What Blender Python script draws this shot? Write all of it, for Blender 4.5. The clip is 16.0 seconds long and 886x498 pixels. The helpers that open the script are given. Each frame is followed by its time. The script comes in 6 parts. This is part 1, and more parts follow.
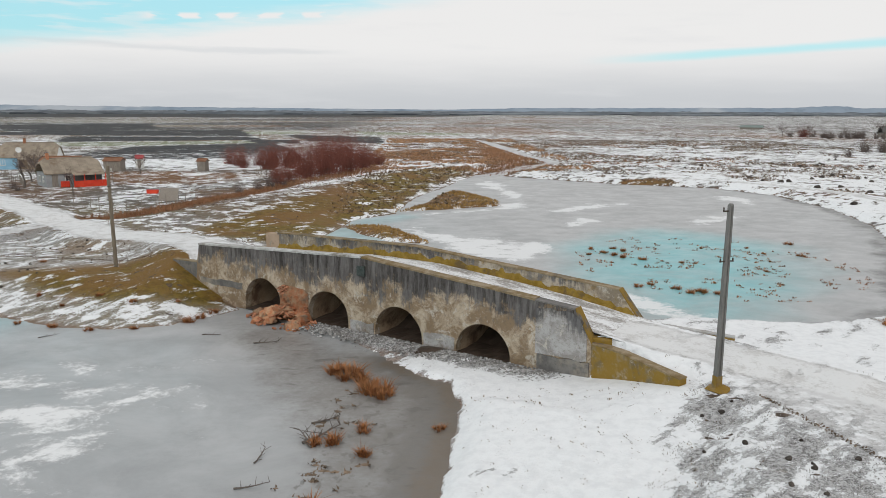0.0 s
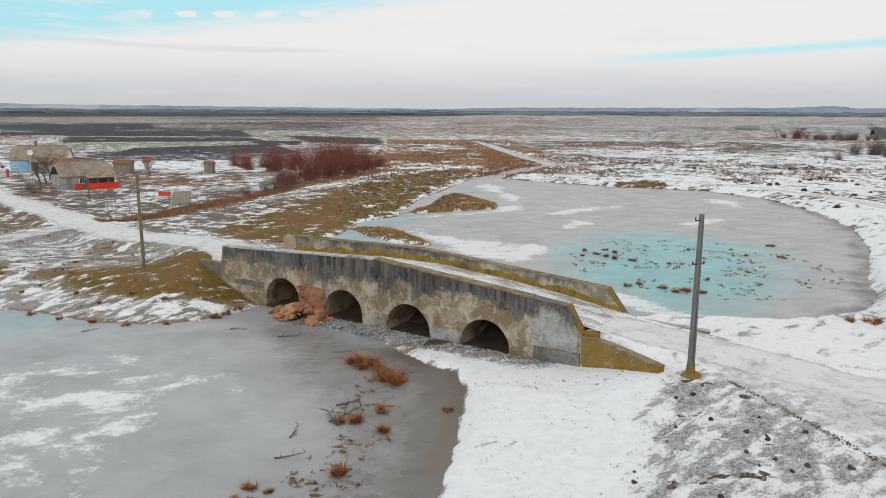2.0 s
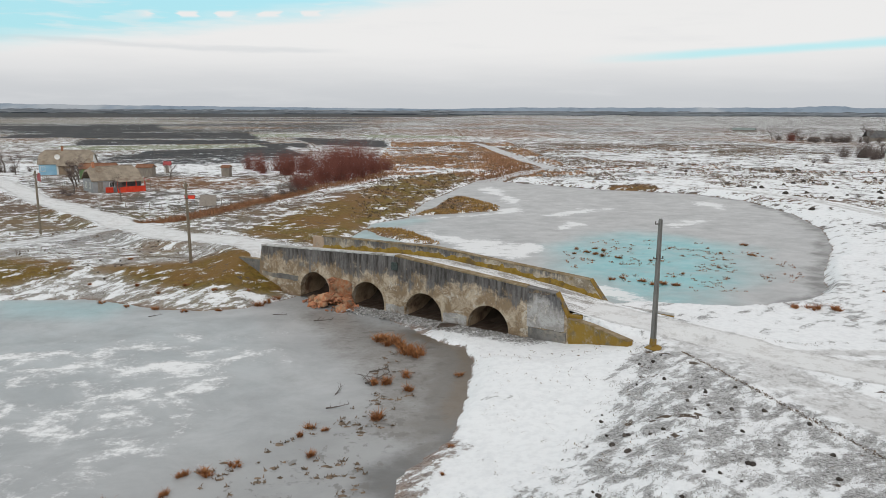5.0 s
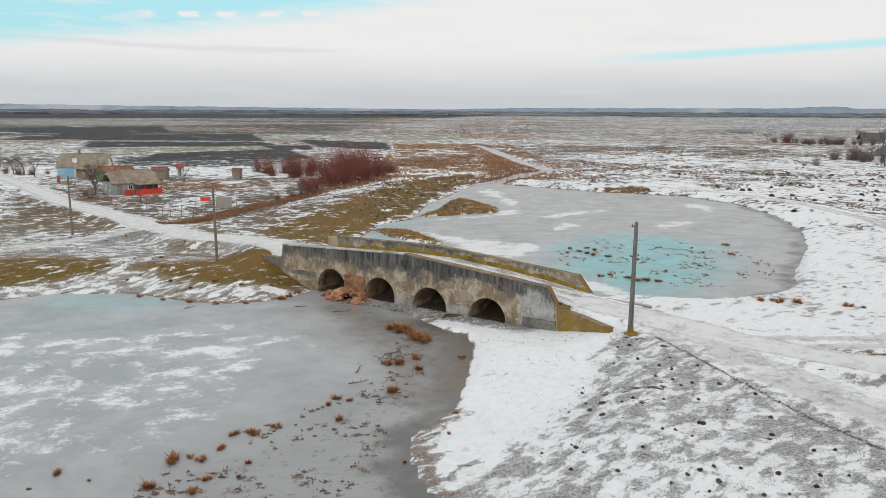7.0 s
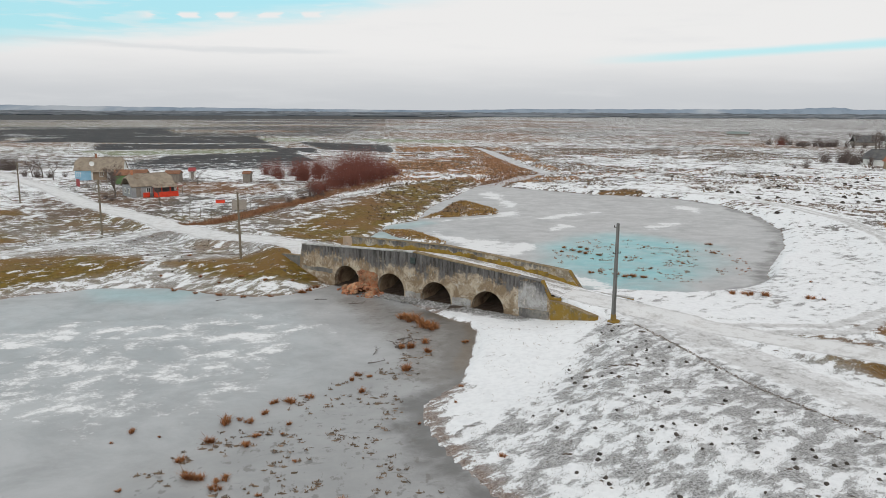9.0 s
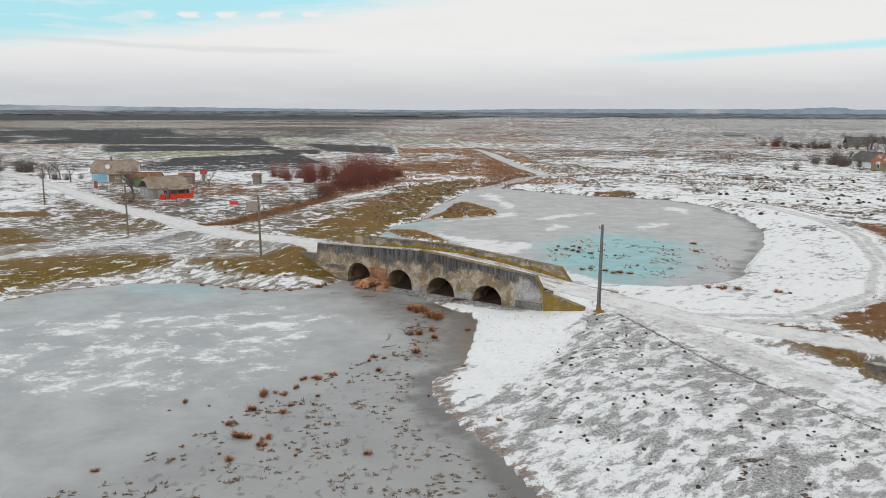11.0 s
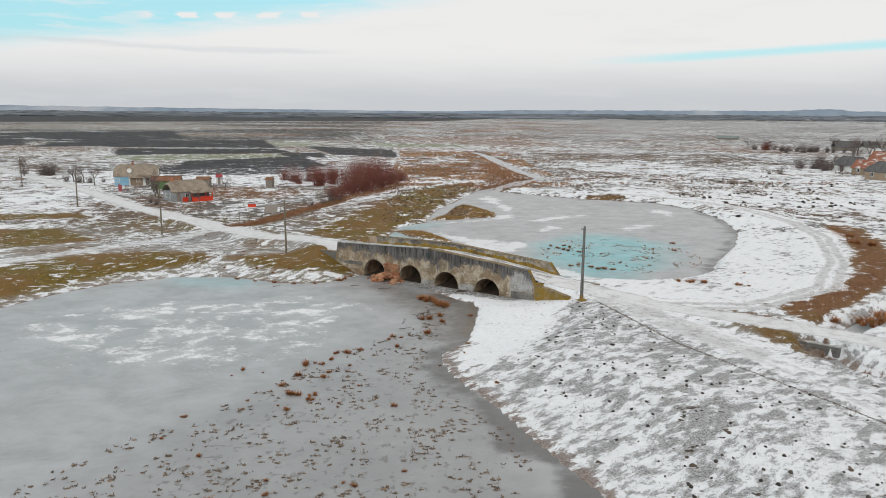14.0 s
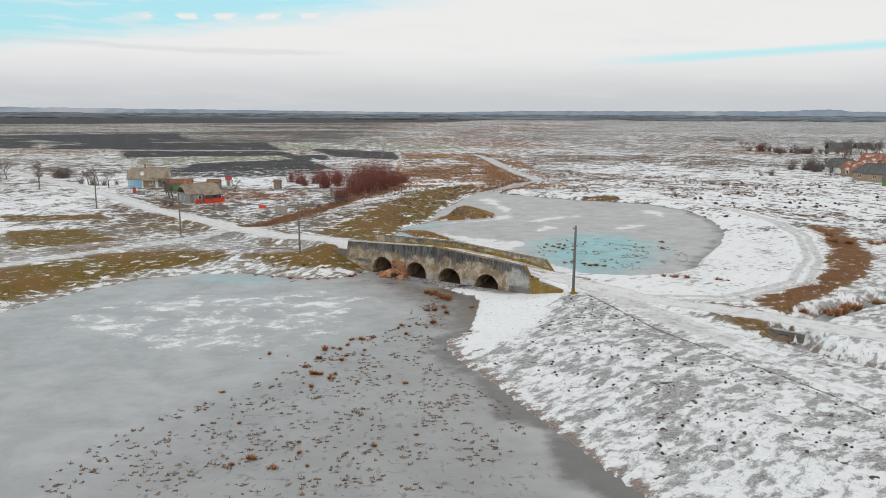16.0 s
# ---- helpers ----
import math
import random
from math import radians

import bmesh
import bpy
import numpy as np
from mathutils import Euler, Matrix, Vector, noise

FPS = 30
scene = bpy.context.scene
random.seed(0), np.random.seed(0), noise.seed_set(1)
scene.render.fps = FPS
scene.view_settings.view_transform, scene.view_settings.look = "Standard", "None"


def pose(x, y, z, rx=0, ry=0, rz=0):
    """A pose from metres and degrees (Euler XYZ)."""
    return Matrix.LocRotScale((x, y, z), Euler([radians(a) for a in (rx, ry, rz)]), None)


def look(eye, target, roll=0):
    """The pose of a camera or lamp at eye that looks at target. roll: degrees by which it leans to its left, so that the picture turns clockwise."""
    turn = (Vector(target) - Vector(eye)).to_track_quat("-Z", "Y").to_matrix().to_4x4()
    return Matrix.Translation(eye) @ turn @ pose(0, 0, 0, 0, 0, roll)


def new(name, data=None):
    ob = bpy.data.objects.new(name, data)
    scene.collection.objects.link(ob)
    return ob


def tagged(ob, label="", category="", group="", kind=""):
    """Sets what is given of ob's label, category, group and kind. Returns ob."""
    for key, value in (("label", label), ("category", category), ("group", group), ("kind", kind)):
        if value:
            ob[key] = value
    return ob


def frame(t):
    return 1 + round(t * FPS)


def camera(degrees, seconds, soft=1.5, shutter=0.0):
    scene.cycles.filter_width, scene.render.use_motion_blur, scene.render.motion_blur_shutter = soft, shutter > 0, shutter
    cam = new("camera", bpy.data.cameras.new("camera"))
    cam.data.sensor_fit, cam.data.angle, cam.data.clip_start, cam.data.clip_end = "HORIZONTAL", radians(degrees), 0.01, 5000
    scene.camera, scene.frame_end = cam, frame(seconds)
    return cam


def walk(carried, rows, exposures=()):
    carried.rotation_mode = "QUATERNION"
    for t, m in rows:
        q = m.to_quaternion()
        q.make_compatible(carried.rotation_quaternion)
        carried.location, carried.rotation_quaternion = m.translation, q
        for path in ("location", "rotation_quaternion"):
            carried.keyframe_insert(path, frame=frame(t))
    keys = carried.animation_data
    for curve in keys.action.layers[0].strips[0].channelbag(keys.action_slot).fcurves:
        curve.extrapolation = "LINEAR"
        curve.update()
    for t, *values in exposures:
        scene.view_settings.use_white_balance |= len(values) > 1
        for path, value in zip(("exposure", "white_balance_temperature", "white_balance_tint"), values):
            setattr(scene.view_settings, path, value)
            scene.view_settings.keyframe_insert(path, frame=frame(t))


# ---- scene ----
cam = camera(61.2, 16.0, soft=0.8)
PATH = [
    (0, (-0.158, 0.766, 13.521), (-0.096, 2.732, 13.155), 0.2),
    (0.5, (-0.327, -0.215, 13.799), (-0.261, 1.75, 13.432), 0.3),
    (1, (-0.545, -1.301, 14.078), (-0.476, 0.664, 13.711), 0.3),
    (1.5, (-0.753, -2.423, 14.3), (-0.681, -0.458, 13.933), 0.3),
    (2, (-0.849, -3.757, 14.596), (-0.78, -1.792, 14.228), 0.3),
    (2.5, (-0.994, -5.14, 14.907), (-0.927, -3.176, 14.537), 0.3),
    (3, (-1.172, -6.572, 15.147), (-1.104, -4.607, 14.778), 0.3),
    (3.5, (-1.288, -8.018, 15.383), (-1.222, -6.053, 15.014), 0.4),
    (4, (-1.516, -9.577, 15.603), (-1.448, -7.612, 15.235), 0.3),
    (6.5, (-2.169, -18.065, 17.128), (-2.106, -16.1, 16.758), 0.3),
    (7, (-2.373, -19.811, 17.379), (-2.309, -17.847, 17.011), 0.3),
    (7.5, (-2.523, -21.594, 17.642), (-2.46, -19.63, 17.274), 0.3),
    (8, (-2.707, -23.442, 17.931), (-2.644, -21.477, 17.564), 0.3),
    (8.5, (-2.882, -25.363, 18.213), (-2.82, -23.398, 17.847), 0.3),
    (9, (-3.096, -27.219, 18.544), (-3.032, -25.254, 18.178), 0.3),
    (11.5, (-3.91, -36.777, 20.145), (-3.846, -34.812, 19.778), 0.3),
    (12, (-4.074, -38.665, 20.444), (-4.01, -36.7, 20.078), 0.3),
    (12.5, (-4.269, -40.683, 20.776), (-4.204, -38.718, 20.411), 0.3),
    (13, (-4.49, -42.698, 21.126), (-4.424, -40.732, 20.76), 0.3),
    (13.5, (-4.747, -44.782, 21.472), (-4.68, -42.817, 21.106), 0.3),
    (14, (-5.018, -46.896, 21.78), (-4.95, -44.931, 21.415), 0.4),
    (14.5, (-5.245, -48.874, 22.083), (-5.176, -46.909, 21.718), 0.4),
    (15, (-5.454, -50.753, 22.344), (-5.385, -48.788, 21.979), 0.3),
    (15.5, (-5.609, -52.618, 22.611), (-5.54, -50.653, 22.247), 0.3),
    (16, (-5.723, -54.572, 22.831), (-5.655, -52.606, 22.468), 0.3),
]
walk(cam, [(t, look(eye, target, roll)) for t, eye, target, roll in PATH])

# ---------------------------------------------------------------- world, sun
def sky_world():
    w = bpy.data.worlds.new("winter_sky")
    scene.world = w
    w.use_nodes = True
    nt = w.node_tree
    nt.nodes.clear()
    N, L = nt.nodes.new, nt.links.new

    def math_(op, a, b=None, clamp=False):
        n = N("ShaderNodeMath")
        n.operation, n.use_clamp = op, clamp
        for i, s in enumerate((a, b)):
            if s is None:
                continue
            if isinstance(s, (int, float)):
                n.inputs[i].default_value = s
            else:
                L(s, n.inputs[i])
        return n.outputs[0]

    def smooth(v, lo, hi, a=0.0, b=1.0):
        n = N("ShaderNodeMapRange")
        n.interpolation_type = "SMOOTHSTEP"
        L(v, n.inputs[0])
        for i, q in enumerate((lo, hi, a, b)):
            n.inputs[i + 1].default_value = q
        return n.outputs[0]

    def mix(f, a, b):
        n = N("ShaderNodeMix")
        n.data_type = "RGBA"
        L(f, n.inputs[0])
        for s, k in ((a, 6), (b, 7)):
            if isinstance(s, tuple):
                n.inputs[k].default_value = (*s, 1)
            else:
                L(s, n.inputs[k])
        return n.outputs[2]

    out, bg = N("ShaderNodeOutputWorld"), N("ShaderNodeBackground")
    L(bg.outputs[0], out.inputs[0])
    sky = N("ShaderNodeTexSky")
    sky.sky_type, sky.sun_disc = "NISHITA", False
    sky.sun_elevation, sky.sun_rotation = radians(24), radians(200)
    sky.air_density, sky.dust_density = 1.0, 1.5
    dim = N("ShaderNodeMix")
    dim.data_type, dim.blend_type = "RGBA", "MULTIPLY"
    dim.inputs[0].default_value = 1.0
    L(sky.outputs[0], dim.inputs[6])
    dim.inputs[7].default_value = (0.10, 0.10, 0.10, 1)
    tc, sep = N("ShaderNodeTexCoord"), N("ShaderNodeSeparateXYZ")
    L(tc.outputs["Generated"], sep.inputs[0])
    x, y, z = sep.outputs
    el = math_("MULTIPLY", math_("ARCSINE", z), 57.2958)
    az = math_("MULTIPLY", math_("ARCTAN2", x, y), 57.2958)
    # cloud layers seen low over the plain: streaks far longer than they are high
    comb = N("ShaderNodeCombineXYZ")
    L(math_("MULTIPLY", az, 0.055), comb.inputs[0])
    L(math_("MULTIPLY", el, 0.42), comb.inputs[1])
    nz = N("ShaderNodeTexNoise")
    L(comb.outputs[0], nz.inputs["Vector"])
    nz.inputs["Scale"].default_value, nz.inputs["Detail"].default_value = 1.5, 7
    nz.inputs["Roughness"].default_value = 0.58
    n1 = math_("SUBTRACT", nz.outputs["Fac"], 0.5)
    nf = N("ShaderNodeTexNoise")
    L(comb.outputs[0], nf.inputs["Vector"])
    nf.inputs["Scale"].default_value, nf.inputs["Detail"].default_value = 5.0, 5
    n2 = math_("SUBTRACT", nf.outputs["Fac"], 0.5)
    # clear gaps: one wide gap to the left, one thin slit to the right
    edge = math_("ADD", math_("MULTIPLY", az, 0.125), 7.3)
    lift = math_("SUBTRACT", math_("ADD", el, math_("MULTIPLY", n1, 2.2)), edge)
    gap = math_("MULTIPLY", smooth(lift, -0.5, 1.3), smooth(az, 6.0, -9.0))
    gap = math_("MULTIPLY", gap, smooth(el, 24.0, 11.0))
    mid = math_("SUBTRACT", math_("ADD", el, math_("MULTIPLY", n1, 0.5)), math_("ADD", math_("MULTIPLY", az, 0.040), 3.05))
    slit = math_("MULTIPLY", smooth(math_("ABSOLUTE", mid), 0.46, 0.05), smooth(az, 11.0, 21.0, 0.0, 0.85))
    # small white puffs in the left gap
    puff_el = math_("SUBTRACT", math_("SUBTRACT", el, math_("MULTIPLY", az, 0.035)), 6.95)
    puffs = math_("MULTIPLY", smooth(math_("ABSOLUTE", puff_el), 0.30, 0.08), smooth(math_("SINE", math_("ADD", math_("MULTIPLY", az, 2.2), math_("MULTIPLY", n2, 5.0))), -0.35, 0.5))
    puffs = math_("MULTIPLY", puffs, math_("MULTIPLY", smooth(az, -20.0, -18.5), smooth(az, -4.0, -7.0)))
    gap = math_("MULTIPLY", gap, math_("SUBTRACT", 1.0, puffs))
    gap = math_("MULTIPLY", gap, smooth(math_("ADD", n2, math_("MULTIPLY", n1, 0.8)), 0.20, 0.0, 0.60, 1.0))
    clear = math_("MAXIMUM", gap, slit, True)
    # cloud brightness: greyer towards the horizon, soft darker streaks
    low = smooth(math_("ADD", el, math_("MULTIPLY", n1, 1.6)), 0.2, 4.6)
    cloud = mix(low, (0.58, 0.60, 0.625), (0.84, 0.835, 0.83))
    streak_el = math_("SUBTRACT", math_("ADD", el, math_("MULTIPLY", n1, 1.3)), math_("ADD", math_("MULTIPLY", az, -0.012), 4.05))
    streak = math_("MULTIPLY", smooth(math_("ABSOLUTE", streak_el), 0.30, 0.02), smooth(az, -4.0, -9.0))
    streak = math_("MULTIPLY", streak, 0.30)
    cloud = mix(streak, cloud, (0.50, 0.55, 0.59))
    cloud = mix(smooth(n1, 0.0, 0.24, 0.0, 0.35), cloud, (0.72, 0.73, 0.745))
    tone = N("ShaderNodeMix")
    tone.data_type = "RGBA"
    tone.inputs[0].default_value = 0.70
    L(dim.outputs[2], tone.inputs[6])
    tone.inputs[7].default_value = (0.46, 0.90, 1.0, 1)
    L(mix(clear, cloud, tone.outputs[2]), bg.inputs[0])
    bg.inputs[1].default_value = 1.0


sky_world()
sun_data = bpy.data.lights.new("sun", "SUN")
sun_data.energy, sun_data.angle, sun_data.color = 0.7, radians(25), (1.0, 0.97, 0.93)
sun = new("sun", sun_data)
sun.matrix_world = pose(0, 0, 60, 58, 0, -22)

# ---------------------------------------------------------------- materials


class Nodes:
    """A principled material under construction."""

    def __init__(self, name, rough=0.8, spec=0.3, metal=0.0):
        self.m = bpy.data.materials.new(name)
        self.m.use_nodes = True
        self.t = self.m.node_tree
        self.p = self.t.nodes["Principled BSDF"]
        self.p.inputs["Roughness"].default_value = rough
        self.p.inputs["Specular IOR Level"].default_value = spec
        self.p.inputs["Metallic"].default_value = metal
        self.pos = None

    def node(self, kind):
        return self.t.nodes.new(kind)

    def link(self, a, b):
        self.t.links.new(a, b)

    def coords(self, world=False, stretch=(1, 1, 1), turn=0.0):
        if world:
            v = self.node("ShaderNodeNewGeometry").outputs["Position"]
        else:
            v = self.node("ShaderNodeTexCoord").outputs["Object"]
        if stretch != (1, 1, 1):
            n = self.node("ShaderNodeMapping")
            n.vector_type = "TEXTURE"
            n.inputs["Scale"].default_value = tuple(1 / k for k in stretch)
            n.inputs["Rotation"].default_value = (0, 0, radians(turn))
            self.link(v, n.inputs[0])
            v = n.outputs[0]
        return v

    def noise(self, scale, detail=5, rough=0.55, world=False, stretch=(1, 1, 1), distort=0.0, turn=0.0):
        n = self.node("ShaderNodeTexNoise")
        self.link(self.coords(world, stretch, turn), n.inputs["Vector"])
        n.inputs["Scale"].default_value, n.inputs["Detail"].default_value = scale, detail
        n.inputs["Roughness"].default_value, n.inputs["Distortion"].default_value = rough, distort
        return n.outputs["Fac"]

    def math(self, op, a, b=None, clamp=False):
        n = self.node("ShaderNodeMath")
        n.operation, n.use_clamp = op, clamp
        for i, s in enumerate((a, b)):
            if s is None:
                continue
            if isinstance(s, (int, float)):
                n.inputs[i].default_value = s
            else:
                self.link(s, n.inputs[i])
        return n.outputs[0]

    def smooth(self, v, lo, hi, a=0.0, b=1.0):
        n = self.node("ShaderNodeMapRange")
        n.interpolation_type = "SMOOTHSTEP"
        self.link(v, n.inputs[0])
        for i, q in enumerate((lo, hi, a, b)):
            n.inputs[i + 1].default_value = q
        return n.outputs[0]

    def mix(self, f, a, b, blend="MIX"):
        n = self.node("ShaderNodeMix")
        n.data_type, n.blend_type = "RGBA", blend
        if isinstance(f, (int, float)):
            n.inputs[0].default_value = f
        else:
            self.link(f, n.inputs[0])
        for s, k in ((a, 6), (b, 7)):
            if isinstance(s, tuple):
                n.inputs[k].default_value = (*s, 1)
            else:
                self.link(s, n.inputs[k])
        return n.outputs[2]

    def attribute(self, name):
        n = self.node("ShaderNodeAttribute")
        n.attribute_name = name
        s = self.node("ShaderNodeSeparateColor")
        self.link(n.outputs["Color"], s.inputs[0])
        return s.outputs

    def vary(self, colour, amount, island=False):
        """Lighter or darker from piece to piece."""
        src = self.node("ShaderNodeNewGeometry").outputs["Random Per Island"] if island else self.node("ShaderNodeObjectInfo").outputs["Random"]
        n = self.node("ShaderNodeHueSaturation")
        self.link(self.smooth(src, 0.0, 1.0, 1 - amount, 1 + amount), n.inputs["Value"])
        self.link(colour, n.inputs["Color"])
        return n.outputs[0]

    def finish(self, colour, bump=None, depth=0.02, strength=0.6, rough=None):
        if isinstance(colour, tuple):
            self.p.inputs["Base Color"].default_value = (*colour, 1)
        else:
            self.link(colour, self.p.inputs["Base Color"])
        if bump is not None:
            b = self.node("ShaderNodeBump")
            b.inputs["Strength"].default_value, b.inputs["Distance"].default_value = strength, depth
            self.link(bump, b.inputs["Height"])
            self.link(b.outputs[0], self.p.inputs["Normal"])
        if rough is not None:
            self.link(rough, self.p.inputs["Roughness"])
        return self.m


def plain(name, c1, c2, scale=3.0, rough=0.8, depth=0.01, vary=0.0, island=False, stretch=(1, 1, 1), metal=0.0, dirt=None, spec=0.3):
    """Two tones mixed at two scales, with grain."""
    q = Nodes(name, rough, spec, metal)
    a = q.noise(scale, 6, 0.6, stretch=stretch)
    b = q.noise(scale * 7, 4, 0.6, stretch=stretch)
    col = q.mix(q.smooth(a, 0.32, 0.68), c1, c2)
    col = q.mix(q.smooth(b, 0.52, 0.72, 0, 0.45), col, tuple(v * 0.55 for v in c1))
    if dirt:
        col = q.mix(q.smooth(q.noise(scale * 0.4, 5, 0.65), 0.52, 0.66), col, dirt)
    if vary:
        col = q.vary(col, vary, island)
    return q.finish(col, b, depth)


SNOW = (0.80, 0.815, 0.832)


def ground_material():
    q = Nodes("snowy_ground", 0.8, 0.2)
    expo, moss, rust = q.attribute("cover_a")[:3]
    road, plough, crop = q.attribute("cover_b")[:3]
    n1 = q.noise(0.95, 8, 0.66, True, (0.62, 1.15, 1.0), 0.2, 36)
    n2 = q.noise(0.11, 5, 0.6, True)
    n3 = q.noise(6.5, 6, 0.7, True)
    n4 = q.noise(2.1, 6, 0.62, True)
    n5 = q.noise(17.0, 3, 0.6, True)
    # vegetation under the snow
    frost = q.mix(q.smooth(n3, 0.40, 0.60), (0.14, 0.135, 0.13), (0.50, 0.50, 0.505))
    frost = q.mix(q.smooth(n5, 0.50, 0.64, 0, 0.6), frost, (0.66, 0.67, 0.69))
    frost = q.mix(q.smooth(n4, 0.60, 0.72, 0, 0.35), frost, (0.20, 0.15, 0.08))
    sep = q.node("ShaderNodeSeparateXYZ")
    q.link(q.coords(True), sep.inputs[0])
    py = sep.outputs[1]
    dead = q.mix(q.smooth(n3, 0.38, 0.62), (0.040, 0.034, 0.030), (0.165, 0.145, 0.125))
    dead = q.mix(q.smooth(n5, 0.54, 0.68, 0, 0.4), dead, (0.46, 0.46, 0.47))
    dead = q.mix(q.smooth(n4, 0.56, 0.70, 0, 0.5), dead, (0.17, 0.12, 0.06))
    frost = q.mix(q.smooth(py, 60.0, 100.0), frost, dead)
    mossy = q.mix(q.smooth(n4, 0.35, 0.65), (0.105, 0.072, 0.011), (0.20, 0.135, 0.022))
    mossy = q.mix(q.smooth(n2, 0.46, 0.60, 0, 0.75), mossy, (0.20, 0.105, 0.032))
    mossy = q.mix(q.smooth(n3, 0.5, 0.72, 0, 0.6), mossy, (0.075, 0.058, 0.022))
    rusty = q.mix(q.smooth(n4, 0.34, 0.66), (0.125, 0.056, 0.024), (0.235, 0.12, 0.052))
    rusty = q.mix(q.smooth(n3, 0.5, 0.74, 0, 0.55), rusty, (0.07, 0.038, 0.022))
    veg = q.mix(moss, frost, mossy)
    veg = q.mix(rust, veg, rusty)
    veg = q.mix(crop, veg, (0.20, 0.215, 0.13))
    e = q.math("ADD", expo, q.math("MULTIPLY", q.math("SUBTRACT", n1, 0.5), 2.4))
    e = q.math("ADD", e, q.math("MULTIPLY", q.math("SUBTRACT", n2, 0.5), 1.0))
    e = q.math("ADD", e, q.math("MULTIPLY", q.math("SUBTRACT", n3, 0.5), 0.95))
    e = q.math("ADD", e, q.math("MULTIPLY", q.math("SUBTRACT", n5, 0.5), 0.5))
    n6 = q.noise(0.24, 8, 0.72, True, (1.1, 0.8, 1.0), 0.5)
    e = q.math("ADD", e, q.math("MULTIPLY", q.math("SUBTRACT", n6, 0.5), q.smooth(py, 45.0, 95.0, 0.0, 2.0)))
    bare = q.smooth(e, 0.46, 0.56)
    snow = q.mix(q.smooth(n4, 0.40, 0.68, 0, 0.6), SNOW, (0.68, 0.695, 0.715))
    col = q.mix(bare, snow, veg)
    clump = q.noise(1.1, 3, 0.5, True, (0.8, 1.0, 1.0))
    clump = q.math("ADD", clump, q.math("MULTIPLY", q.math("SUBTRACT", n2, 0.5), 0.5))
    spots = q.math("MULTIPLY", q.smooth(clump, 0.70, 0.73), q.smooth(expo, 0.18, 0.42))
    col = q.mix(spots, col, q.mix(q.smooth(n3, 0.4, 0.6), (0.06, 0.048, 0.038), (0.14, 0.10, 0.07)))
    # ploughed soil: dark clods with snow in the furrows
    clod = q.noise(0.55, 9, 0.75, True, (1.0, 0.55, 1.0))
    furrow = q.noise(0.22, 7, 0.72, True, (0.4, 1.6, 1.0), 0.0, -20)
    pl = q.math("ADD", plough, q.math("ADD", q.math("MULTIPLY", q.math("SUBTRACT", clod, 0.5), 1.9), q.math("MULTIPLY", q.math("SUBTRACT", furrow, 0.5), 1.7)))
    soil = q.mix(q.smooth(n2, 0.4, 0.62), (0.030, 0.030, 0.033), (0.06, 0.056, 0.056))
    ploughed = q.math("MULTIPLY", q.smooth(pl, 0.42, 0.58), q.smooth(plough, 0.08, 0.25))
    col = q.mix(ploughed, col, soil)
    # driven snow on the road: compacted, grey where it has worn through
    rough_road = q.noise(0.9, 8, 0.7, True)
    worn = q.smooth(q.math("ADD", rough_road, q.math("MULTIPLY", q.math("SUBTRACT", n3, 0.5), 0.5)), 0.46, 0.66)
    track = q.mix(worn, (0.70, 0.705, 0.71), (0.55, 0.545, 0.54))
    track = q.mix(q.smooth(road, 0.95, 0.72), track, q.mix(worn, (0.60, 0.60, 0.605), (0.36, 0.355, 0.35)))
    col = q.mix(q.smooth(q.math("ADD", road, q.math("MULTIPLY", q.math("SUBTRACT", n4, 0.5), 0.7)), 0.35, 0.65), col, track)
    height = q.math("ADD", q.math("MULTIPLY", n3, 0.6), q.math("MULTIPLY", bare, q.math("MULTIPLY", n5, 0.9)))
    height = q.math("ADD", height, q.math("MULTIPLY", n4, 0.8))
    return q.finish(col, height, 0.10, 0.7)


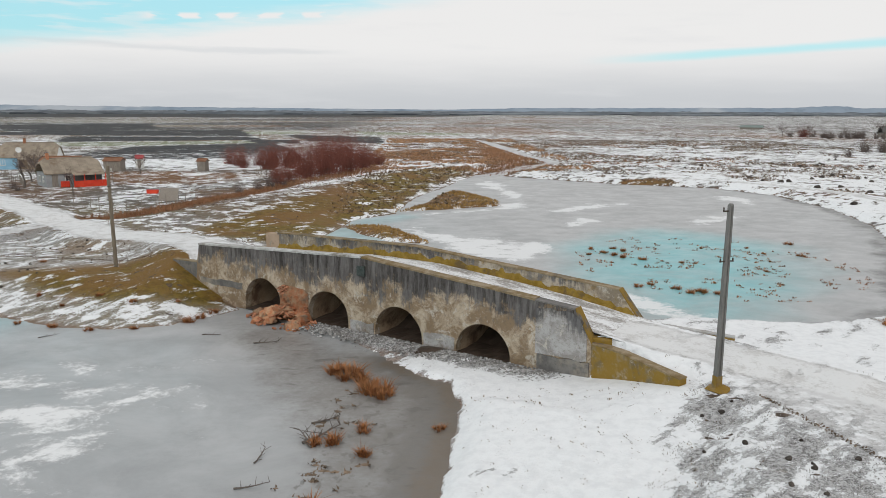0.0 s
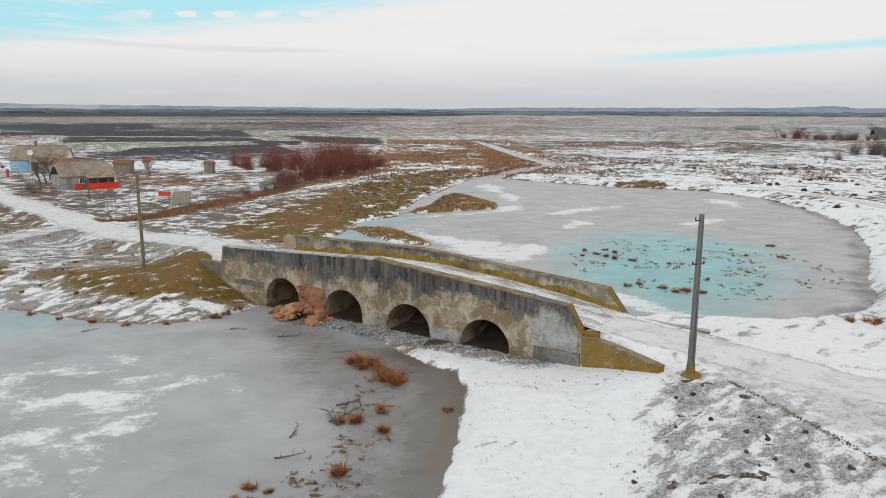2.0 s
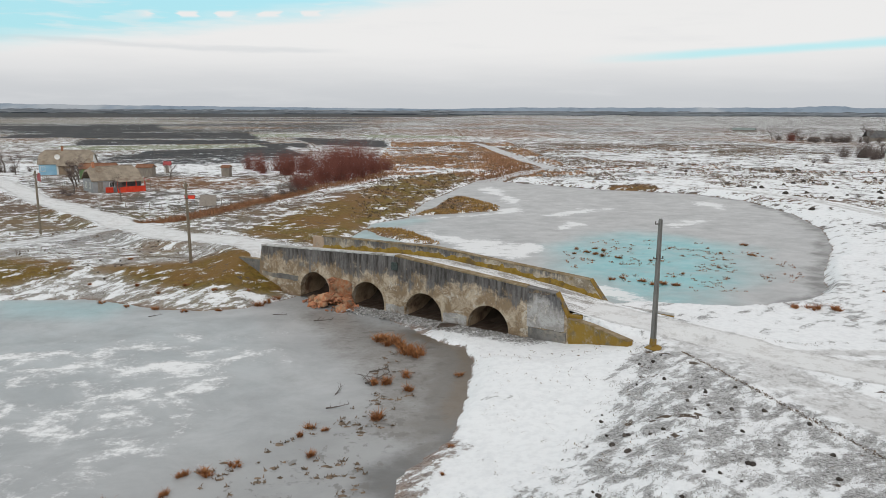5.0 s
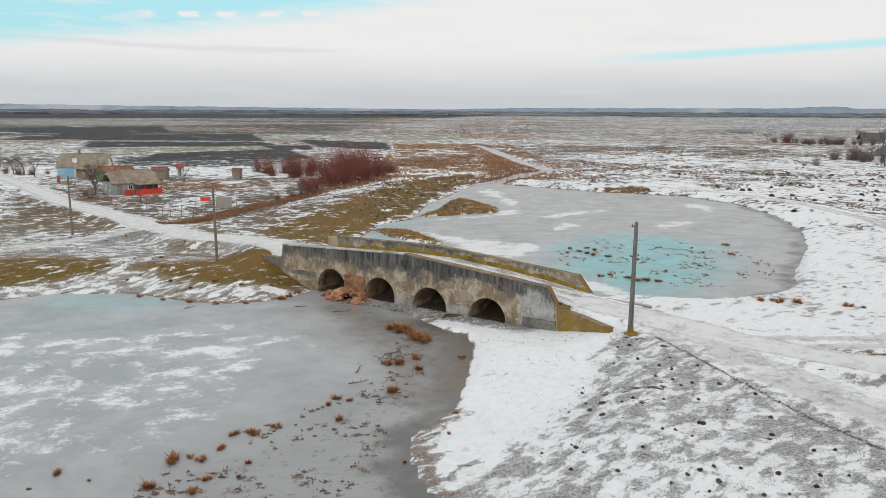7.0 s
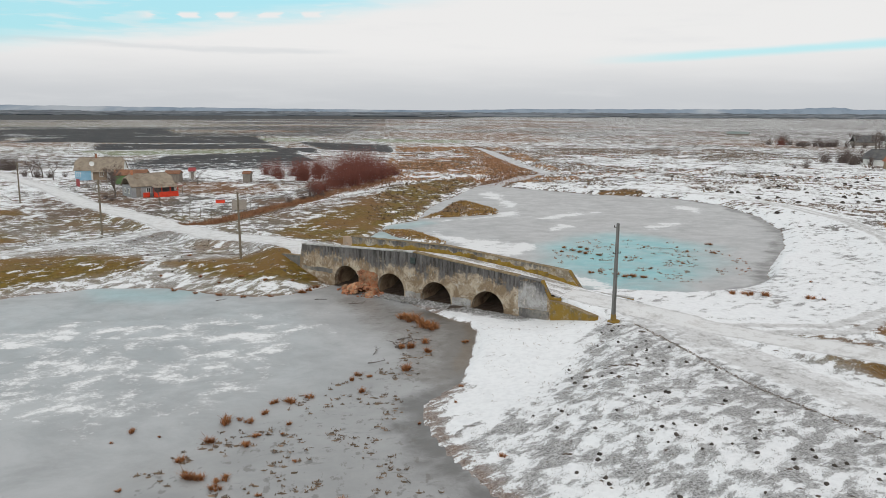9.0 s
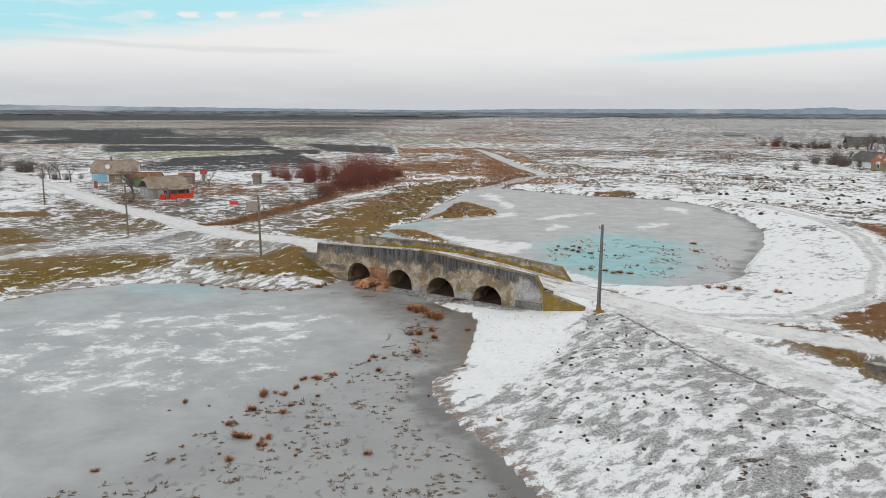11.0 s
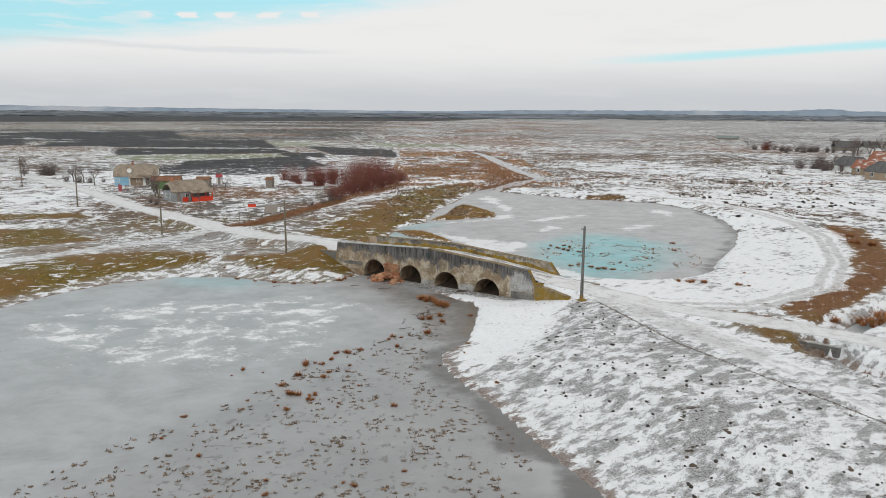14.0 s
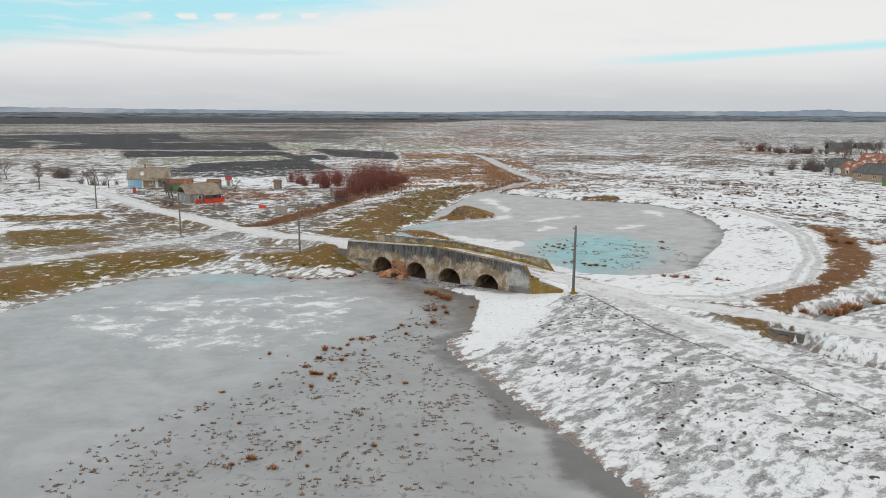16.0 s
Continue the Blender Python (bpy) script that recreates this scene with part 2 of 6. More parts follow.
def ice_material():
    q = Nodes("pond_ice", 0.45, 0.5)
    snowy, wet, cyan = q.attribute("cover_a")[:3]
    mud, speck, brown = q.attribute("cover_b")[:3]
    n1 = q.noise(0.16, 9, 0.68, True, (1.0, 1.2, 1.0), 0.4)
    n2 = q.noise(0.42, 9, 0.70, True, (0.9, 1.05, 1.0), 0.3)
    n3 = q.noise(3.0, 6, 0.7, True)
    base = q.mix(q.smooth(n1, 0.34, 0.66), (0.30, 0.307, 0.315), (0.40, 0.407, 0.415))
    base = q.mix(q.smooth(n2, 0.55, 0.75, 0, 0.5), base, (0.27, 0.275, 0.28))
    base = q.mix(q.math("MULTIPLY", cyan, q.smooth(n1, 0.30, 0.60, 0.55, 1.0)), base, (0.165, 0.44, 0.475))
    s = q.math("ADD", snowy, q.math("MULTIPLY", q.math("SUBTRACT", n2, 0.5), 2.3))
    s = q.math("ADD", s, q.math("MULTIPLY", q.math("SUBTRACT", n1, 0.5), 1.0))
    s = q.math("ADD", s, q.math("MULTIPLY", q.math("SUBTRACT", n3, 0.5), 0.6))
    sm = q.smooth(s, 0.56, 0.92, 0, 0.9)
    col = q.mix(sm, base, (0.78, 0.79, 0.80))
    w = q.math("ADD", wet, q.math("MULTIPLY", q.math("SUBTRACT", n2, 0.5), 0.9))
    wm = q.smooth(w, 0.3, 0.85, 0, 0.9)
    col = q.mix(q.math("MULTIPLY", speck, 0.45), col, (0.21, 0.208, 0.204))
    col = q.mix(wm, col, (0.10, 0.097, 0.094))
    m = q.math("ADD", mud, q.math("MULTIPLY", q.math("SUBTRACT", n2, 0.5), 1.0))
    m = q.math("ADD", m, q.math("MULTIPLY", q.math("SUBTRACT", n3, 0.5), 0.9))
    col = q.mix(q.smooth(m, 0.30, 1.25, 0, 0.85), col, (0.172, 0.158, 0.142))
    d = q.math("ADD", q.math("ADD", q.math("MULTIPLY", speck, 0.35), q.math("MULTIPLY", mud, 0.08)), q.math("SUBTRACT", q.noise(1.25, 4, 0.6, True, (1.3, 0.8, 1.0)), 0.5))
    col = q.mix(q.smooth(d, 0.42, 0.50, 0, 0.65), col, (0.125, 0.115, 0.105))
    smear = q.noise(0.85, 5, 0.6, True, (0.75, 1.5, 1.0), 0.3)
    k = q.math("ADD", q.math("MULTIPLY", q.math("MAXIMUM", mud, q.math("MULTIPLY", speck, 0.75)), 0.27), q.math("SUBTRACT", smear, 0.5))
    col = q.mix(q.smooth(k, 0.30, 0.42, 0, 0.6), col, (0.10, 0.092, 0.085))
    k = q.math("ADD", brown, q.math("MULTIPLY", q.math("SUBTRACT", n3, 0.5), 0.9))
    col = q.mix(q.smooth(k, 0.35, 1.0, 0, 0.6), col, (0.14, 0.10, 0.062))
    rough = q.math("ADD", q.math("MULTIPLY", sm, 0.4), q.smooth(n2, 0.3, 0.7, 0.30, 0.5))
    return q.finish(col, q.math("ADD", n3, sm), 0.01, 0.4, rough)


def plaster_material(name, lichen=0.0, light=(0.47, 0.39, 0.30), dark=(0.20, 0.135, 0.078), sooty=0.0):
    """Weathered lime render: bare beige patches below, soot and algae running down from the coping."""
    q = Nodes(name, 0.9, 0.15)
    xyz = q.node("ShaderNodeSeparateXYZ")
    q.link(q.coords(), xyz.inputs[0])
    z = xyz.outputs[2]
    run = q.noise(1.0, 8, 0.7, stretch=(2.6, 2.6, 0.28))
    fine = q.noise(1.0, 6, 0.65, stretch=(11.0, 11.0, 1.2))
    wide = q.noise(0.42, 4, 0.6)
    blot = q.noise(0.75, 10, 0.72, distort=0.5)
    flake = q.noise(1.5, 9, 0.75, distort=0.8)
    spot = q.noise(6.0, 7, 0.75)
    col = q.mix(q.smooth(blot, 0.39, 0.57, 0, 0.85), light, dark)
    col = q.mix(q.smooth(flake, 0.54, 0.61, 0, 0.65), col, (0.56, 0.52, 0.46))
    col = q.mix(q.smooth(flake, 0.40, 0.30, 0, 0.5), col, (0.17, 0.13, 0.095))
    col = q.mix(q.smooth(spot, 0.50, 0.66, 0, 0.55), col, (0.15, 0.125, 0.10))
    soot = q.math("ADD", q.math("MULTIPLY", q.math("SUBTRACT", z, 3.05 - sooty), 0.62), q.math("MULTIPLY", q.math("SUBTRACT", run, 0.5), 2.0))
    soot = q.math("ADD", soot, q.math("MULTIPLY", q.math("SUBTRACT", fine, 0.5), 0.9))
    soot = q.math("ADD", soot, q.math("MULTIPLY", q.math("SUBTRACT", flake, 0.5), 1.6))
    soot = q.math("ADD", soot, q.math("MULTIPLY", q.math("SUBTRACT", wide, 0.5), 2.6))
    tone = q.mix(q.smooth(run, 0.35, 0.65), (0.026, 0.026, 0.029), (0.15, 0.145, 0.148))
    col = q.mix(q.smooth(soot, 0.0, 0.55, 0, 0.92), col, tone)
    low = q.math("ADD", q.math("MULTIPLY", q.math("SUBTRACT", 0.55, z), 0.9), q.math("MULTIPLY", q.math("SUBTRACT", blot, 0.5), 2.0))
    col = q.mix(q.smooth(low, 0.0, 0.6, 0, 0.6), col, (0.17, 0.115, 0.07))
    if lichen:
        l = q.math("ADD", q.math("MULTIPLY", q.math("SUBTRACT", q.noise(1.3, 7, 0.65), 0.5), 2.0), lichen)
        col = q.mix(q.smooth(l, 0.3, 0.7, 0, 0.9), col, (0.255, 0.155, 0.025))
    return q.finish(col, q.math("ADD", spot, q.math("MULTIPLY", flake, 2.0)), 0.04, 0.8)


M = {}
M["ground"] = ground_material()
M["ice"] = ice_material()
M["plaster"] = plaster_material("weathered_render", sooty=0.5)
M["plaster_lichen"] = plaster_material("render_with_lichen", 0.24, (0.42, 0.37, 0.30), (0.20, 0.165, 0.12), -0.75)
M["lichen"] = plaster_material("mossy_concrete", 0.62, (0.30, 0.24, 0.15), (0.13, 0.10, 0.055), 1.0)
M["moss"] = plain("ochre_moss", (0.20, 0.125, 0.018), (0.30, 0.20, 0.045), 2.2, 0.95, 0.03, dirt=(0.13, 0.09, 0.04))
M["cope_grey"] = plain("coping_grey", (0.34, 0.33, 0.31), (0.52, 0.52, 0.52), 2.0, 0.9, 0.02, dirt=(0.17, 0.15, 0.12))
M["cope_ochre"] = plain("coping_lichen", (0.17, 0.115, 0.05), (0.31, 0.25, 0.17), 1.6, 0.95, 0.02, dirt=(0.13, 0.105, 0.075))
M["patch_dark"] = plain("damp_render", (0.115, 0.108, 0.105), (0.19, 0.18, 0.17), 1.5, 0.9, 0.02, dirt=(0.27, 0.24, 0.20))
M["patch_grey"] = plaster_material("cement_render", 0.0, (0.42, 0.41, 0.41), (0.25, 0.235, 0.22), 0.6)
M["barrel"] = plain("vault_stone", (0.27, 0.185, 0.12), (0.40, 0.30, 0.205), 1.2, 0.95, 0.04, dirt=(0.14, 0.085, 0.055))
M["brick"] = plain("old_brick", (0.33, 0.125, 0.065), (0.40, 0.20, 0.12), 5.0, 0.95, 0.01, vary=0.35)
M["rubble"] = plain("brick_rubble", (0.40, 0.145, 0.065), (0.40, 0.265, 0.165), 2.6, 0.95, 0.12, vary=0.25, dirt=(0.21, 0.15, 0.105))
M["pole_concrete"] = plain("pole_concrete", (0.135, 0.132, 0.125), (0.20, 0.195, 0.185), 1.2, 0.9, 0.01, stretch=(3, 3, 0.6))
M["pole_wood"] = plain("pole_wood", (0.15, 0.125, 0.095), (0.22, 0.185, 0.14), 2.0, 0.9, 0.01, stretch=(5, 5, 0.5))
M["iron"] = plain("dark_iron", (0.06, 0.055, 0.05), (0.11, 0.08, 0.06), 8.0, 0.6, 0.004, metal=0.6)
M["porcelain"] = plain("insulator", (0.55, 0.55, 0.52), (0.65, 0.64, 0.6), 9.0, 0.25, 0.002)
M["grass_rust"] = plain("dry_grass", (0.25, 0.095, 0.035), (0.38, 0.18, 0.075), 2.0, 0.9, 0.01, vary=0.45, island=True)
M["grass_ochre"] = plain("ochre_grass", (0.30, 0.175, 0.05), (0.42, 0.27, 0.10), 1.0, 0.9, 0.01, vary=0.3, island=True)
M["grass_dark"] = plain("dead_stalks", (0.125, 0.097, 0.072), (0.22, 0.16, 0.115), 2.0, 0.9, 0.01, vary=0.3, island=True)
M["grass_frost"] = plain("frosted_grass", (0.30, 0.28, 0.26), (0.55, 0.55, 0.55), 1.5, 0.9, 0.01, vary=0.35, island=True)
M["reed"] = plain("reed", (0.24, 0.115, 0.062), (0.34, 0.185, 0.10), 0.5, 0.9, 0.01, vary=0.3, island=True)
M["willow"] = plain("willow_twigs", (0.155, 0.052, 0.04), (0.24, 0.09, 0.066), 0.6, 0.85, 0.01, vary=0.35, island=True)
M["bark"] = plain("bare_bark", (0.10, 0.085, 0.075), (0.16, 0.135, 0.12), 1.5, 0.9, 0.02)
M["soil"] = plain("soil_mound", (0.04, 0.034, 0.03), (0.09, 0.075, 0.065), 6.0, 0.95, 0.02, vary=0.3)
M["pebble"] = plain("pebbles", (0.17, 0.16, 0.15), (0.42, 0.42, 0.42), 3.0, 0.9, 0.01, vary=0.4, island=True)
M["snow"] = plain("snow_cap", SNOW, (0.72, 0.735, 0.75), 2.0, 0.8, 0.02)
M["asbestos"] = plain("weathered_roof", (0.24, 0.20, 0.155), (0.34, 0.285, 0.225), 0.9, 0.9, 0.02, dirt=(0.19, 0.14, 0.10))
M["wall_grey"] = plain("grey_house_wall", (0.27, 0.275, 0.285), (0.35, 0.355, 0.36), 0.8, 0.9, 0.01)
M["wall_blue"] = plain("blue_house_wall", (0.22, 0.42, 0.58), (0.30, 0.50, 0.64), 0.8, 0.9, 0.01)
M["wall_white"] = plain("whitewash", (0.62, 0.62, 0.60), (0.72, 0.72, 0.70), 0.8, 0.9, 0.01)
M["wall_peach"] = plain("peach_wall", (0.33, 0.24, 0.17), (0.40, 0.30, 0.22), 0.6, 0.9, 0.01)
M["wall_tan"] = plain("tan_wall", (0.27, 0.20, 0.14), (0.34, 0.26, 0.19), 0.6, 0.9, 0.01)
M["wood_grey"] = plain("grey_boards", (0.20, 0.175, 0.15), (0.30, 0.265, 0.23), 2.0, 0.9, 0.01, stretch=(4, 4, 0.5))
M["wood_green"] = plain("green_boards", (0.10, 0.17, 0.075), (0.15, 0.22, 0.10), 1.2, 0.8, 0.01)
M["red"] = plain("red_paint", (0.62, 0.045, 0.02), (0.72, 0.07, 0.03), 0.9, 0.6, 0.005)
M["red_dark"] = plain("dark_red_roof", (0.30, 0.05, 0.055), (0.38, 0.075, 0.075), 1.0, 0.6, 0.01)
M["tile_red"] = plain("clay_tiles", (0.25, 0.095, 0.06), (0.33, 0.14, 0.09), 1.2, 0.9, 0.02, dirt=(0.62, 0.60, 0.58))
M["rust_roof"] = plain("rust_roof", (0.18, 0.085, 0.05), (0.27, 0.135, 0.08), 1.0, 0.85, 0.01)
M["roof_dark"] = plain("dark_roof", (0.09, 0.09, 0.095), (0.14, 0.135, 0.13), 0.8, 0.9, 0.02)
M["roof_green"] = plain("pale_green_sheet", (0.17, 0.21, 0.20), (0.24, 0.28, 0.27), 0.3, 0.7, 0.01)
M["glass"] = plain("dark_window", (0.02, 0.022, 0.025), (0.035, 0.037, 0.04), 1.0, 0.1, 0.0, spec=0.5)
M["frame_white"] = plain("white_frame", (0.70, 0.70, 0.68), (0.78, 0.78, 0.76), 2.0, 0.6, 0.002)
M["dish"] = plain("dish_white", (0.72, 0.72, 0.70), (0.78, 0.78, 0.77), 2.0, 0.4, 0.001)
M["plaque"] = plain("dark_plaque", (0.035, 0.045, 0.042), (0.06, 0.075, 0.07), 6.0, 0.5, 0.004)
# Aerial haze over far hills and woods is put into their base colour.
M["hill"] = plain("hazed_hill", (0.19, 0.25, 0.32), (0.27, 0.32, 0.38), 0.002, 1.0, 0.0, dirt=(0.38, 0.41, 0.45))
M["far_wood"] = plain("hazed_wood", (0.105, 0.12, 0.14), (0.17, 0.185, 0.20), 0.01, 1.0, 0.0, island=True, vary=0.3)
# Extra dark: deepens the shade inside the arches through the silt's colour.
M["mud"] = plain("damp_mud", (0.045, 0.033, 0.025), (0.08, 0.058, 0.045), 1.0, 0.6, 0.02)

# ---------------------------------------------------------------- mesh helpers


class Geo:
    """Collects vertices and faces for one mesh."""

    def __init__(self):
        self.v, self.f = [], []

    def add(self, verts, faces):
        k = len(self.v)
        self.v += [tuple(p) for p in verts]
        self.f += [tuple(i + k for i in f) for f in faces]

    def box(self, c, s, rz=0.0, taper=1.0, m=None):
        hx, hy, hz = s[0] / 2, s[1] / 2, s[2] / 2
        ca, sa = math.cos(rz), math.sin(rz)
        vs = []
        for dz, k in ((-hz, 1.0), (hz, taper)):
            for dx, dy in ((-hx, -hy), (hx, -hy), (hx, hy), (-hx, hy)):
                vs.append((c[0] + (dx * ca - dy * sa) * k, c[1] + (dx * sa + dy * ca) * k, c[2] + dz))
        if m is not None:
            vs = [tuple(m @ Vector(p)) for p in vs]
        self.add(vs, [(3, 2, 1, 0), (4, 5, 6, 7), (0, 1, 5, 4), (1, 2, 6, 5), (2, 3, 7, 6), (3, 0, 4, 7)])
        return self

    def tube(self, p, q, r0, r1, n=6):
        p, q = Vector(p), Vector(q)
        d = (q - p).normalized()
        a = d.orthogonal().normalized()
        b = d.cross(a)
        vs = [tuple(c + (a * math.cos(t) + b * math.sin(t)) * r) for c, r in ((p, r0), (q, r1)) for t in [2 * math.pi * i / n for i in range(n)]]
        fs = [(i, (i + 1) % n, n + (i + 1) % n, n + i) for i in range(n)]
        self.add(vs, fs + [tuple(range(n - 1, -1, -1)), tuple(range(n, 2 * n))])
        return self

    def slab(self, pts, thick):
        """A flat polygon of any tilt, given thickness downwards."""
        n = len(pts)
        vs = [tuple(p) for p in pts] + [(p[0], p[1], p[2] - thick) for p in pts]
        self.add(vs, [tuple(range(n)), tuple(range(2 * n - 1, n - 1, -1))] + [(i, n + i, n + (i + 1) % n, (i + 1) % n) for i in range(n)])
        return self

    def blade(self, p, d, w, h, bend):
        """A bent, tapering leaf blade with a fold."""
        px, py, pz = p
        sx, sy = -d[1] * w / 2, d[0] * w / 2
        ax, ay = px + d[0] * bend * 0.35, py + d[1] * bend * 0.35
        tx, ty = px + d[0] * bend, py + d[1] * bend
        self.add([(px - sx, py - sy, pz), (px + sx, py + sy, pz), (ax + sx * 0.8, ay + sy * 0.8, pz + h * 0.6), (ax - sx * 0.8, ay - sy * 0.8, pz + h * 0.6), (tx, ty, pz + h)],
                 [(0, 1, 2, 3), (3, 2, 4)])

    def mesh(self, name, material, bevel=0.0, smooth=False, weld=False):
        me = bpy.data.meshes.new(name)
        me.from_pydata(self.v, [], self.f)
        if bevel or weld:
            bm = bmesh.new()
            bm.from_mesh(me)
            bmesh.ops.remove_doubles(bm, verts=bm.verts, dist=1e-4)
            if bevel:
                bmesh.ops.bevel(bm, geom=list(bm.edges), offset=bevel, segments=1, affect="EDGES", clamp_overlap=True)
            bm.to_mesh(me)
            bm.free()
        me.materials.append(material)
        if smooth:
            me.polygons.foreach_set("use_smooth", [True] * len(me.polygons))
        me.update()
        return me


def empty(name, m, label, category, group="", kind=""):
    e = new(name)
    e.empty_display_size = 0.3
    e.matrix_basis = m
    return tagged(e, label, category, group, kind)


def part(name, geo, material, parent, label="", bevel=0.0, smooth=False, weld=False):
    ob = new(name, geo.mesh(name, M[material], bevel, smooth, weld))
    ob.parent = parent
    return tagged(ob, label)


def thing(name, geo, material, m, label, category, group="", kind="", bevel=0.0, smooth=False):
    ob = new(name, geo.mesh(name, M[material], bevel, smooth))
    ob.matrix_basis = m
    return tagged(ob, label, category, group, kind)


# ---------------------------------------------------------------- the lie of the land
ANGLE = radians(-35.3)
UX, UY = math.cos(ANGLE), math.sin(ANGLE)


def from_bridge(u, v):
    """Bridge axes (along, across) to the plan."""
    return (u * UX - v * UY, u * UY + v * UX)


def lattice(ix, iy, seed):
    h = np.sin(ix * 127.1 + iy * 311.7 + seed * 74.7) * 43758.5453
    return h - np.floor(h)


def value_noise(x, y, size, seed=0, octaves=3):
    total, amp, norm = np.zeros_like(x), 1.0, 0.0
    for o in range(octaves):
        px, py = x / size, y / size
        ix, iy = np.floor(px), np.floor(py)
        fx, fy = px - ix, py - iy
        fx, fy = fx * fx * (3 - 2 * fx), fy * fy * (3 - 2 * fy)
        s = seed + o * 17
        a, b = lattice(ix, iy, s), lattice(ix + 1, iy, s)
        c, d = lattice(ix, iy + 1, s), lattice(ix + 1, iy + 1, s)
        total += amp * ((a * (1 - fx) + b * fx) * (1 - fy) + (c * (1 - fx) + d * fx) * fy - 0.5)
        norm += amp
        amp, size = amp * 0.5, size * 0.5
    return total / norm


def to_line(x, y, pts, closed=False):
    """Distance to a polyline, and the value interpolated along it where its points have a third number."""
    best, val = np.full(x.shape, 1e9), np.zeros(x.shape)
    seq = list(pts) + ([pts[0]] if closed else [])
    for p, q in zip(seq, seq[1:]):
        dx, dy = q[0] - p[0], q[1] - p[1]
        t = np.clip(((x - p[0]) * dx + (y - p[1]) * dy) / (dx * dx + dy * dy + 1e-9), 0, 1)
        d = np.hypot(x - p[0] - t * dx, y - p[1] - t * dy)
        near = d < best
        if len(p) > 2:
            val = np.where(near, p[2] + t * (q[2] - p[2]), val)
        best = np.minimum(best, d)
    return best, val


def inside(x, y, poly):
    """Signed distance to a polygon, positive inside."""
    d, _ = to_line(x, y, [p[:2] for p in poly], True)
    odd = np.zeros(x.shape, bool)
    for p, q in zip(poly, list(poly[1:]) + [poly[0]]):
        cross = (p[1] > y) != (q[1] > y)
        odd ^= cross & (x < (q[0] - p[0]) * (y - p[1]) / (q[1] - p[1] + 1e-12) + p[0])
    return np.where(odd, d, -d)


def ramp(v, lo, hi):
    t = np.clip((v - lo) / (hi - lo), 0, 1)
    return t * t * (3 - 2 * t)


FRONT_POND = [(-80, -90), (-64, 0), (-52.9, 28.9), (-51.3, 33.5), (-48.2, 40), (-43.4, 46.4), (-36.7, 49.9), (-30.5, 50.2), (-22.8, 46.9),
              (-19.3, 46.2), (-16.1, 47.0), (-13.6, 49.6), from_bridge(-39.6, 34.7), from_bridge(-39.6, 36), from_bridge(-34.5, 36), from_bridge(-33.0, 34.3), from_bridge(-29, 33.5),
              from_bridge(-27.5, 32.6), (-1.5, 39.4), (0.1, 37.6), (1.45, 36.4), (1.75, 33.4), (1.1, 29.1), (0.3, 25.2), (-0.1, 22.2), (-1.3, 20.1), (-2.5, 18.4),
              (-3.1, 16.3), (-2.5, 13.1), (-1.3, 10.1), (0.4, 6.2), (2.1, 1.6), (3.6, -2.5), (5.7, -8.1), (7.6, -13.2), (14, -36), (24, -90)]
BACK_POND = [from_bridge(-40, 39), (-11.5, 62), (-11.5, 78), (-9.9, 84.3), (-8.4, 93), (-3.4, 99), (-0.8, 117), (7.2, 143), (11.5, 158), (15, 158), (20, 152.5),
             (27, 147), (36, 139), (44, 135.5), (52, 131), (57.2, 120.5), (57.4, 103.6), (54, 87.8), (47, 72.5), (40, 61.4), (38, 57.6), (34.2, 50.6), (28.8, 46),
             (22.7, 43.9), (17.6, 45), (14.8, 45.6), (12.2, 44.2), from_bridge(-17, 40.6), from_bridge(-17, 39)]
PENINSULA = [(-3, 100.5), (3, 103), (10.6, 106.4), (11.6, 112), (9, 120), (6.4, 127), (3.4, 122), (0.6, 110)]
ISLET = [(-9, 88), (-4, 88), (-1, 81), (1, 76), (-3, 77.5), (-7, 83)]
CREEK = [(14, 156), (21, 168), (28, 185), (35.5, 192), (32, 217), (30, 259), (28.5, 310), (24, 345)]
ROAD_WEST = [from_bridge(-43.0, 37.4) + (2.9,), (-21, 66.5, 2.3), (-29.5, 71, 1.95), (-46, 91, 1.4), (-64.5, 112, 1.2), (-87, 143, 1.05), (-113, 175, 0.95), (-142, 207, 0.9), (-330, 420, 0.8)]
ROAD_EAST = [from_bridge(-14.6, 37.4) + (2.35,), (14.6, 35.0, 1.95), (23, 27.4, 1.6), (31, 22.2, 1.4), (40, 14.4, 1.25), (60, 4, 1.1), (150, -40, 1.0)]
ROAD_RING = [(22, 29.6, 1.5), (31, 30.2, 1.2), (44.2, 39.4, 1.0), (54.5, 55.3, 1.0), (63.5, 76, 1.0), (67, 93.3, 1.0), (66, 113.5, 0.95), (61, 128.6, 0.9), (53, 139, 0.8), (44, 147, 0.7)]
TRACK = [(15, 31.0, 1.65), (18.5, 24, 1.5), (22, 16.0, 1.4), (26, 8.6, 1.3), (29.5, -2, 1.2), (36, -30, 1.1)]
SIDE_ROAD = [(-39, 84, 1.35), (-43, 74, 1.25), (-54, 62.5, 1.15), (-66, 49, 1.1), (-90, 25, 1.0)]
BANK = [(-36, 79, 1.3), (-24, 92, 1.9), (-17, 106, 1.9), (-9, 135, 1.7), (2, 162, 1.3), (10, 180, 0.9)]
DITCH = [(80, 46), (66, 41), (52.8, 34.5), (48.6, 31.6), (43.4, 28.6), (38, 24.6), (34.4, 20.9), (32.2, 17.4), (32.0, 14.7), (33.2, 11.4), (35.2, 9.0), (42, 3), (60, -12)]
SMALL_DITCH = [(-37.5, 87.5), (-34.3, 95.1), (-32.5, 100.9), (-29.8, 109.9), (-26.5, 118), (-22.7, 133)]


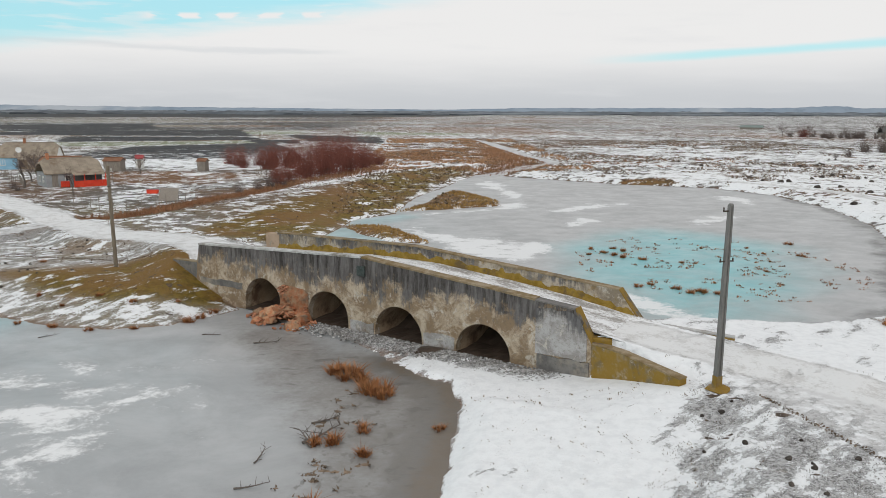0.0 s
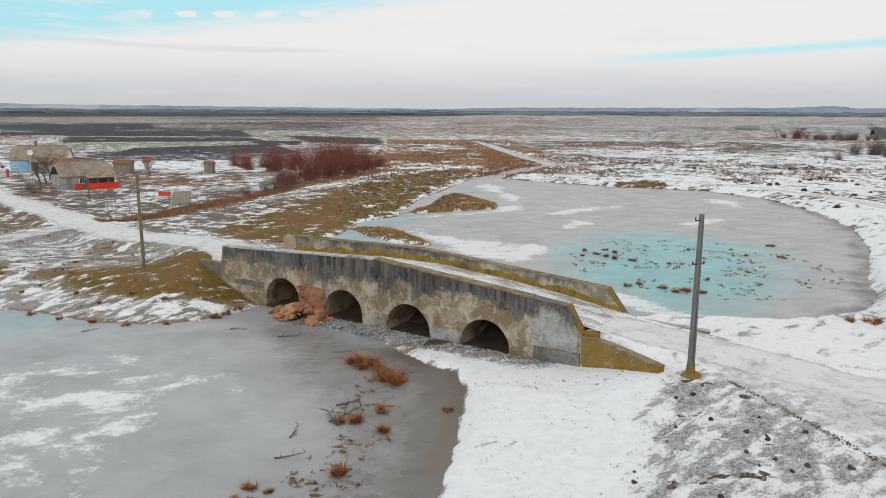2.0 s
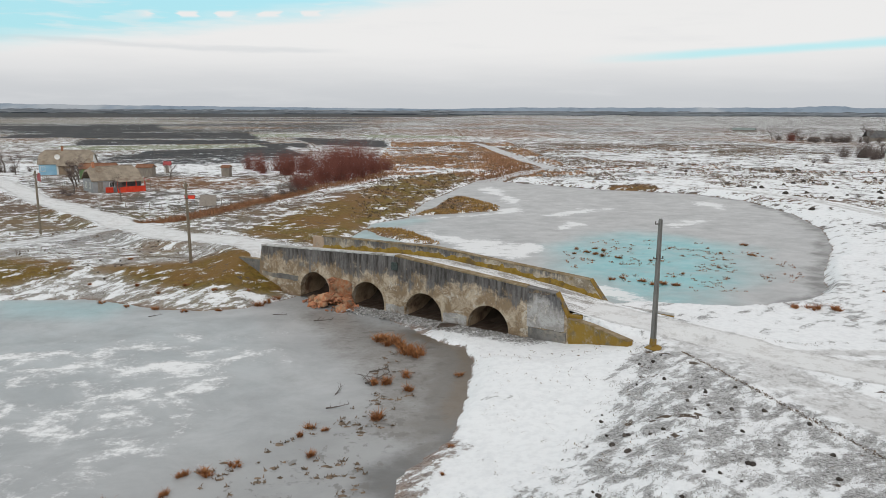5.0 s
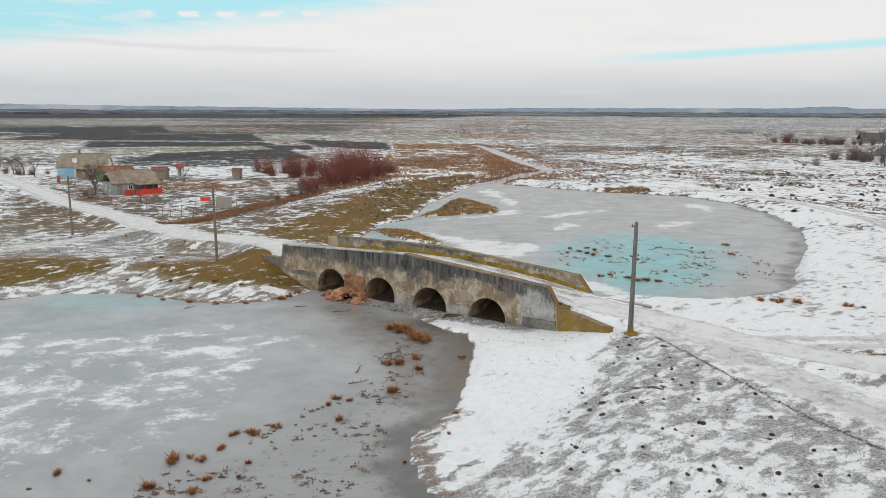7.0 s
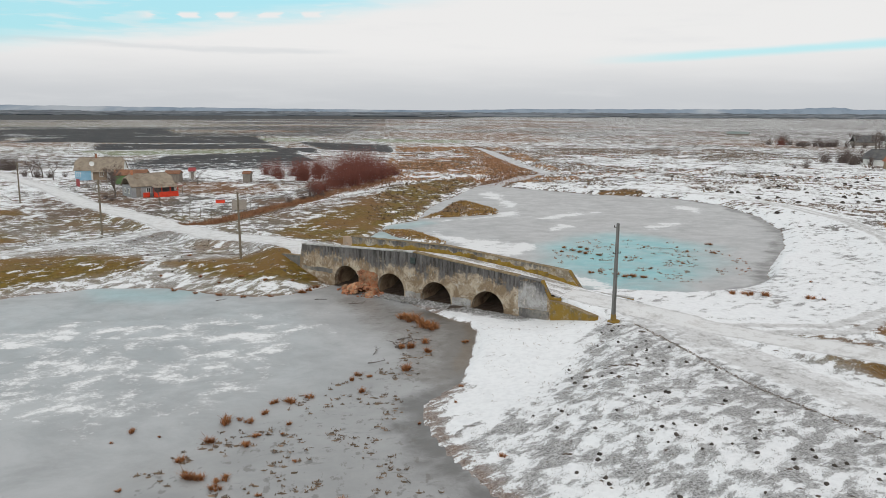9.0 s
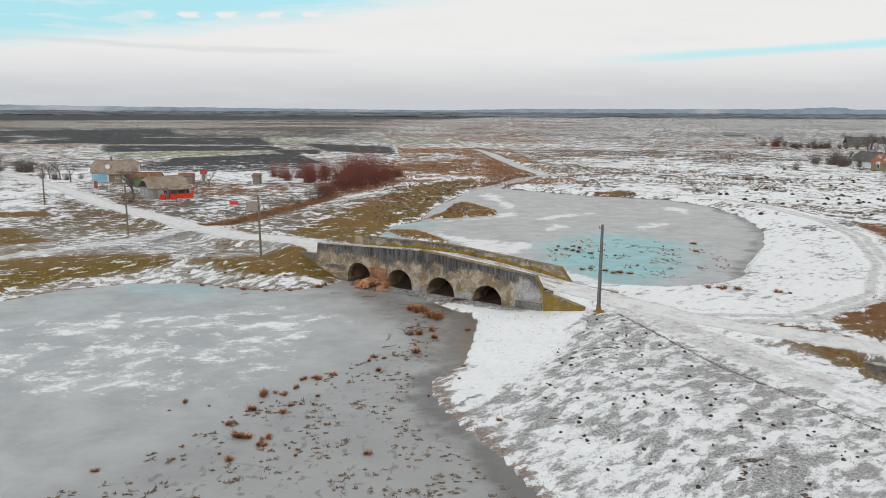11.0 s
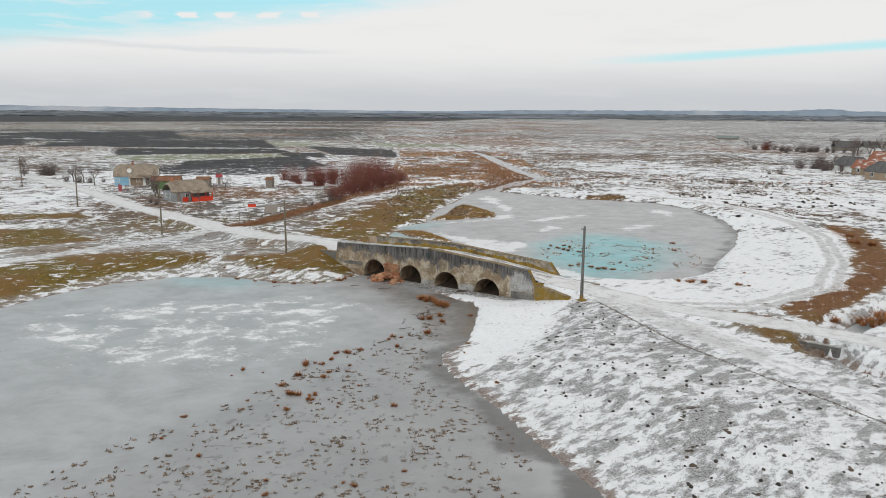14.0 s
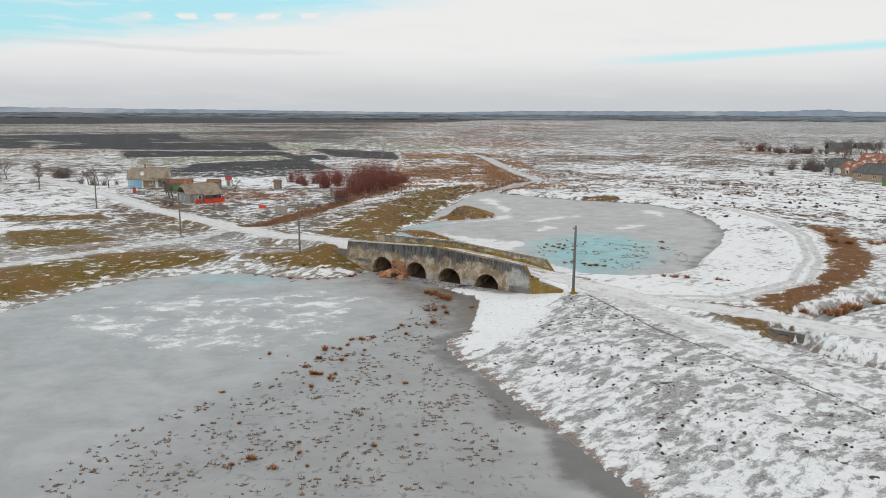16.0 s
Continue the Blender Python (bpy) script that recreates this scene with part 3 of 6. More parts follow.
def land(x, y):
    """Ground height over the plan."""
    u, v = x * UX + y * UY, -x * UY + y * UX
    h = 0.62 + 0.22 * value_noise(x, y, 34, 3) + 0.10 * value_noise(x, y, 5, 9)
    h = h + ramp(-x - 20, 0, 60) * 0.45 * ramp(300 - y, 0, 150)
    shore = -inside(x, y, FRONT_POND) + 0.5 * value_noise(x, y, 2.6, 21, 2)
    slope = np.where((x > -6) & (y < 42), np.minimum(0.05 * shore + 0.0075 * shore ** 2, 1.45), np.minimum(0.24 * shore, 1.9))
    near = ramp(60 - shore, 0, 50) * ramp(80 - y, 0, 18)
    h = np.where(shore > 0, h + near * (np.maximum(h, slope) * 0 + np.minimum(slope, 1.5) - h), h)
    d, z = to_line(x, y, BANK)
    h = np.maximum(h, z - np.maximum(0, d - 1.5) * 0.17)
    for line, half, fall in ((ROAD_WEST, 2.6, 0.30), (ROAD_EAST, 2.0, 0.34), (ROAD_RING, 2.2, 0.12), (TRACK, 2.0, 0.10), (SIDE_ROAD, 2.0, 0.12)):
        d, z = to_line(x, y, line)
        t = ramp(d, half, half + 1.5)
        h = np.where(d < half + 1.5, z * (1 - t) + np.maximum(h, z - np.maximum(0, d - half) * fall) * t, np.maximum(h, z - np.maximum(0, d - half) * fall))
    # banks fall to the ice
    pond2 = -inside(x, y, BACK_POND) + 0.6 * value_noise(x, y, 3, 31, 2)
    for isle in (PENINSULA, ISLET):
        pond2 = np.maximum(pond2, np.minimum(inside(x, y, isle) + 0.9 * value_noise(x, y, 2.5, 33, 2), 0.9))
    creek = to_line(x, y, CREEK)[0] - 2.6 + 1.6 * value_noise(x, y, 7, 41, 2)
    pond2 = np.minimum(pond2, creek)
    steep = np.where(y < 66, 0.75, 0.24)
    h = np.minimum(h, np.where(pond2 > 0, 0.06 + pond2 * steep, np.maximum(-0.9, pond2 * 0.5 - 0.05)))
    h = np.minimum(h, np.where(shore > 0, 0.05 + shore * np.where(x > -1, 0.40, 0.30), np.maximum(-0.9, shore * 0.5 - 0.05)))
    d, _ = to_line(x, y, DITCH)
    keep = np.minimum(to_line(x, y, ROAD_EAST)[0], to_line(x, y, ROAD_RING)[0])
    h = np.where(keep > 2.3, np.minimum(h, -0.75 + np.maximum(0, d - 0.7 + 0.6 * value_noise(x, y, 2, 51, 2)) * 0.85), h)
    d, _ = to_line(x, y, SMALL_DITCH)
    h = np.minimum(h, 0.55 + np.maximum(0, d - 0.6) * 0.4)
    # room for the vaults, and the foot of the walls
    foot = np.interp(u, [-50, -44.5, -41.4, -39.0, -33.2, -17, -14.2, -9.2, -6], [9, 1.5, 0.35, 0.05, 0.16, 0.16, 0.24, 1.45, 9])
    line = np.interp(u, [-47.6, -44, -14.2, -12.6, -9.25], [35.5, 35.05, 35.05, 34.72, 33.2])
    h = np.where((v > 29) & (v < line + 0.05), np.minimum(h, foot + np.maximum(0, 34.6 - v) * 0.02), h)
    h = np.where((v > 39.85) & (v < 44) & (u > -43) & (u < -13.5), np.minimum(h, 0.2 + np.maximum(0, np.abs(u + 28.5) - 11.5) * 0.45), h)
    h = np.where((v > 34.3) & (v < 40.4) & (u > -41.5) & (u < -16.3), np.minimum(h, -0.05), h)
    h = np.where((v > 34.4) & (v < 39.9) & (((u >= -43.8) & (u <= -41.5)) | ((u >= -16.3) & (u <= -14.3))), np.minimum(h, 1.9), h)
    return h


def land_at(x, y):
    return float(land(np.array([float(x)]), np.array([float(y)]))[0])


def axis(lo, hi, fine_lo, fine_hi, step, grow_lo, grow_hi):
    vals = list(np.arange(fine_lo, fine_hi + 1e-6, step))
    s, p = step, fine_hi
    while p < hi:
        s = step + grow_hi * (p - fine_hi)
        p = min(hi, p + s)
        vals.append(p)
    p, low = fine_lo, []
    while p > lo:
        s = step + grow_lo * (fine_lo - p)
        p = max(lo, p - s)
        low.append(p)
    return np.array(low[::-1] + vals)


def sheet(name, xs, ys, height, cover, material):
    """A rectangular sheet with two cover attributes."""
    X, Y = np.meshgrid(xs, ys)
    X, Y = X.ravel(), Y.ravel()
    Z = height(X, Y)
    nx, ny = len(xs), len(ys)
    i = (np.arange(ny - 1)[:, None] * nx + np.arange(nx - 1)[None, :]).ravel()
    quads = np.stack([i, i + 1, i + nx + 1, i + nx], 1)
    me = bpy.data.meshes.new(name)
    me.vertices.add(len(X))
    me.vertices.foreach_set("co", np.stack([X, Y, Z], 1).ravel())
    me.loops.add(quads.size)
    me.loops.foreach_set("vertex_index", quads.ravel().astype(np.int32))
    me.polygons.add(len(quads))
    me.polygons.foreach_set("loop_start", np.arange(0, quads.size, 4, dtype=np.int32))
    me.polygons.foreach_set("use_smooth", np.ones(len(quads), bool))
    me.update(calc_edges=True)
    me.validate()
    a, b = cover(X, Y, Z)
    for key, cols in (("cover_a", a), ("cover_b", b)):
        at = me.attributes.new(key, "FLOAT_COLOR", "POINT")
        rgba = np.ones((len(X), 4), np.float32)
        rgba[:, :3] = np.clip(np.stack(cols, 1), 0, 1)
        at.data.foreach_set("color", rgba.ravel())
    me.materials.append(material)
    return new(name, me)


# vegetation and field areas on the plan
MOSS = [[(-85, 30), (-62.8, 47.5), (-52, 58.8), (-42, 62), (-33, 59.6), (-33.5, 54), (-40.4, 50.2), (-46.8, 44.1), (-54, 30.5), (-62, 10), (-85, 10)],
        [(-35, 57), (-25.5, 59), (-20, 61), (-16.5, 59.5), (-11.5, 52.5), (-13.5, 49.5), (-20, 48.6), (-28, 52.5)],
        [(-25, 80), (-21, 92), (-16.5, 106), (-9, 138), (2, 161), (13, 176), (11, 160), (6, 144), (-0.5, 120), (-3.5, 100), (-8, 93), (-10.5, 80), (-12, 70)],
        [(-92, 102), (-72, 104), (-67, 97), (-87, 92)], [(-81, 82), (-67, 85), (-54, 72), (-69, 60)]]
OCHRE = [PENINSULA, ISLET, [(38, 141), (48, 144), (46.5, 136), (36, 137)], [(27, 24.4), (30.5, 21), (31.4, 18), (29.8, 13), (28.2, 14.5), (27.0, 18)],
         [(33, 31.0), (39, 35), (46, 38.6), (51.6, 47.5), (59, 58.5), (64.5, 68.6), (68.5, 76.8), (72.3, 93), (78, 91), (73, 74), (63.5, 54.8), (56, 43.3), (45.6, 33.5), (40.5, 29.4), (34.5, 25.5)]]
MARSH = [[(-226, 384), (-202, 400), (-173, 338), (-190, 316)], [(-66, 152), (-48, 160), (-36, 140), (-44, 128), (-58, 138)], [(-14, 335), (38, 330), (31, 205), (19, 172), (10, 165), (2, 190), (-5, 225)], [(-22, 403), (-1, 460), (26, 298), (16, 220), (-1, 235)], [(-48, 525), (69, 561), (97, 468), (44, 357), (2, 460)], [(21, 240), (27, 209), (23, 182), (13, 172)], [(-14, 280), (-9, 205), (4, 190), (14, 215), (4, 280)],
         [(116, 214), (126, 216), (127, 207), (118, 206)], [(-56, 128), (-38, 132), (-28, 150), (-40, 156), (-58, 145)], [(-245, 387), (-214, 425), (-191, 384), (-210, 322)]]
PLOUGH = [([(-100, 238), (-50, 262), (-36, 215), (-60, 192), (-98, 196)], 0.58), ([(-420, 560), (-335, 600), (-222, 385), (-290, 372)], 0.84), ([(-347, 607), (-230, 666), (-160, 470), (-240, 440)], 0.84), ([(-232, 430), (-165, 462), (-130, 405), (-215, 368)], 0.92), ([(-230, 455), (-110, 476), (-80, 370), (-175, 372)], 0.86),
          ([(-168, 362), (-80, 362), (-64, 326), (-142, 298)], 0.92), ([(-100, 262), (-58, 300), (-36, 236), (-92, 212)], 0.80), ([(-74, 320), (-52, 330), (-44, 286), (-62, 290)], 0.9),
          ([(-73, 398), (-18, 356), (-12, 290), (-46, 312)], 0.78)]
CROP = [[(-150, 292), (-66, 318), (-60, 298), (-116, 262)], [(-110, 440), (-70, 450), (-62, 400), (-90, 395)], [(-40, 440), (30, 420), (20, 385), (-30, 392)]]
FIELD_PATHS = [[(-330, 690), (-170, 480), (-72, 345), (-44, 270)], [(-340, 560), (-236, 446), (-172, 366), (-110, 300)], [(-310, 480), (-208, 465), (-108, 478), (-30, 400)], [(-280, 430), (-170, 366), (-75, 342)]]
FAR_DARK = [(-3800, 4900), (900, 4900), (300, 2200), (60, 1400), (-653, 1010), (-2500, 1500)]
WHITE = [(13.5, 36), (11.5, 31), (9.0, 27), (6, 21), (1.5, 15), (-3.5, 14), (0, 22), (2, 34), (0, 41)]


def ground_cover(x, y, z):
    far = ramp(y, 120, 420)
    wob = 1.6 * value_noise(x, y, 6, 61) + 6 * far * value_noise(x, y, 40, 62)
    expo = 0.46 + 0.28 * value_noise(x, y, 45, 63) + 0.14 * ramp(y, 200, 500) + 0.05 * ramp(-x, -10, 40) * ramp(y, 70, 120) - 0.10 * ramp(x, 15, 60) * ramp(200 - y, 0, 80) * ramp(y, 90, 130)
    expo = np.where((x > 0) & (y > 120) & (y < 420), expo - 0.07 + 0.04 * ramp(x, 20, 150), expo)
    slope_e = 0.52 - 0.10 * ramp(-y, -6, 8) + 0.14 * value_noise(x, y, 9, 64, 2)
    right = ramp(inside(x, y, [(9, 34), (16, 30), (27, 6), (36, -30), (15, -60), (6, -12), (-3, 15), (5, 22)]), -1, 2)
    expo = expo * (1 - right) + slope_e * right
    white = ramp(inside(x, y, WHITE) + wob * 0.8, -1.5, 1.2)
    expo = expo * (1 - white) + (0.05 + 0.34 * value_noise(x, y, 2.2, 77, 2)) * white
    ring = ramp(inside(x, y, [(15, 44), (30, 43), (37, 52), (45, 72), (52.5, 88), (56, 104), (55.5, 121), (44, 137), (50, 144), (64, 130), (70, 105), (66, 84), (52, 48), (34, 30), (18, 33)]), -2, 2)
    expo = expo * (1 - ring) + (0.24 + 0.26 * value_noise(x, y, 3, 65)) * ring
    left = ramp(-x - 12, 0, 6) * ramp(110 - y, 0, 15) * ramp(y, 30, 40)
    expo = expo + 0.12 * left
    yard = ramp(inside(x, y, [(-70, 150), (-35, 165), (-20, 150), (-24, 120), (-50, 100), (-66, 118)]), -4, 4)
    expo = expo + 0.03 * yard
    back = ramp(inside(x, y, [(-120, 190), (-95, 215), (-60, 240), (-30, 220), (-24, 175), (-36, 160), (-60, 166), (-100, 150)]), -6, 8)
    expo = expo * (1 - back) + (0.33 + 0.4 * value_noise(x, y, 7, 91)) * back
    verge = ramp(inside(x, y, [(-95, 55), (-66, 95), (-90, 135), (-120, 150), (-150, 100)]), -5, 5)
    expo = expo * (1 - verge) + (0.34 + 0.5 * value_noise(x * 0.5, y, 9, 92)) * verge
    trodden = ramp(inside(x, y, [(13.8, 33), (18.8, 29.6), (23.2, 22.5), (26, 14), (24, 12), (19, 19.5), (16, 24.5), (14.2, 28)]) + wob * 0.5, -0.8, 0.8)
    moss, rust = np.zeros_like(x), np.zeros_like(x)
    for p in MOSS:
        k = ramp(inside(x, y, p) + wob, -2.2, 2.2)
        moss = np.maximum(moss, k)
        expo = np.maximum(expo, k * np.where(y > 66, 0.80, 0.76))
    moss = np.maximum(moss, left * (0.32 + 1.2 * value_noise(x, y, 7, 66)))
    for p in OCHRE:
        k = ramp(inside(x, y, p) + (2.2 if p is OCHRE[4] else 0.6) * wob, -1.0, 1.0)
        expo, rust, moss = np.maximum(expo, k * 0.84), np.maximum(rust, k * ((0.85 if p is OCHRE[4] else 0.45) + 0.9 * value_noise(x, y, 4, 73, 2))), np.maximum(moss, k)
    for p in MARSH:
        k = ramp(inside(x, y, p) + wob, -4, 4) * np.where(y < 250, 1, 0.8)
        thin = 0.42 if p is MARSH[2] else 0.64
        expo, rust = np.maximum(expo, k * thin), np.maximum(rust, k * 0.95)
    d, _ = to_line(x, y, SMALL_DITCH)
    k = ramp(3.0 - d, 0, 1.6)
    expo, rust = np.maximum(expo, k), np.maximum(rust, k)
    d, _ = to_line(x, y, DITCH)
    k = ramp(1.7 + 1.4 * wob - d, 0, 1.2)
    expo, rust = np.maximum(expo, k * 0.75), np.maximum(rust, k * 0.8)
    d, _ = to_line(x, y, CREEK)
    k = ramp(6.5 + wob * 1.5 - d, 0, 3) * np.where(x < 33, 1, 0.4)
    expo, rust = np.maximum(expo, k * 0.72), np.maximum(rust, k * 0.6)
    speckle = np.maximum(ramp(value_noise(x, y, 60, 67, 4), -0.05, 0.2) * far, 0.55 * ramp(value_noise(x, y, 22, 69, 3), 0.0, 0.2) * ramp(y, 70, 120))
    expo = expo + 0.10 * speckle * ramp(330 - np.abs(x - 30), 0, 200)
    rust = np.maximum(rust, 0.9 * speckle * ramp(330 - np.abs(x - 30), 0, 200))
    # wet margin of the ponds
    m = ramp(0.14 - z, 0.0, 0.1) * ramp(z, -0.6, 0.0)
    expo, rust = np.maximum(expo, m * 0.62), np.maximum(rust, m * 0.5)
    under = (z < -0.02) * np.where((x > 27) & (y < 48), 0.0, 1.0)
    expo, rust = np.maximum(expo, under), np.maximum(rust, under * 0.8)
    u, v = x * UX + y * UY, -x * UY + y * UX
    k = ramp(u, -34, -32) * ramp(-14 - u, 0, 3) * ramp(v, 31.6, 33.2) * (v < 35.2)
    expo = np.maximum(expo, k * 0.66)
    d, _ = to_line(x, y, ROAD_EAST)
    k = ramp(5.5 + 1.6 * wob - d, 0, 2.0) * ramp(x, 23, 27) * ramp(33.5 - x, 0, 2.5)
    expo, moss = np.maximum(expo, k * (0.70 + 0.5 * value_noise(x, y, 4, 74, 2))), np.maximum(moss, k * (0.6 + 1.0 * value_noise(x, y, 5, 75, 2)))
    rust = np.maximum(rust, k * ramp(x, 25, 29) * (0.6 + 1.2 * value_noise(x, y, 5, 79, 2)))
    road = np.zeros_like(x)
    for line, half in ((ROAD_WEST, 2.3), (ROAD_EAST, 1.9), (ROAD_RING, 1.9), (TRACK, 1.8), (SIDE_ROAD, 1.7)):
        d, _ = to_line(x, y, line)
        d = d + 0.6 * value_noise(x, y, 3, 68, 2)
        rut = 0.75 + 0.25 * np.cos((d - 0.85) * 3.6)
        road = np.maximum(road, ramp(half + 0.5 - d, 0, 1.0) * ((0.55 if line is TRACK else 0.78) * rut if line in (ROAD_RING, TRACK, SIDE_ROAD) else 0.9 + 0.1 * rut))
    road = np.maximum(road, trodden * (0.62 + 0.5 * value_noise(x, y, 4, 93, 2)))
    expo = expo * (1 - 0.7 * road)
    plough, crop = np.zeros_like(x), np.zeros_like(x)
    for p, amount in PLOUGH:
        plough = np.maximum(plough, ramp(inside(x, y, p) + wob * 0.5, -3, 4) * amount)
    plough = np.maximum(plough, ramp(inside(x, y, FAR_DARK), -20, 60) * (0.92 + 0.5 * value_noise(x * 0.35, y, 260, 70)))
    strip = ramp(value_noise(x * 0.12 + 900, y, 190, 71, 3), -0.12, 0.16) * ramp(y, 420, 1100)
    plough = np.maximum(plough, strip * (0.34 + 0.18 * ramp(y, 1200, 2600)))
    west = ramp(-x - 15, 0, 60) * ramp(y, 230, 320)
    bands = ramp(value_noise(x * 0.25 + y * 0.12, y, 75, 72, 2), -0.05, 0.12)
    plough = np.maximum(plough, west * (0.12 + bands * 0.44))
    moss = np.maximum(moss, west * (1 - bands) * 0.35)
    for line in FIELD_PATHS:
        d, _ = to_line(x, y, line)
        k = 0.7 * ramp(0.9 + 0.002 * y + 2.0 * value_noise(x, y, 14, 76, 2) - d, 0, 2.0)
        plough, expo, moss = plough * (1 - k), expo * (1 - 0.5 * k), moss * (1 - k)
    for p in CROP:
        k = ramp(inside(x, y, p) + wob, -4, 4)
        crop, expo = np.maximum(crop, k), np.maximum(expo, k * 0.7)
    return (expo, moss, rust), (road, plough, crop)


def ice_cover(x, y, z):
    front = -x * UY + y * UX < 37
    wob = value_noise(x, y, 4, 81)
    snowy = np.where(front, 0.12, 0.10)
    p = inside(x, y, [(-46, 34), (-34, 39), (-8, 41), (-9, 34), (-13, 20), (-22, 12), (-34, 14), (-46, 22)])
    snowy = snowy + ramp(p + 7 * wob, -3, 5) * 0.50
    for poly in ([(-6, 93), (3, 84), (12.5, 77), (14, 72), (9, 65), (3, 72), (-3, 84)], [(-2, 98), (8, 104), (14, 112), (12, 128), (9, 140), (14, 150), (17, 120), (15, 104), (4, 98)],
                 [(10, 58), (12, 50), (20, 46), (16, 58)], [(30, 84), (44, 96), (46, 102), (34, 94)], [(12, 96), (26, 104), (34, 112), (24, 110)], [(16, 86), (24, 92), (20, 96)], [(48, 108), (53, 112), (50, 120), (44, 118)]):
        snowy = snowy + ramp(inside(x, y, poly) + 4 * wob, -2, 3) * np.where(front, 0, 0.95)
    creek = ramp(y, 150, 165)
    snowy = snowy + creek * 0.5
    rim = to_line(x, y, [p for p in FRONT_POND if p[0] > -3.2 and p[1] < 39.5])[0]
    wet = ramp(3.8 + 5 * wob - rim, 0, 4) * np.where(front, 0.95, 0)
    side = to_line(x, y, BACK_POND, True)[0]
    wet = np.maximum(wet, np.where(front, 0, ramp(4.0 + 5 * wob - side, 0, 4.0) * 0.7 * ramp(x, 18, 30)))
    cyan = np.where(front, 0, ramp(inside(x, y, [(13, 74), (20, 84), (28, 88), (38, 74), (35, 62), (29, 53), (20, 46), (14, 48), (12, 58)]) + 5 * wob, -3, 7))
    cyan = np.maximum(cyan, ramp(inside(x, y, [(-38, 50), (-24, 50), (-27, 44), (-34, 45)]) + 2 * wob, -2, 2) * 0.4)
    cyan = np.maximum(cyan, ramp(inside(x, y, [(-11, 80), (-8, 94), (-2, 99), (0, 95), (-6, 88), (-4, 78)]) + 2 * wob, -1, 1.5) * 0.42)
    cyan = np.maximum(cyan, ramp(x - 40, 0, 6) * ramp(46 - y, 0, 6) * 0.9)
    brown = np.where(front, ramp(1.5 + 2.4 * wob - rim, 0, 1.6) * ramp(y, 20, 27), 0)
    mud = np.where(front, ramp(inside(x, y, [(-7, 46), (-1, 41), (2, 36), (1.5, 28), (1.0, 20), (-2, 17), (-4, 22), (-6, 30), (-9, 38), (-13, 44), (-13, 48)]) + 4 * wob, -2, 3) * 0.95, 0)
    speck = np.where(front, ramp(inside(x, y, [(-20, 6), (-12, 19), (-6, 25), (-4, 38), (-1, 36), (-1, 20), (2, 0), (4, -16), (-30, -20)]) + 3 * wob, -3, 3), 0.15)
    return (snowy, wet, cyan), (mud, speck, brown)


ground = sheet("ground", axis(-4900, 4900, -44, 46, 0.4, 0.026, 0.026), axis(-4900, 4900, -16, 60, 0.4, 0.12, 0.0135), land, ground_cover, M["ground"])
tagged(ground, "flat snow-dusted winter plain with dry grass", "ground", kind="structure")
ice_front = sheet("water_front_pond", np.arange(-82, 26, 0.8), np.arange(-90, 58, 0.8), lambda x, y: 0 * x, ice_cover, M["ice"])
tagged(ice_front, "grey frozen pond before the bridge", "ice", kind="structure")
ice_back = sheet("water_back_pond", np.arange(-14, 82, 0.9), np.arange(38, 160, 0.9), lambda x, y: 0 * x - 0.004 + np.where((-x * UY + y * UX < 37.0), -0.3, 0), ice_cover, M["ice"])
tagged(ice_back, "frozen pond with turquoise ice", "ice", kind="structure")
ice_creek = sheet("water_creek", np.arange(8, 44, 1.2), np.arange(159.1, 350, 2.0), lambda x, y: 0 * x + 0.004, ice_cover, M["ice"])
tagged(ice_creek, "frozen winding creek dusted with snow", "ice", kind="structure")
ice_ditch = sheet("water_ditch", np.arange(28, 70, 1.0), np.arange(-14, 44, 1.0), lambda x, y: 0 * x - 0.42, ice_cover, M["ice"])
tagged(ice_ditch, "narrow frozen ditch beside the road", "ice", kind="structure")

# ---------------------------------------------------------------- the bridge
BRIDGE = pose(*from_bridge(-29, 37.4), 0, 0, 0, -35.3)
bridge = empty("bridge", BRIDGE, "weathered four-arched masonry road bridge with stained plaster", "bridge")
ARCHES = [(-8.6, 0.66), (-2.85, 0.55), (2.68, 0.38), (8.47, 0.27)]
RADIUS = 1.73
NEAR_TOP = ([-15.0, 0.0, 13.9, 14.8], [4.05, 4.74, 3.64, 2.02])
FAR_TOP = ([-13.4, -12.2, 0.4, 14.3, 15.6], [3.3, 4.45, 4.72, 3.72, 2.05])


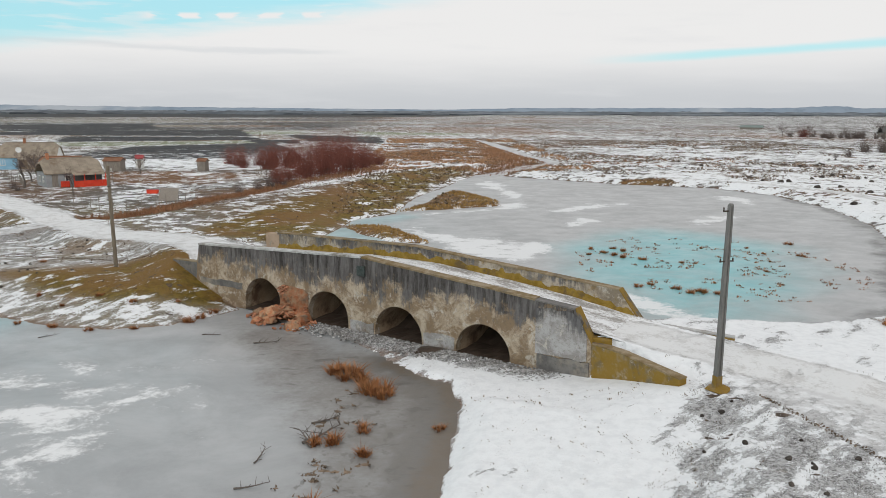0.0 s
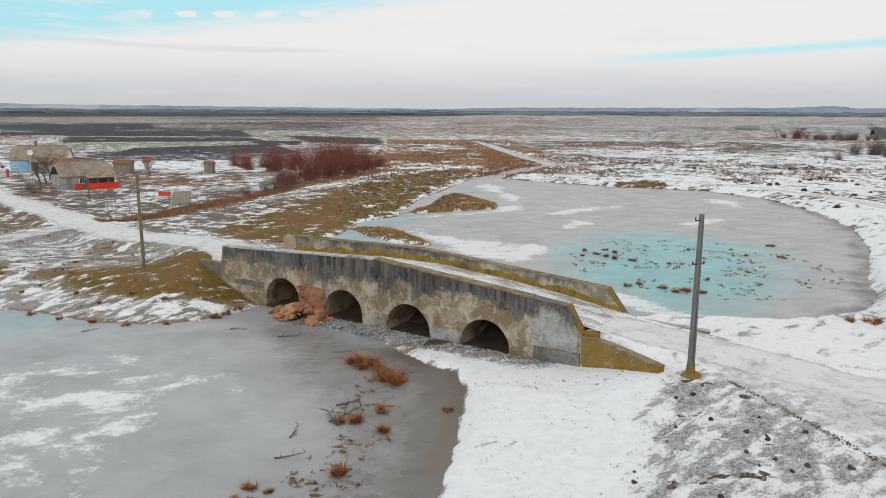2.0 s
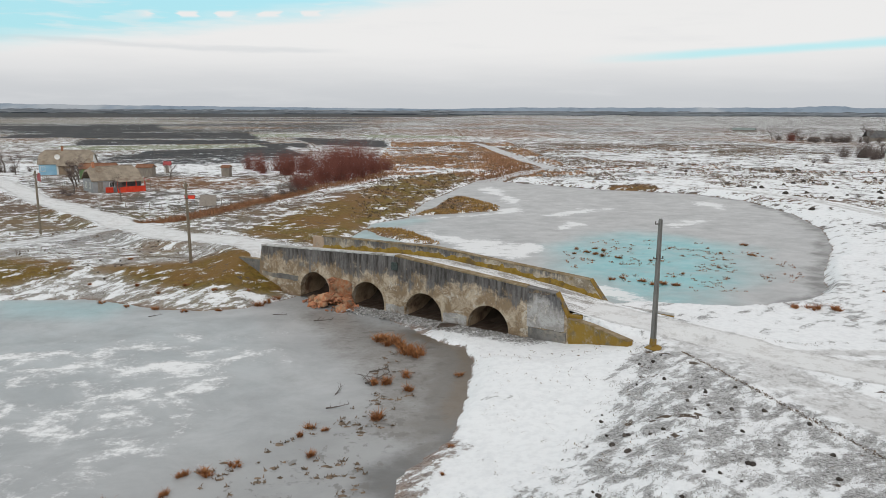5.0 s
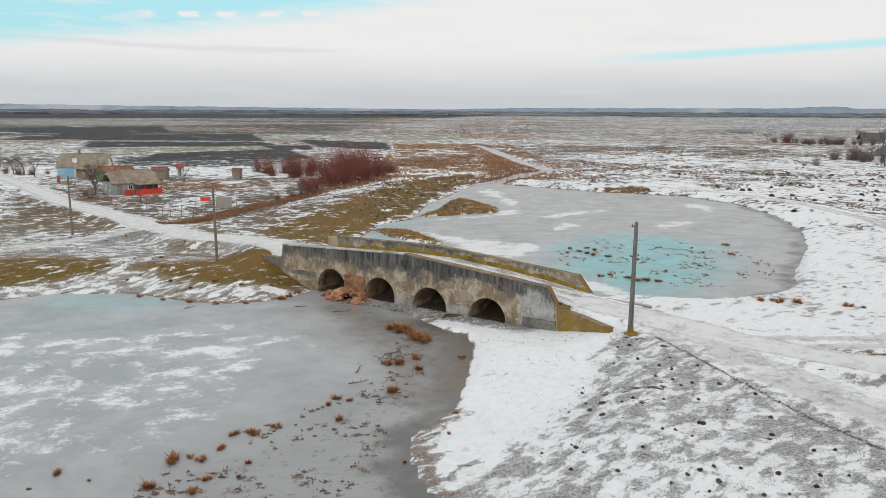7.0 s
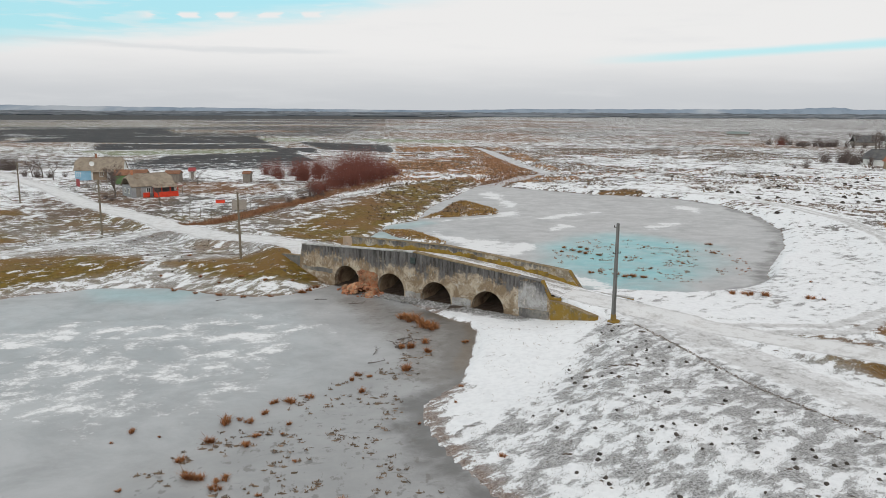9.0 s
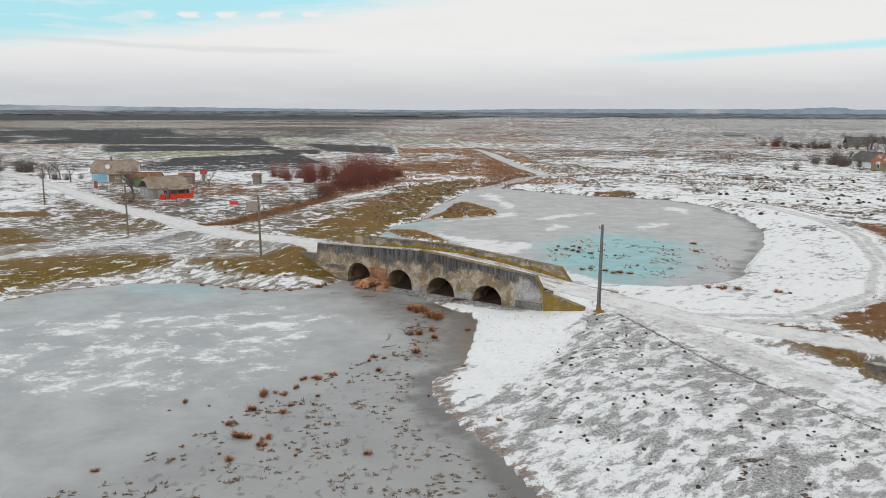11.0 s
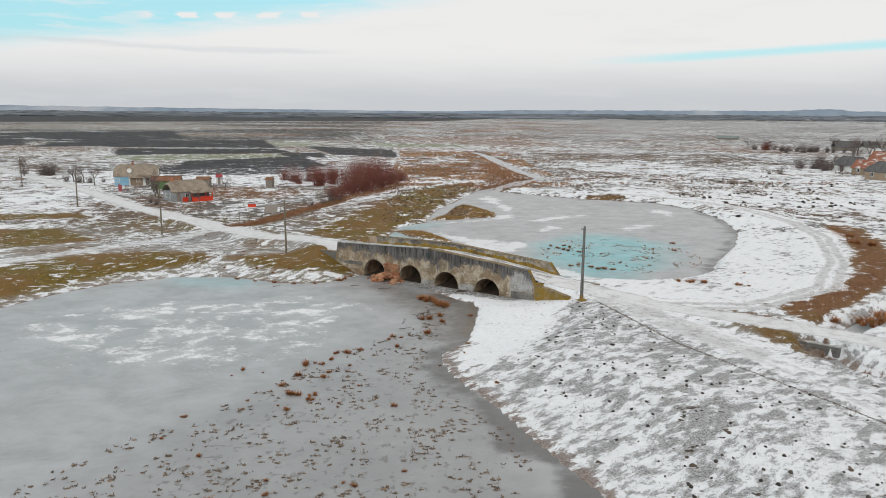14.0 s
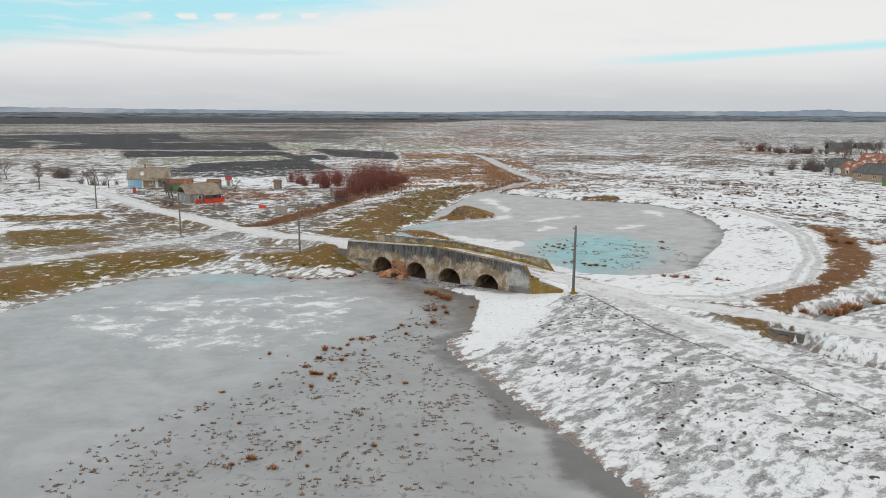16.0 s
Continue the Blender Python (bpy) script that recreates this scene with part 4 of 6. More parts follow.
def arched_wall(v0, v1, top, s0, s1, lean=0.0):
    """A wall along the bridge, pierced by the arches."""
    def face(s, z):
        return v0 - 0.02 + 0.025 * math.sin(s * 1.7 + z * 2.1) + 0.02 * math.sin(s * 4.1 - z * 3.3)

    cols = []
    edges = sorted({s0, s1, *top[0], *np.arange(math.ceil(s0), s1, 0.8)})
    for s in edges:
        if s0 <= s <= s1 and not any(abs(s - c) <= RADIUS + 0.02 for c, _ in ARCHES):
            cols.append((s, -0.7, 0))
    for c, zs in ARCHES:
        cols.append((c - RADIUS, -0.7, 1))
        for i in range(25):
            a = math.pi * (1 - i / 24)
            cols.append((c + RADIUS * math.cos(a), zs + RADIUS * math.sin(a), 2 if 0 < i < 24 else 3))
        cols.append((c + RADIUS, -0.7, 4))
    order = {0: 0, 1: 0, 2: 1, 3: 1, 4: 2}
    cols.sort(key=lambda k: (round(k[0], 5), order[k[2]] if k[0] < 1e9 else 0))
    # at the left springing the pier column comes first, at the right the arch column
    fixed, g, rows = [], Geo(), 9
    for s, b, kind in cols:
        fixed.append((s, b))
    for i in range(len(fixed) - 1):
        (sa, ba), (sb, bb) = fixed[i], fixed[i + 1]
        ta, tb = np.interp(sa, *top), np.interp(sb, *top)
        if abs(sa - sb) < 1e-6:
            g.add([(sa, face(sa, ba), ba), (sa, v1, ba), (sa, v1, bb), (sa, face(sa, bb), bb)], [(0, 1, 2, 3)])
            continue
        vs = []
        for s, b, t in ((sa, ba, ta), (sb, bb, tb)):
            for r in range(rows + 1):
                z = b + (t - b) * r / rows
                vs.append((s - lean * max(0, 4 - z) * (1 if s < s0 + 0.01 else 0), face(s, z), z))
        n = rows + 1
        g.add(vs, [(r, n + r, n + r + 1, r + 1) for r in range(rows)])
        g.add([(sa, v1, ba), (sb, v1, bb), (sb, v1, tb), (sa, v1, ta)], [(3, 2, 1, 0)])
        g.add([(sa, face(sa, ta), ta), (sb, face(sb, tb), tb), (sb, v1, tb), (sa, v1, ta)], [(0, 1, 2, 3)])
        g.add([(sa, face(sa, ba), ba), (sb, face(sb, bb), bb), (sb, v1, bb), (sa, v1, ba)], [(3, 2, 1, 0)])
    for s, b in (fixed[0], fixed[-1]):
        t = np.interp(s, *top)
        g.add([(s, v0, b), (s, v1, b), (s, v1, t), (s, v0, t)], [(0, 1, 2, 3)])
    return g


NV, FV = -2.75, 2.70
part("near_wall", arched_wall(NV, NV + 0.5, NEAR_TOP, -15.0, 14.8, 0.16), "plaster", bridge, "beige plaster streaked with soot", weld=True)
part("far_wall", arched_wall(FV - 0.45, FV, FAR_TOP, -13.4, 15.6), "plaster_lichen", bridge, "parapet wall overgrown with ochre lichen", weld=True)


def coping(s0, s1, top, v0, v1, h=0.09):
    g, n = Geo(), max(2, int(abs(s1 - s0) / 0.9))
    pts = [s0 + (s1 - s0) * i / n for i in range(n + 1)]
    for a, b in zip(pts, pts[1:]):
        za, zb = np.interp(a, *top), np.interp(b, *top)
        w, x = 0.015 * math.sin(a * 5.3), 0.015 * math.sin(b * 5.3)
        g.add([(a, v0 + w, za - 0.02), (b, v0 + x, zb - 0.02), (b, v1, zb - 0.02), (a, v1, za - 0.02),
               (a, v0 + w, za + h), (b, v0 + x, zb + h), (b, v1, zb + h * 1.05), (a, v1, za + h * 1.05)],
              [(3, 2, 1, 0), (4, 5, 6, 7), (0, 1, 5, 4), (1, 2, 6, 5), (2, 3, 7, 6), (3, 0, 4, 7)])
    return g


part("coping", coping(-15.0, -0.1, NEAR_TOP, NV - 0.05, NV + 0.55), "cope_grey", bridge, "pale frosted coping", weld=True)
part("coping", coping(0.0, 11.6, NEAR_TOP, NV - 0.06, NV + 0.55), "cope_ochre", bridge, "lichen-covered ochre coping", weld=True)
part("coping", coping(11.65, 13.85, NEAR_TOP, NV - 0.04, NV + 0.52, 0.06), "patch_dark", bridge, "dark stained coping", weld=True)
part("coping", coping(13.9, 14.82, NEAR_TOP, NV - 0.07, NV + 0.56, 0.10), "lichen", bridge, "ochre sloping end cap", weld=True)
part("coping", coping(-12.2, 14.3, FAR_TOP, FV - 0.50, FV + 0.04, 0.06), "cope_ochre", bridge, "lichen-covered ochre coping", weld=True)
part("coping", coping(14.3, 15.62, FAR_TOP, FV - 0.52, FV + 0.06, 0.08), "lichen", bridge, "ochre sloping end cap", weld=True)

for c, zs in ARCHES:
    g = Geo()
    prof_i, prof_o = [(c - RADIUS, -0.7), (c - RADIUS, 0.0)], [(c - RADIUS - 0.3, -0.7), (c - RADIUS - 0.3, 0.0)]
    for i in range(21):
        a = math.pi * (1 - i / 20)
        prof_i.append((c + RADIUS * math.cos(a), zs + RADIUS * math.sin(a)))
        prof_o.append((c + (RADIUS + 0.3) * math.cos(a), zs + (RADIUS + 0.3) * math.sin(a)))
    prof_i += [(c + RADIUS, 0.0), (c + RADIUS, -0.7)]
    prof_o += [(c + RADIUS + 0.3, 0.0), (c + RADIUS + 0.3, -0.7)]
    n = len(prof_i)
    va, vb = NV + 0.5, FV - 0.45
    vs = [(s, va, z) for s, z in prof_i] + [(s, vb, z) for s, z in prof_i] + [(s, va, z) for s, z in prof_o] + [(s, vb, z) for s, z in prof_o]
    fs = []
    for i in range(n - 1):
        fs += [(i, i + 1, n + i + 1, n + i), (2 * n + i, 3 * n + i, 3 * n + i + 1, 2 * n + i + 1), (i, 2 * n + i, 2 * n + i + 1, i + 1), (n + i, n + i + 1, 3 * n + i + 1, 3 * n + i)]
    g.add(vs, fs)
    part("vault", g, "barrel", bridge, "damp stone barrel vault")
    # Silt bank added at the back: it climbs to the crown and blocks light.
    bed = Geo()
    for i in range(8):
        for j in range(10):
            bed.v.append((c - RADIUS - 0.1 + (2 * RADIUS + 0.2) * i / 7, NV - 0.1 + 5.6 * j / 9, 0.07 + 0.06 * math.sin(i * 2.1 + j * 1.3 + c) + 0.05 * abs(i - 3.5) / 3.5 + (zs + RADIUS) * 1.0 * max(0, (j - 4) / 5) ** 1.3))
    bed.f = [(i * 10 + j, (i + 1) * 10 + j, (i + 1) * 10 + j + 1, i * 10 + j + 1) for i in range(7) for j in range(9)]
    part("channel_bed", bed, "mud", bridge, "dark silt bed with a bank added to block light behind")

# deck between the parapets
g, ss = Geo(), np.linspace(-15.2, 17.6, 34)
deck_z = ([-15.2, -12, -3, 2, 8, 11.8, 14.5, 15.8, 17.6], [2.95, 3.15, 3.75, 3.78, 3.3, 2.85, 2.42, 2.22, 1.9])
for a, b in zip(ss, ss[1:]):
    za, zb = np.interp(a, *deck_z), np.interp(b, *deck_z)
    w0, w1 = NV + 0.48, FV - 0.43
    vs = []
    for s, z in ((a, za), (b, zb)):
        for k in range(9):
            f = k / 8
            rut = -0.04 * math.exp(-((abs(f - 0.5) - 0.19) / 0.06) ** 2) + 0.10 * (abs(f - 0.5) * 2) ** 4
            vs.append((s, w0 + (w1 - w0) * f, z + rut + 0.015 * math.sin(s * 3 + k * 2.2)))
    g.add(vs, [(k, 9 + k, 10 + k, 1 + k) for k in range(8)])
    g.add([(a, w0, za - 0.45), (b, w0, zb - 0.45), (b, w1, zb - 0.45), (a, w1, za - 0.45)], [(3, 2, 1, 0)])


def deck_material():
    q = Nodes("deck_snow", 0.85, 0.2)
    n = q.noise(0.9, 8, 0.7, stretch=(0.5, 1.6, 1))
    k = q.noise(7, 5, 0.7)
    e = q.math("ADD", n, q.math("MULTIPLY", q.math("SUBTRACT", k, 0.5), 0.6))
    col = q.mix(q.smooth(e, 0.42, 0.62), (0.74, 0.75, 0.765), (0.33, 0.315, 0.30))
    return q.finish(col, k, 0.03, 0.6)


M["deck"] = deck_material()
part("deck", g, "deck", bridge, "snow-covered carriageway", smooth=True, weld=True)


g, rnd = Geo(), random.Random(3)
ss = np.linspace(-12.2, 15.2, 170)
up = []
for i, s in enumerate(ss):
    foot, top = np.interp(s, *deck_z) + 0.02, np.interp(s, *FAR_TOP) - 0.04
    h = 0.66 + 0.14 * noise.noise(Vector((s * 0.6, 0, 0))) + 0.16 * noise.noise(Vector((s * 2.7, 4, 0))) + rnd.uniform(-0.07, 0.07)
    up.append((s, foot, min(top, foot + max(0.08, h))))
for (sa, fa, ta), (sb, fb, tb) in zip(up, up[1:]):
    d = FV - 0.45
    g.add([(sa, d - 0.10, fa), (sb, d - 0.10, fb), (sb, d - 0.05, (fb + tb) / 2), (sa, d - 0.05, (fa + ta) / 2), (sb, d + 0.03, tb), (sa, d + 0.03, ta)], [(0, 1, 2, 3), (3, 2, 4, 5)])
part("moss_band", g, "moss", bridge, "ochre moss along the parapet foot", smooth=True, weld=True)


def low_wall(pts, th, base, material, label, cap=None):
    """A low wing wall: points (along, across, top)."""
    g, c = Geo(), Geo()
    for (sa, va, za), (sb, vb, zb) in zip(pts, pts[1:]):
        dx, dy = sb - sa, vb - va
        k = math.hypot(dx, dy)
        nx, ny = -dy / k * th, dx / k * th
        for q, lo_a, lo_b, hi_a, hi_b, e in ((g, base, base, za, zb, 0.0), (c, za - 0.01, zb - 0.01, za + 0.06, zb + 0.06, 0.04)):
            q.add([(sa - nx * e, va - ny * e, lo_a), (sb - nx * e, vb - ny * e, lo_b), (sb + nx * (1 + e), vb + ny * (1 + e), lo_b), (sa + nx * (1 + e), va + ny * (1 + e), lo_a),
                   (sa - nx * e, va - ny * e, hi_a), (sb - nx * e, vb - ny * e, hi_b), (sb + nx * (1 + e), vb + ny * (1 + e), hi_b), (sa + nx * (1 + e), va + ny * (1 + e), hi_a)],
                  [(3, 2, 1, 0), (4, 5, 6, 7), (0, 1, 5, 4), (1, 2, 6, 5), (2, 3, 7, 6), (3, 0, 4, 7)])
    w = part("wing_wall", g, material, bridge, label, 0.02)
    if cap:
        part("cap", c, cap, w)
    return w


low_wall([(14.78, NV - 0.02, 2.02), (16.4, -3.25, 1.98), (19.75, -4.75, 1.78)], 0.5, -0.4, "lichen", "low wing wall covered in ochre lichen", "cope_ochre")
part("end_pier", Geo().box((-12.75, FV - 0.22, 3.72), (1.35, 0.56, 1.25), 0.0, 0.97), "wall_peach", bridge, "pale tan plastered wall end")
part("end_block", Geo().box((15.15, NV + 0.62, 1.9), (1.1, 0.85, 0.75), 0.1, 0.92), "lichen", bridge, "ochre stone block at the wall end", 0.04)
low_wall([(15.6, FV - 0.4, 2.05), (20.4, FV + 0.1, 1.86)], 0.35, 0.0, "lichen", "low kerb wall covered in ochre lichen", "cope_grey")
low_wall([(-18.6, -2.3, 2.5), (-15.0, NV + 0.02, 2.72)], 0.4, 0.5, "patch_dark", "dark low wing wall running into the bank", "cope_ochre")
low_wall([(-16.6, FV - 0.1, 2.9), (-13.4, FV - 0.35, 3.3)], 0.4, 0.5, "plaster_lichen", "broken low wall end", None)

# shallow render patches on the near wall
def patch(s0, s1, z0, z1, material, label, depth=0.035):
    g, n = Geo(), max(3, int((s1 - s0) / 0.4))
    rnd = random.Random(int(s0 * 100) + 7)
    lo = [(s0 + (s1 - s0) * i / n, z0 + rnd.uniform(-0.06, 0.06)) for i in range(n + 1)]
    hi = [(s0 + (s1 - s0) * i / n, z1 + rnd.uniform(-0.08, 0.08)) for i in range(n + 1)]
    hi = [(s, min(z, np.interp(s, *NEAR_TOP) - 0.03)) for s, z in hi]
    for i in range(n):
        f = [(*lo[i],), (*lo[i + 1],), (*hi[i + 1],), (*hi[i],)]
        g.add([(s, NV - 0.055 - depth, z) for s, z in f] + [(s, NV + 0.02, z) for s, z in f], [(0, 1, 2, 3), (3, 2, 6, 7), (1, 0, 4, 5), (0, 3, 7, 4), (2, 1, 5, 6)])
    return part("render_patch", g, material, bridge, label, weld=True)


patch(11.7, 14.55, 1.02, 3.5, "patch_grey", "grey cement render patch")
patch(11.8, 14.7, -0.2, 0.98, "patch_dark", "dark damp render patch", 0.02)
patch(4.55, 6.65, 0.0, 0.95, "patch_grey", "grey cement render patch", 0.0)
patch(-0.95, 0.85, -0.1, 0.75, "patch_grey", "grey cement render patch", 0.0)
patch(-14.9, -10.6, 1.35, 1.75, "patch_dark", "dark damp render patch", 0.0)
g = Geo().box((-0.02, NV - 0.09, 3.95), (0.62, 0.10, 0.62))
part("plaque", g, "plaque", bridge, "small dark square plaque", 0.02)

# collapsed facing between two arches: bare brick and a heap of rubble


def lump(rnd, size, squash=0.7, cuts=1):
    bm = bmesh.new()
    bmesh.ops.create_icosphere(bm, subdivisions=cuts, radius=size)
    off = Vector((rnd.uniform(0, 50), rnd.uniform(0, 50), 0))
    for v in bm.verts:
        k = 1 + 0.55 * noise.noise(v.co * (0.9 / size) + off)
        v.co = Vector((v.co.x * k, v.co.y * k, v.co.z * k * squash))
    g = Geo()
    g.add([v.co.copy() for v in bm.verts], [tuple(v.index for v in f.verts) for f in bm.faces])
    bm.free()
    return g


def shifted(g, p, rz=0.0):
    ca, sa = math.cos(rz), math.sin(rz)
    g.v = [(x * ca - y * sa + p[0], x * sa + y * ca + p[1], z + p[2]) for x, y, z in g.v]
    return g


rnd = random.Random(4)
# bare core where the facing fell away
g, cols_, rows_ = Geo(), 16, 12
for i in range(cols_ + 1):
    for j in range(rows_ + 1):
        s = -7.0 + 2.55 * i / cols_
        z = -0.1 + (2.42 + 0.10 * math.sin(i * 0.55) - 0.06 * abs(i - 8) ** 1.2 * 0.6) * j / rows_
        d = 0.30 * noise.noise(Vector((s * 1.6, z * 1.6, 3))) + 0.12 * noise.noise(Vector((s * 5, z * 5, 1)))
        edge = min(i, cols_ - i, rows_ - j) / 2.0
        g.v.append((s, NV - 0.05 - max(0, 0.16 + d) * min(1, edge) - (1 - j / rows_) * 0.25 * min(1, edge), z))
n = rows_ + 1
g.f = [(i * n + j, (i + 1) * n + j, (i + 1) * n + j + 1, i * n + j + 1) for i in range(cols_) for j in range(rows_)]
part("exposed_core", g, "rubble", bridge, "bare reddish brick core where plaster collapsed")
g = Geo().box((0, 0, 0), (0.28, 0.14, 0.08))
brick_mesh = g.mesh("brick", M["brick"], 0.008)
for j in range(20):
    for i in range(8):
        s = -6.7 + i * 0.30 + (0.15 if j % 2 else 0)
        z = 0.35 + j * 0.105
        keep = noise.noise(Vector((s * 1.1, z * 1.1, 8)))
        if z > 2.3 + 0.25 * math.sin(s * 2) or keep < -0.05 or s > -4.6:
            continue
        b = new("brick", brick_mesh)
        b.parent = bridge
        b.matrix_basis = pose(s, NV - 0.16 - max(0, keep) * 0.35, z, rnd.uniform(-6, 6), rnd.uniform(-6, 6), rnd.uniform(-9, 9))

heap_x, heap_y = from_bridge(-34.9, 33.6)
heap = empty("rubble_heap", pose(heap_x, heap_y, 0, 0, 0, -35.3), "heap of fallen bricks and masonry on the ice", "rubble")
for i in range(26):
    r = rnd.uniform(0.2, 0.62)
    a, d = rnd.uniform(0, 6.28), rnd.random() ** 0.6
    px, py = math.cos(a) * d * 2.3, math.sin(a) * d * 1.0
    hgt = max(0, 1 - d) * 1.0 + max(0, py) * 0.35
    part("masonry_lump", shifted(lump(rnd, r), (px, py, hgt * 0.8 + r * 0.2), rnd.uniform(0, 6)), "rubble", heap)
for i in range(90):
    a, d = rnd.uniform(0, 6.28), rnd.random() ** 0.5
    px, py = math.cos(a) * d * 2.9, math.sin(a) * d * 1.3 - 0.1
    b = new("brick", brick_mesh)
    b.parent = heap
    b.matrix_basis = pose(px, py, 0.06 + max(0, 1 - d) * 1.15 + max(0, py) * 0.3, rnd.uniform(-40, 40), rnd.uniform(-40, 40), rnd.uniform(0, 180))

# stones scattered along the foot of the wall
g = Geo()
for i in range(4200):
    s, v = rnd.uniform(-33.4, -15.0), rnd.gauss(33.85, 0.55)
    if v > 34.55:
        continue
    x, y = from_bridge(s, v)
    z = 0.16
    r = rnd.uniform(0.025, 0.075)
    q = Geo().box((0, 0, 0), (r * 2, r * 1.5, r * 1.1), rnd.uniform(0, 3), 0.6)
    g.add([(a + x, b + y, c + max(z, 0.0) + r * 0.3) for a, b, c in q.v], q.f)
thing("pebble_strip", g, "pebble", Matrix(), "strip of frosted grey stones along the bridge foot", "stones", kind="stuff")
sx, sy = from_bridge(-23.6, 33.9)
thing("boulder", lump(rnd, 0.75, 0.22, 2), "mud", pose(sx, sy, 0.1, 0, 0, 20), "dark muddy lump by the pier foot", "boulder")

# ---------------------------------------------------------------- poles


def concrete_pole(x, y, height, lean=0.0):
    z = land_at(x, y)
    e = empty("utility_pole", pose(x, y, z, 0, lean, 20), "grey precast concrete utility pole, bare of wires", "pole", "poles along the road")
    g = Geo()
    w0, d0, w1, d1 = 0.30, 0.24, 0.19, 0.16
    ring = lambda w, d, h: [(-w / 2, -d / 2, h), (-w / 6, -d / 2, h), (-w / 6, -d / 2 + d * 0.22, h), (w / 6, -d / 2 + d * 0.22, h), (w / 6, -d / 2, h), (w / 2, -d / 2, h),
                            (w / 2, d / 2, h), (w / 6, d / 2, h), (w / 6, d / 2 - d * 0.22, h), (-w / 6, d / 2 - d * 0.22, h), (-w / 6, d / 2, h), (-w / 2, d / 2, h)]
    levels = [ring(w0 + (w1 - w0) * t, d0 + (d1 - d0) * t, -0.6 + (height + 0.6) * t) for t in (0, 0.25, 0.5, 0.75, 1)]
    vs = [p for l in levels for p in l]
    fs = [(l * 12 + i, l * 12 + (i + 1) % 12, (l + 1) * 12 + (i + 1) % 12, (l + 1) * 12 + i) for l in range(4) for i in range(12)]
    g.add(vs, fs + [tuple(range(48, 60))])
    part("shaft", g, "pole_concrete", e)
    part("cap", Geo().box((0, 0, height + 0.04), (0.22, 0.19, 0.10), 0, 0.7), "pole_concrete", e, "", 0.02)
    part("bracket", Geo().box((-0.20, 0, height - 0.22), (0.34, 0.05, 0.06)).tube((-0.35, 0, height - 0.24), (-0.35, 0, height - 0.06), 0.035, 0.03), "iron", e, "rusty iron bracket")
    part("bracket", Geo().box((0, 0, height - 2.35), (0.72, 0.05, 0.05)).tube((-0.33, 0, height - 2.38), (-0.33, 0, height - 2.22), 0.04, 0.035).tube((0.33, 0, height - 2.38), (0.33, 0, height - 2.22), 0.04, 0.035), "iron", e, "small iron crossbar")
    part("collar", Geo().box((0, 0, 0.3), (0.33, 0.27, 0.6), 0, 0.97), "lichen", e, "ochre-stained foot")
    base = lump(random.Random(2), 0.55, 0.25, 2)
    part("footing", shifted(base, (0.05, 0, 0.02)), "lichen", e, "small ochre mound at the foot")
    return e


def wood_pole(x, y, height, lean=0.0, turn=30):
    z = land_at(x, y)
    e = empty("utility_pole", pose(x, y, z, 0, lean, turn), "weathered wooden utility pole with a small crossarm", "pole", "poles along the road")
    part("shaft", Geo().tube((0, 0, -0.5), (0, 0, height * 0.5), 0.155, 0.135, 8).tube((0, 0, height * 0.5), (0, 0, height), 0.135, 0.105, 8), "pole_wood", e)
    part("crossarm", Geo().box((0, -0.13, height - 0.45), (0.56, 0.08, 0.08)), "pole_wood", e, "", 0.01)
    for k in (-0.22, 0.22):
        part("insulator", Geo().tube((k, -0.13, height - 0.40), (k, -0.13, height - 0.28), 0.02, 0.02).tube((k, -0.13, height - 0.28), (k, -0.13, height - 0.17), 0.045, 0.035, 8), "porcelain", e, "pale ceramic insulator")
    part("bracket", Geo().box((0.0, -0.12, height - 1.5), (0.36, 0.05, 0.05)), "iron", e)
    return e


concrete_pole(12.7, 31.23, 8.0, 0.3)
wood_pole(-23.62, 58.2, 7.75, -0.5)
wood_pole(-48.05, 79.2, 7.8, 0.0, 45)
wood_pole(-77.0, 113.3, 7.6, 0.8, 50)
wood_pole(-109, 153.6, 7.8, -0.8, 50)
wood_pole(-150, 200, 7.6, 0.0, 50)

# ---------------------------------------------------------------- houses


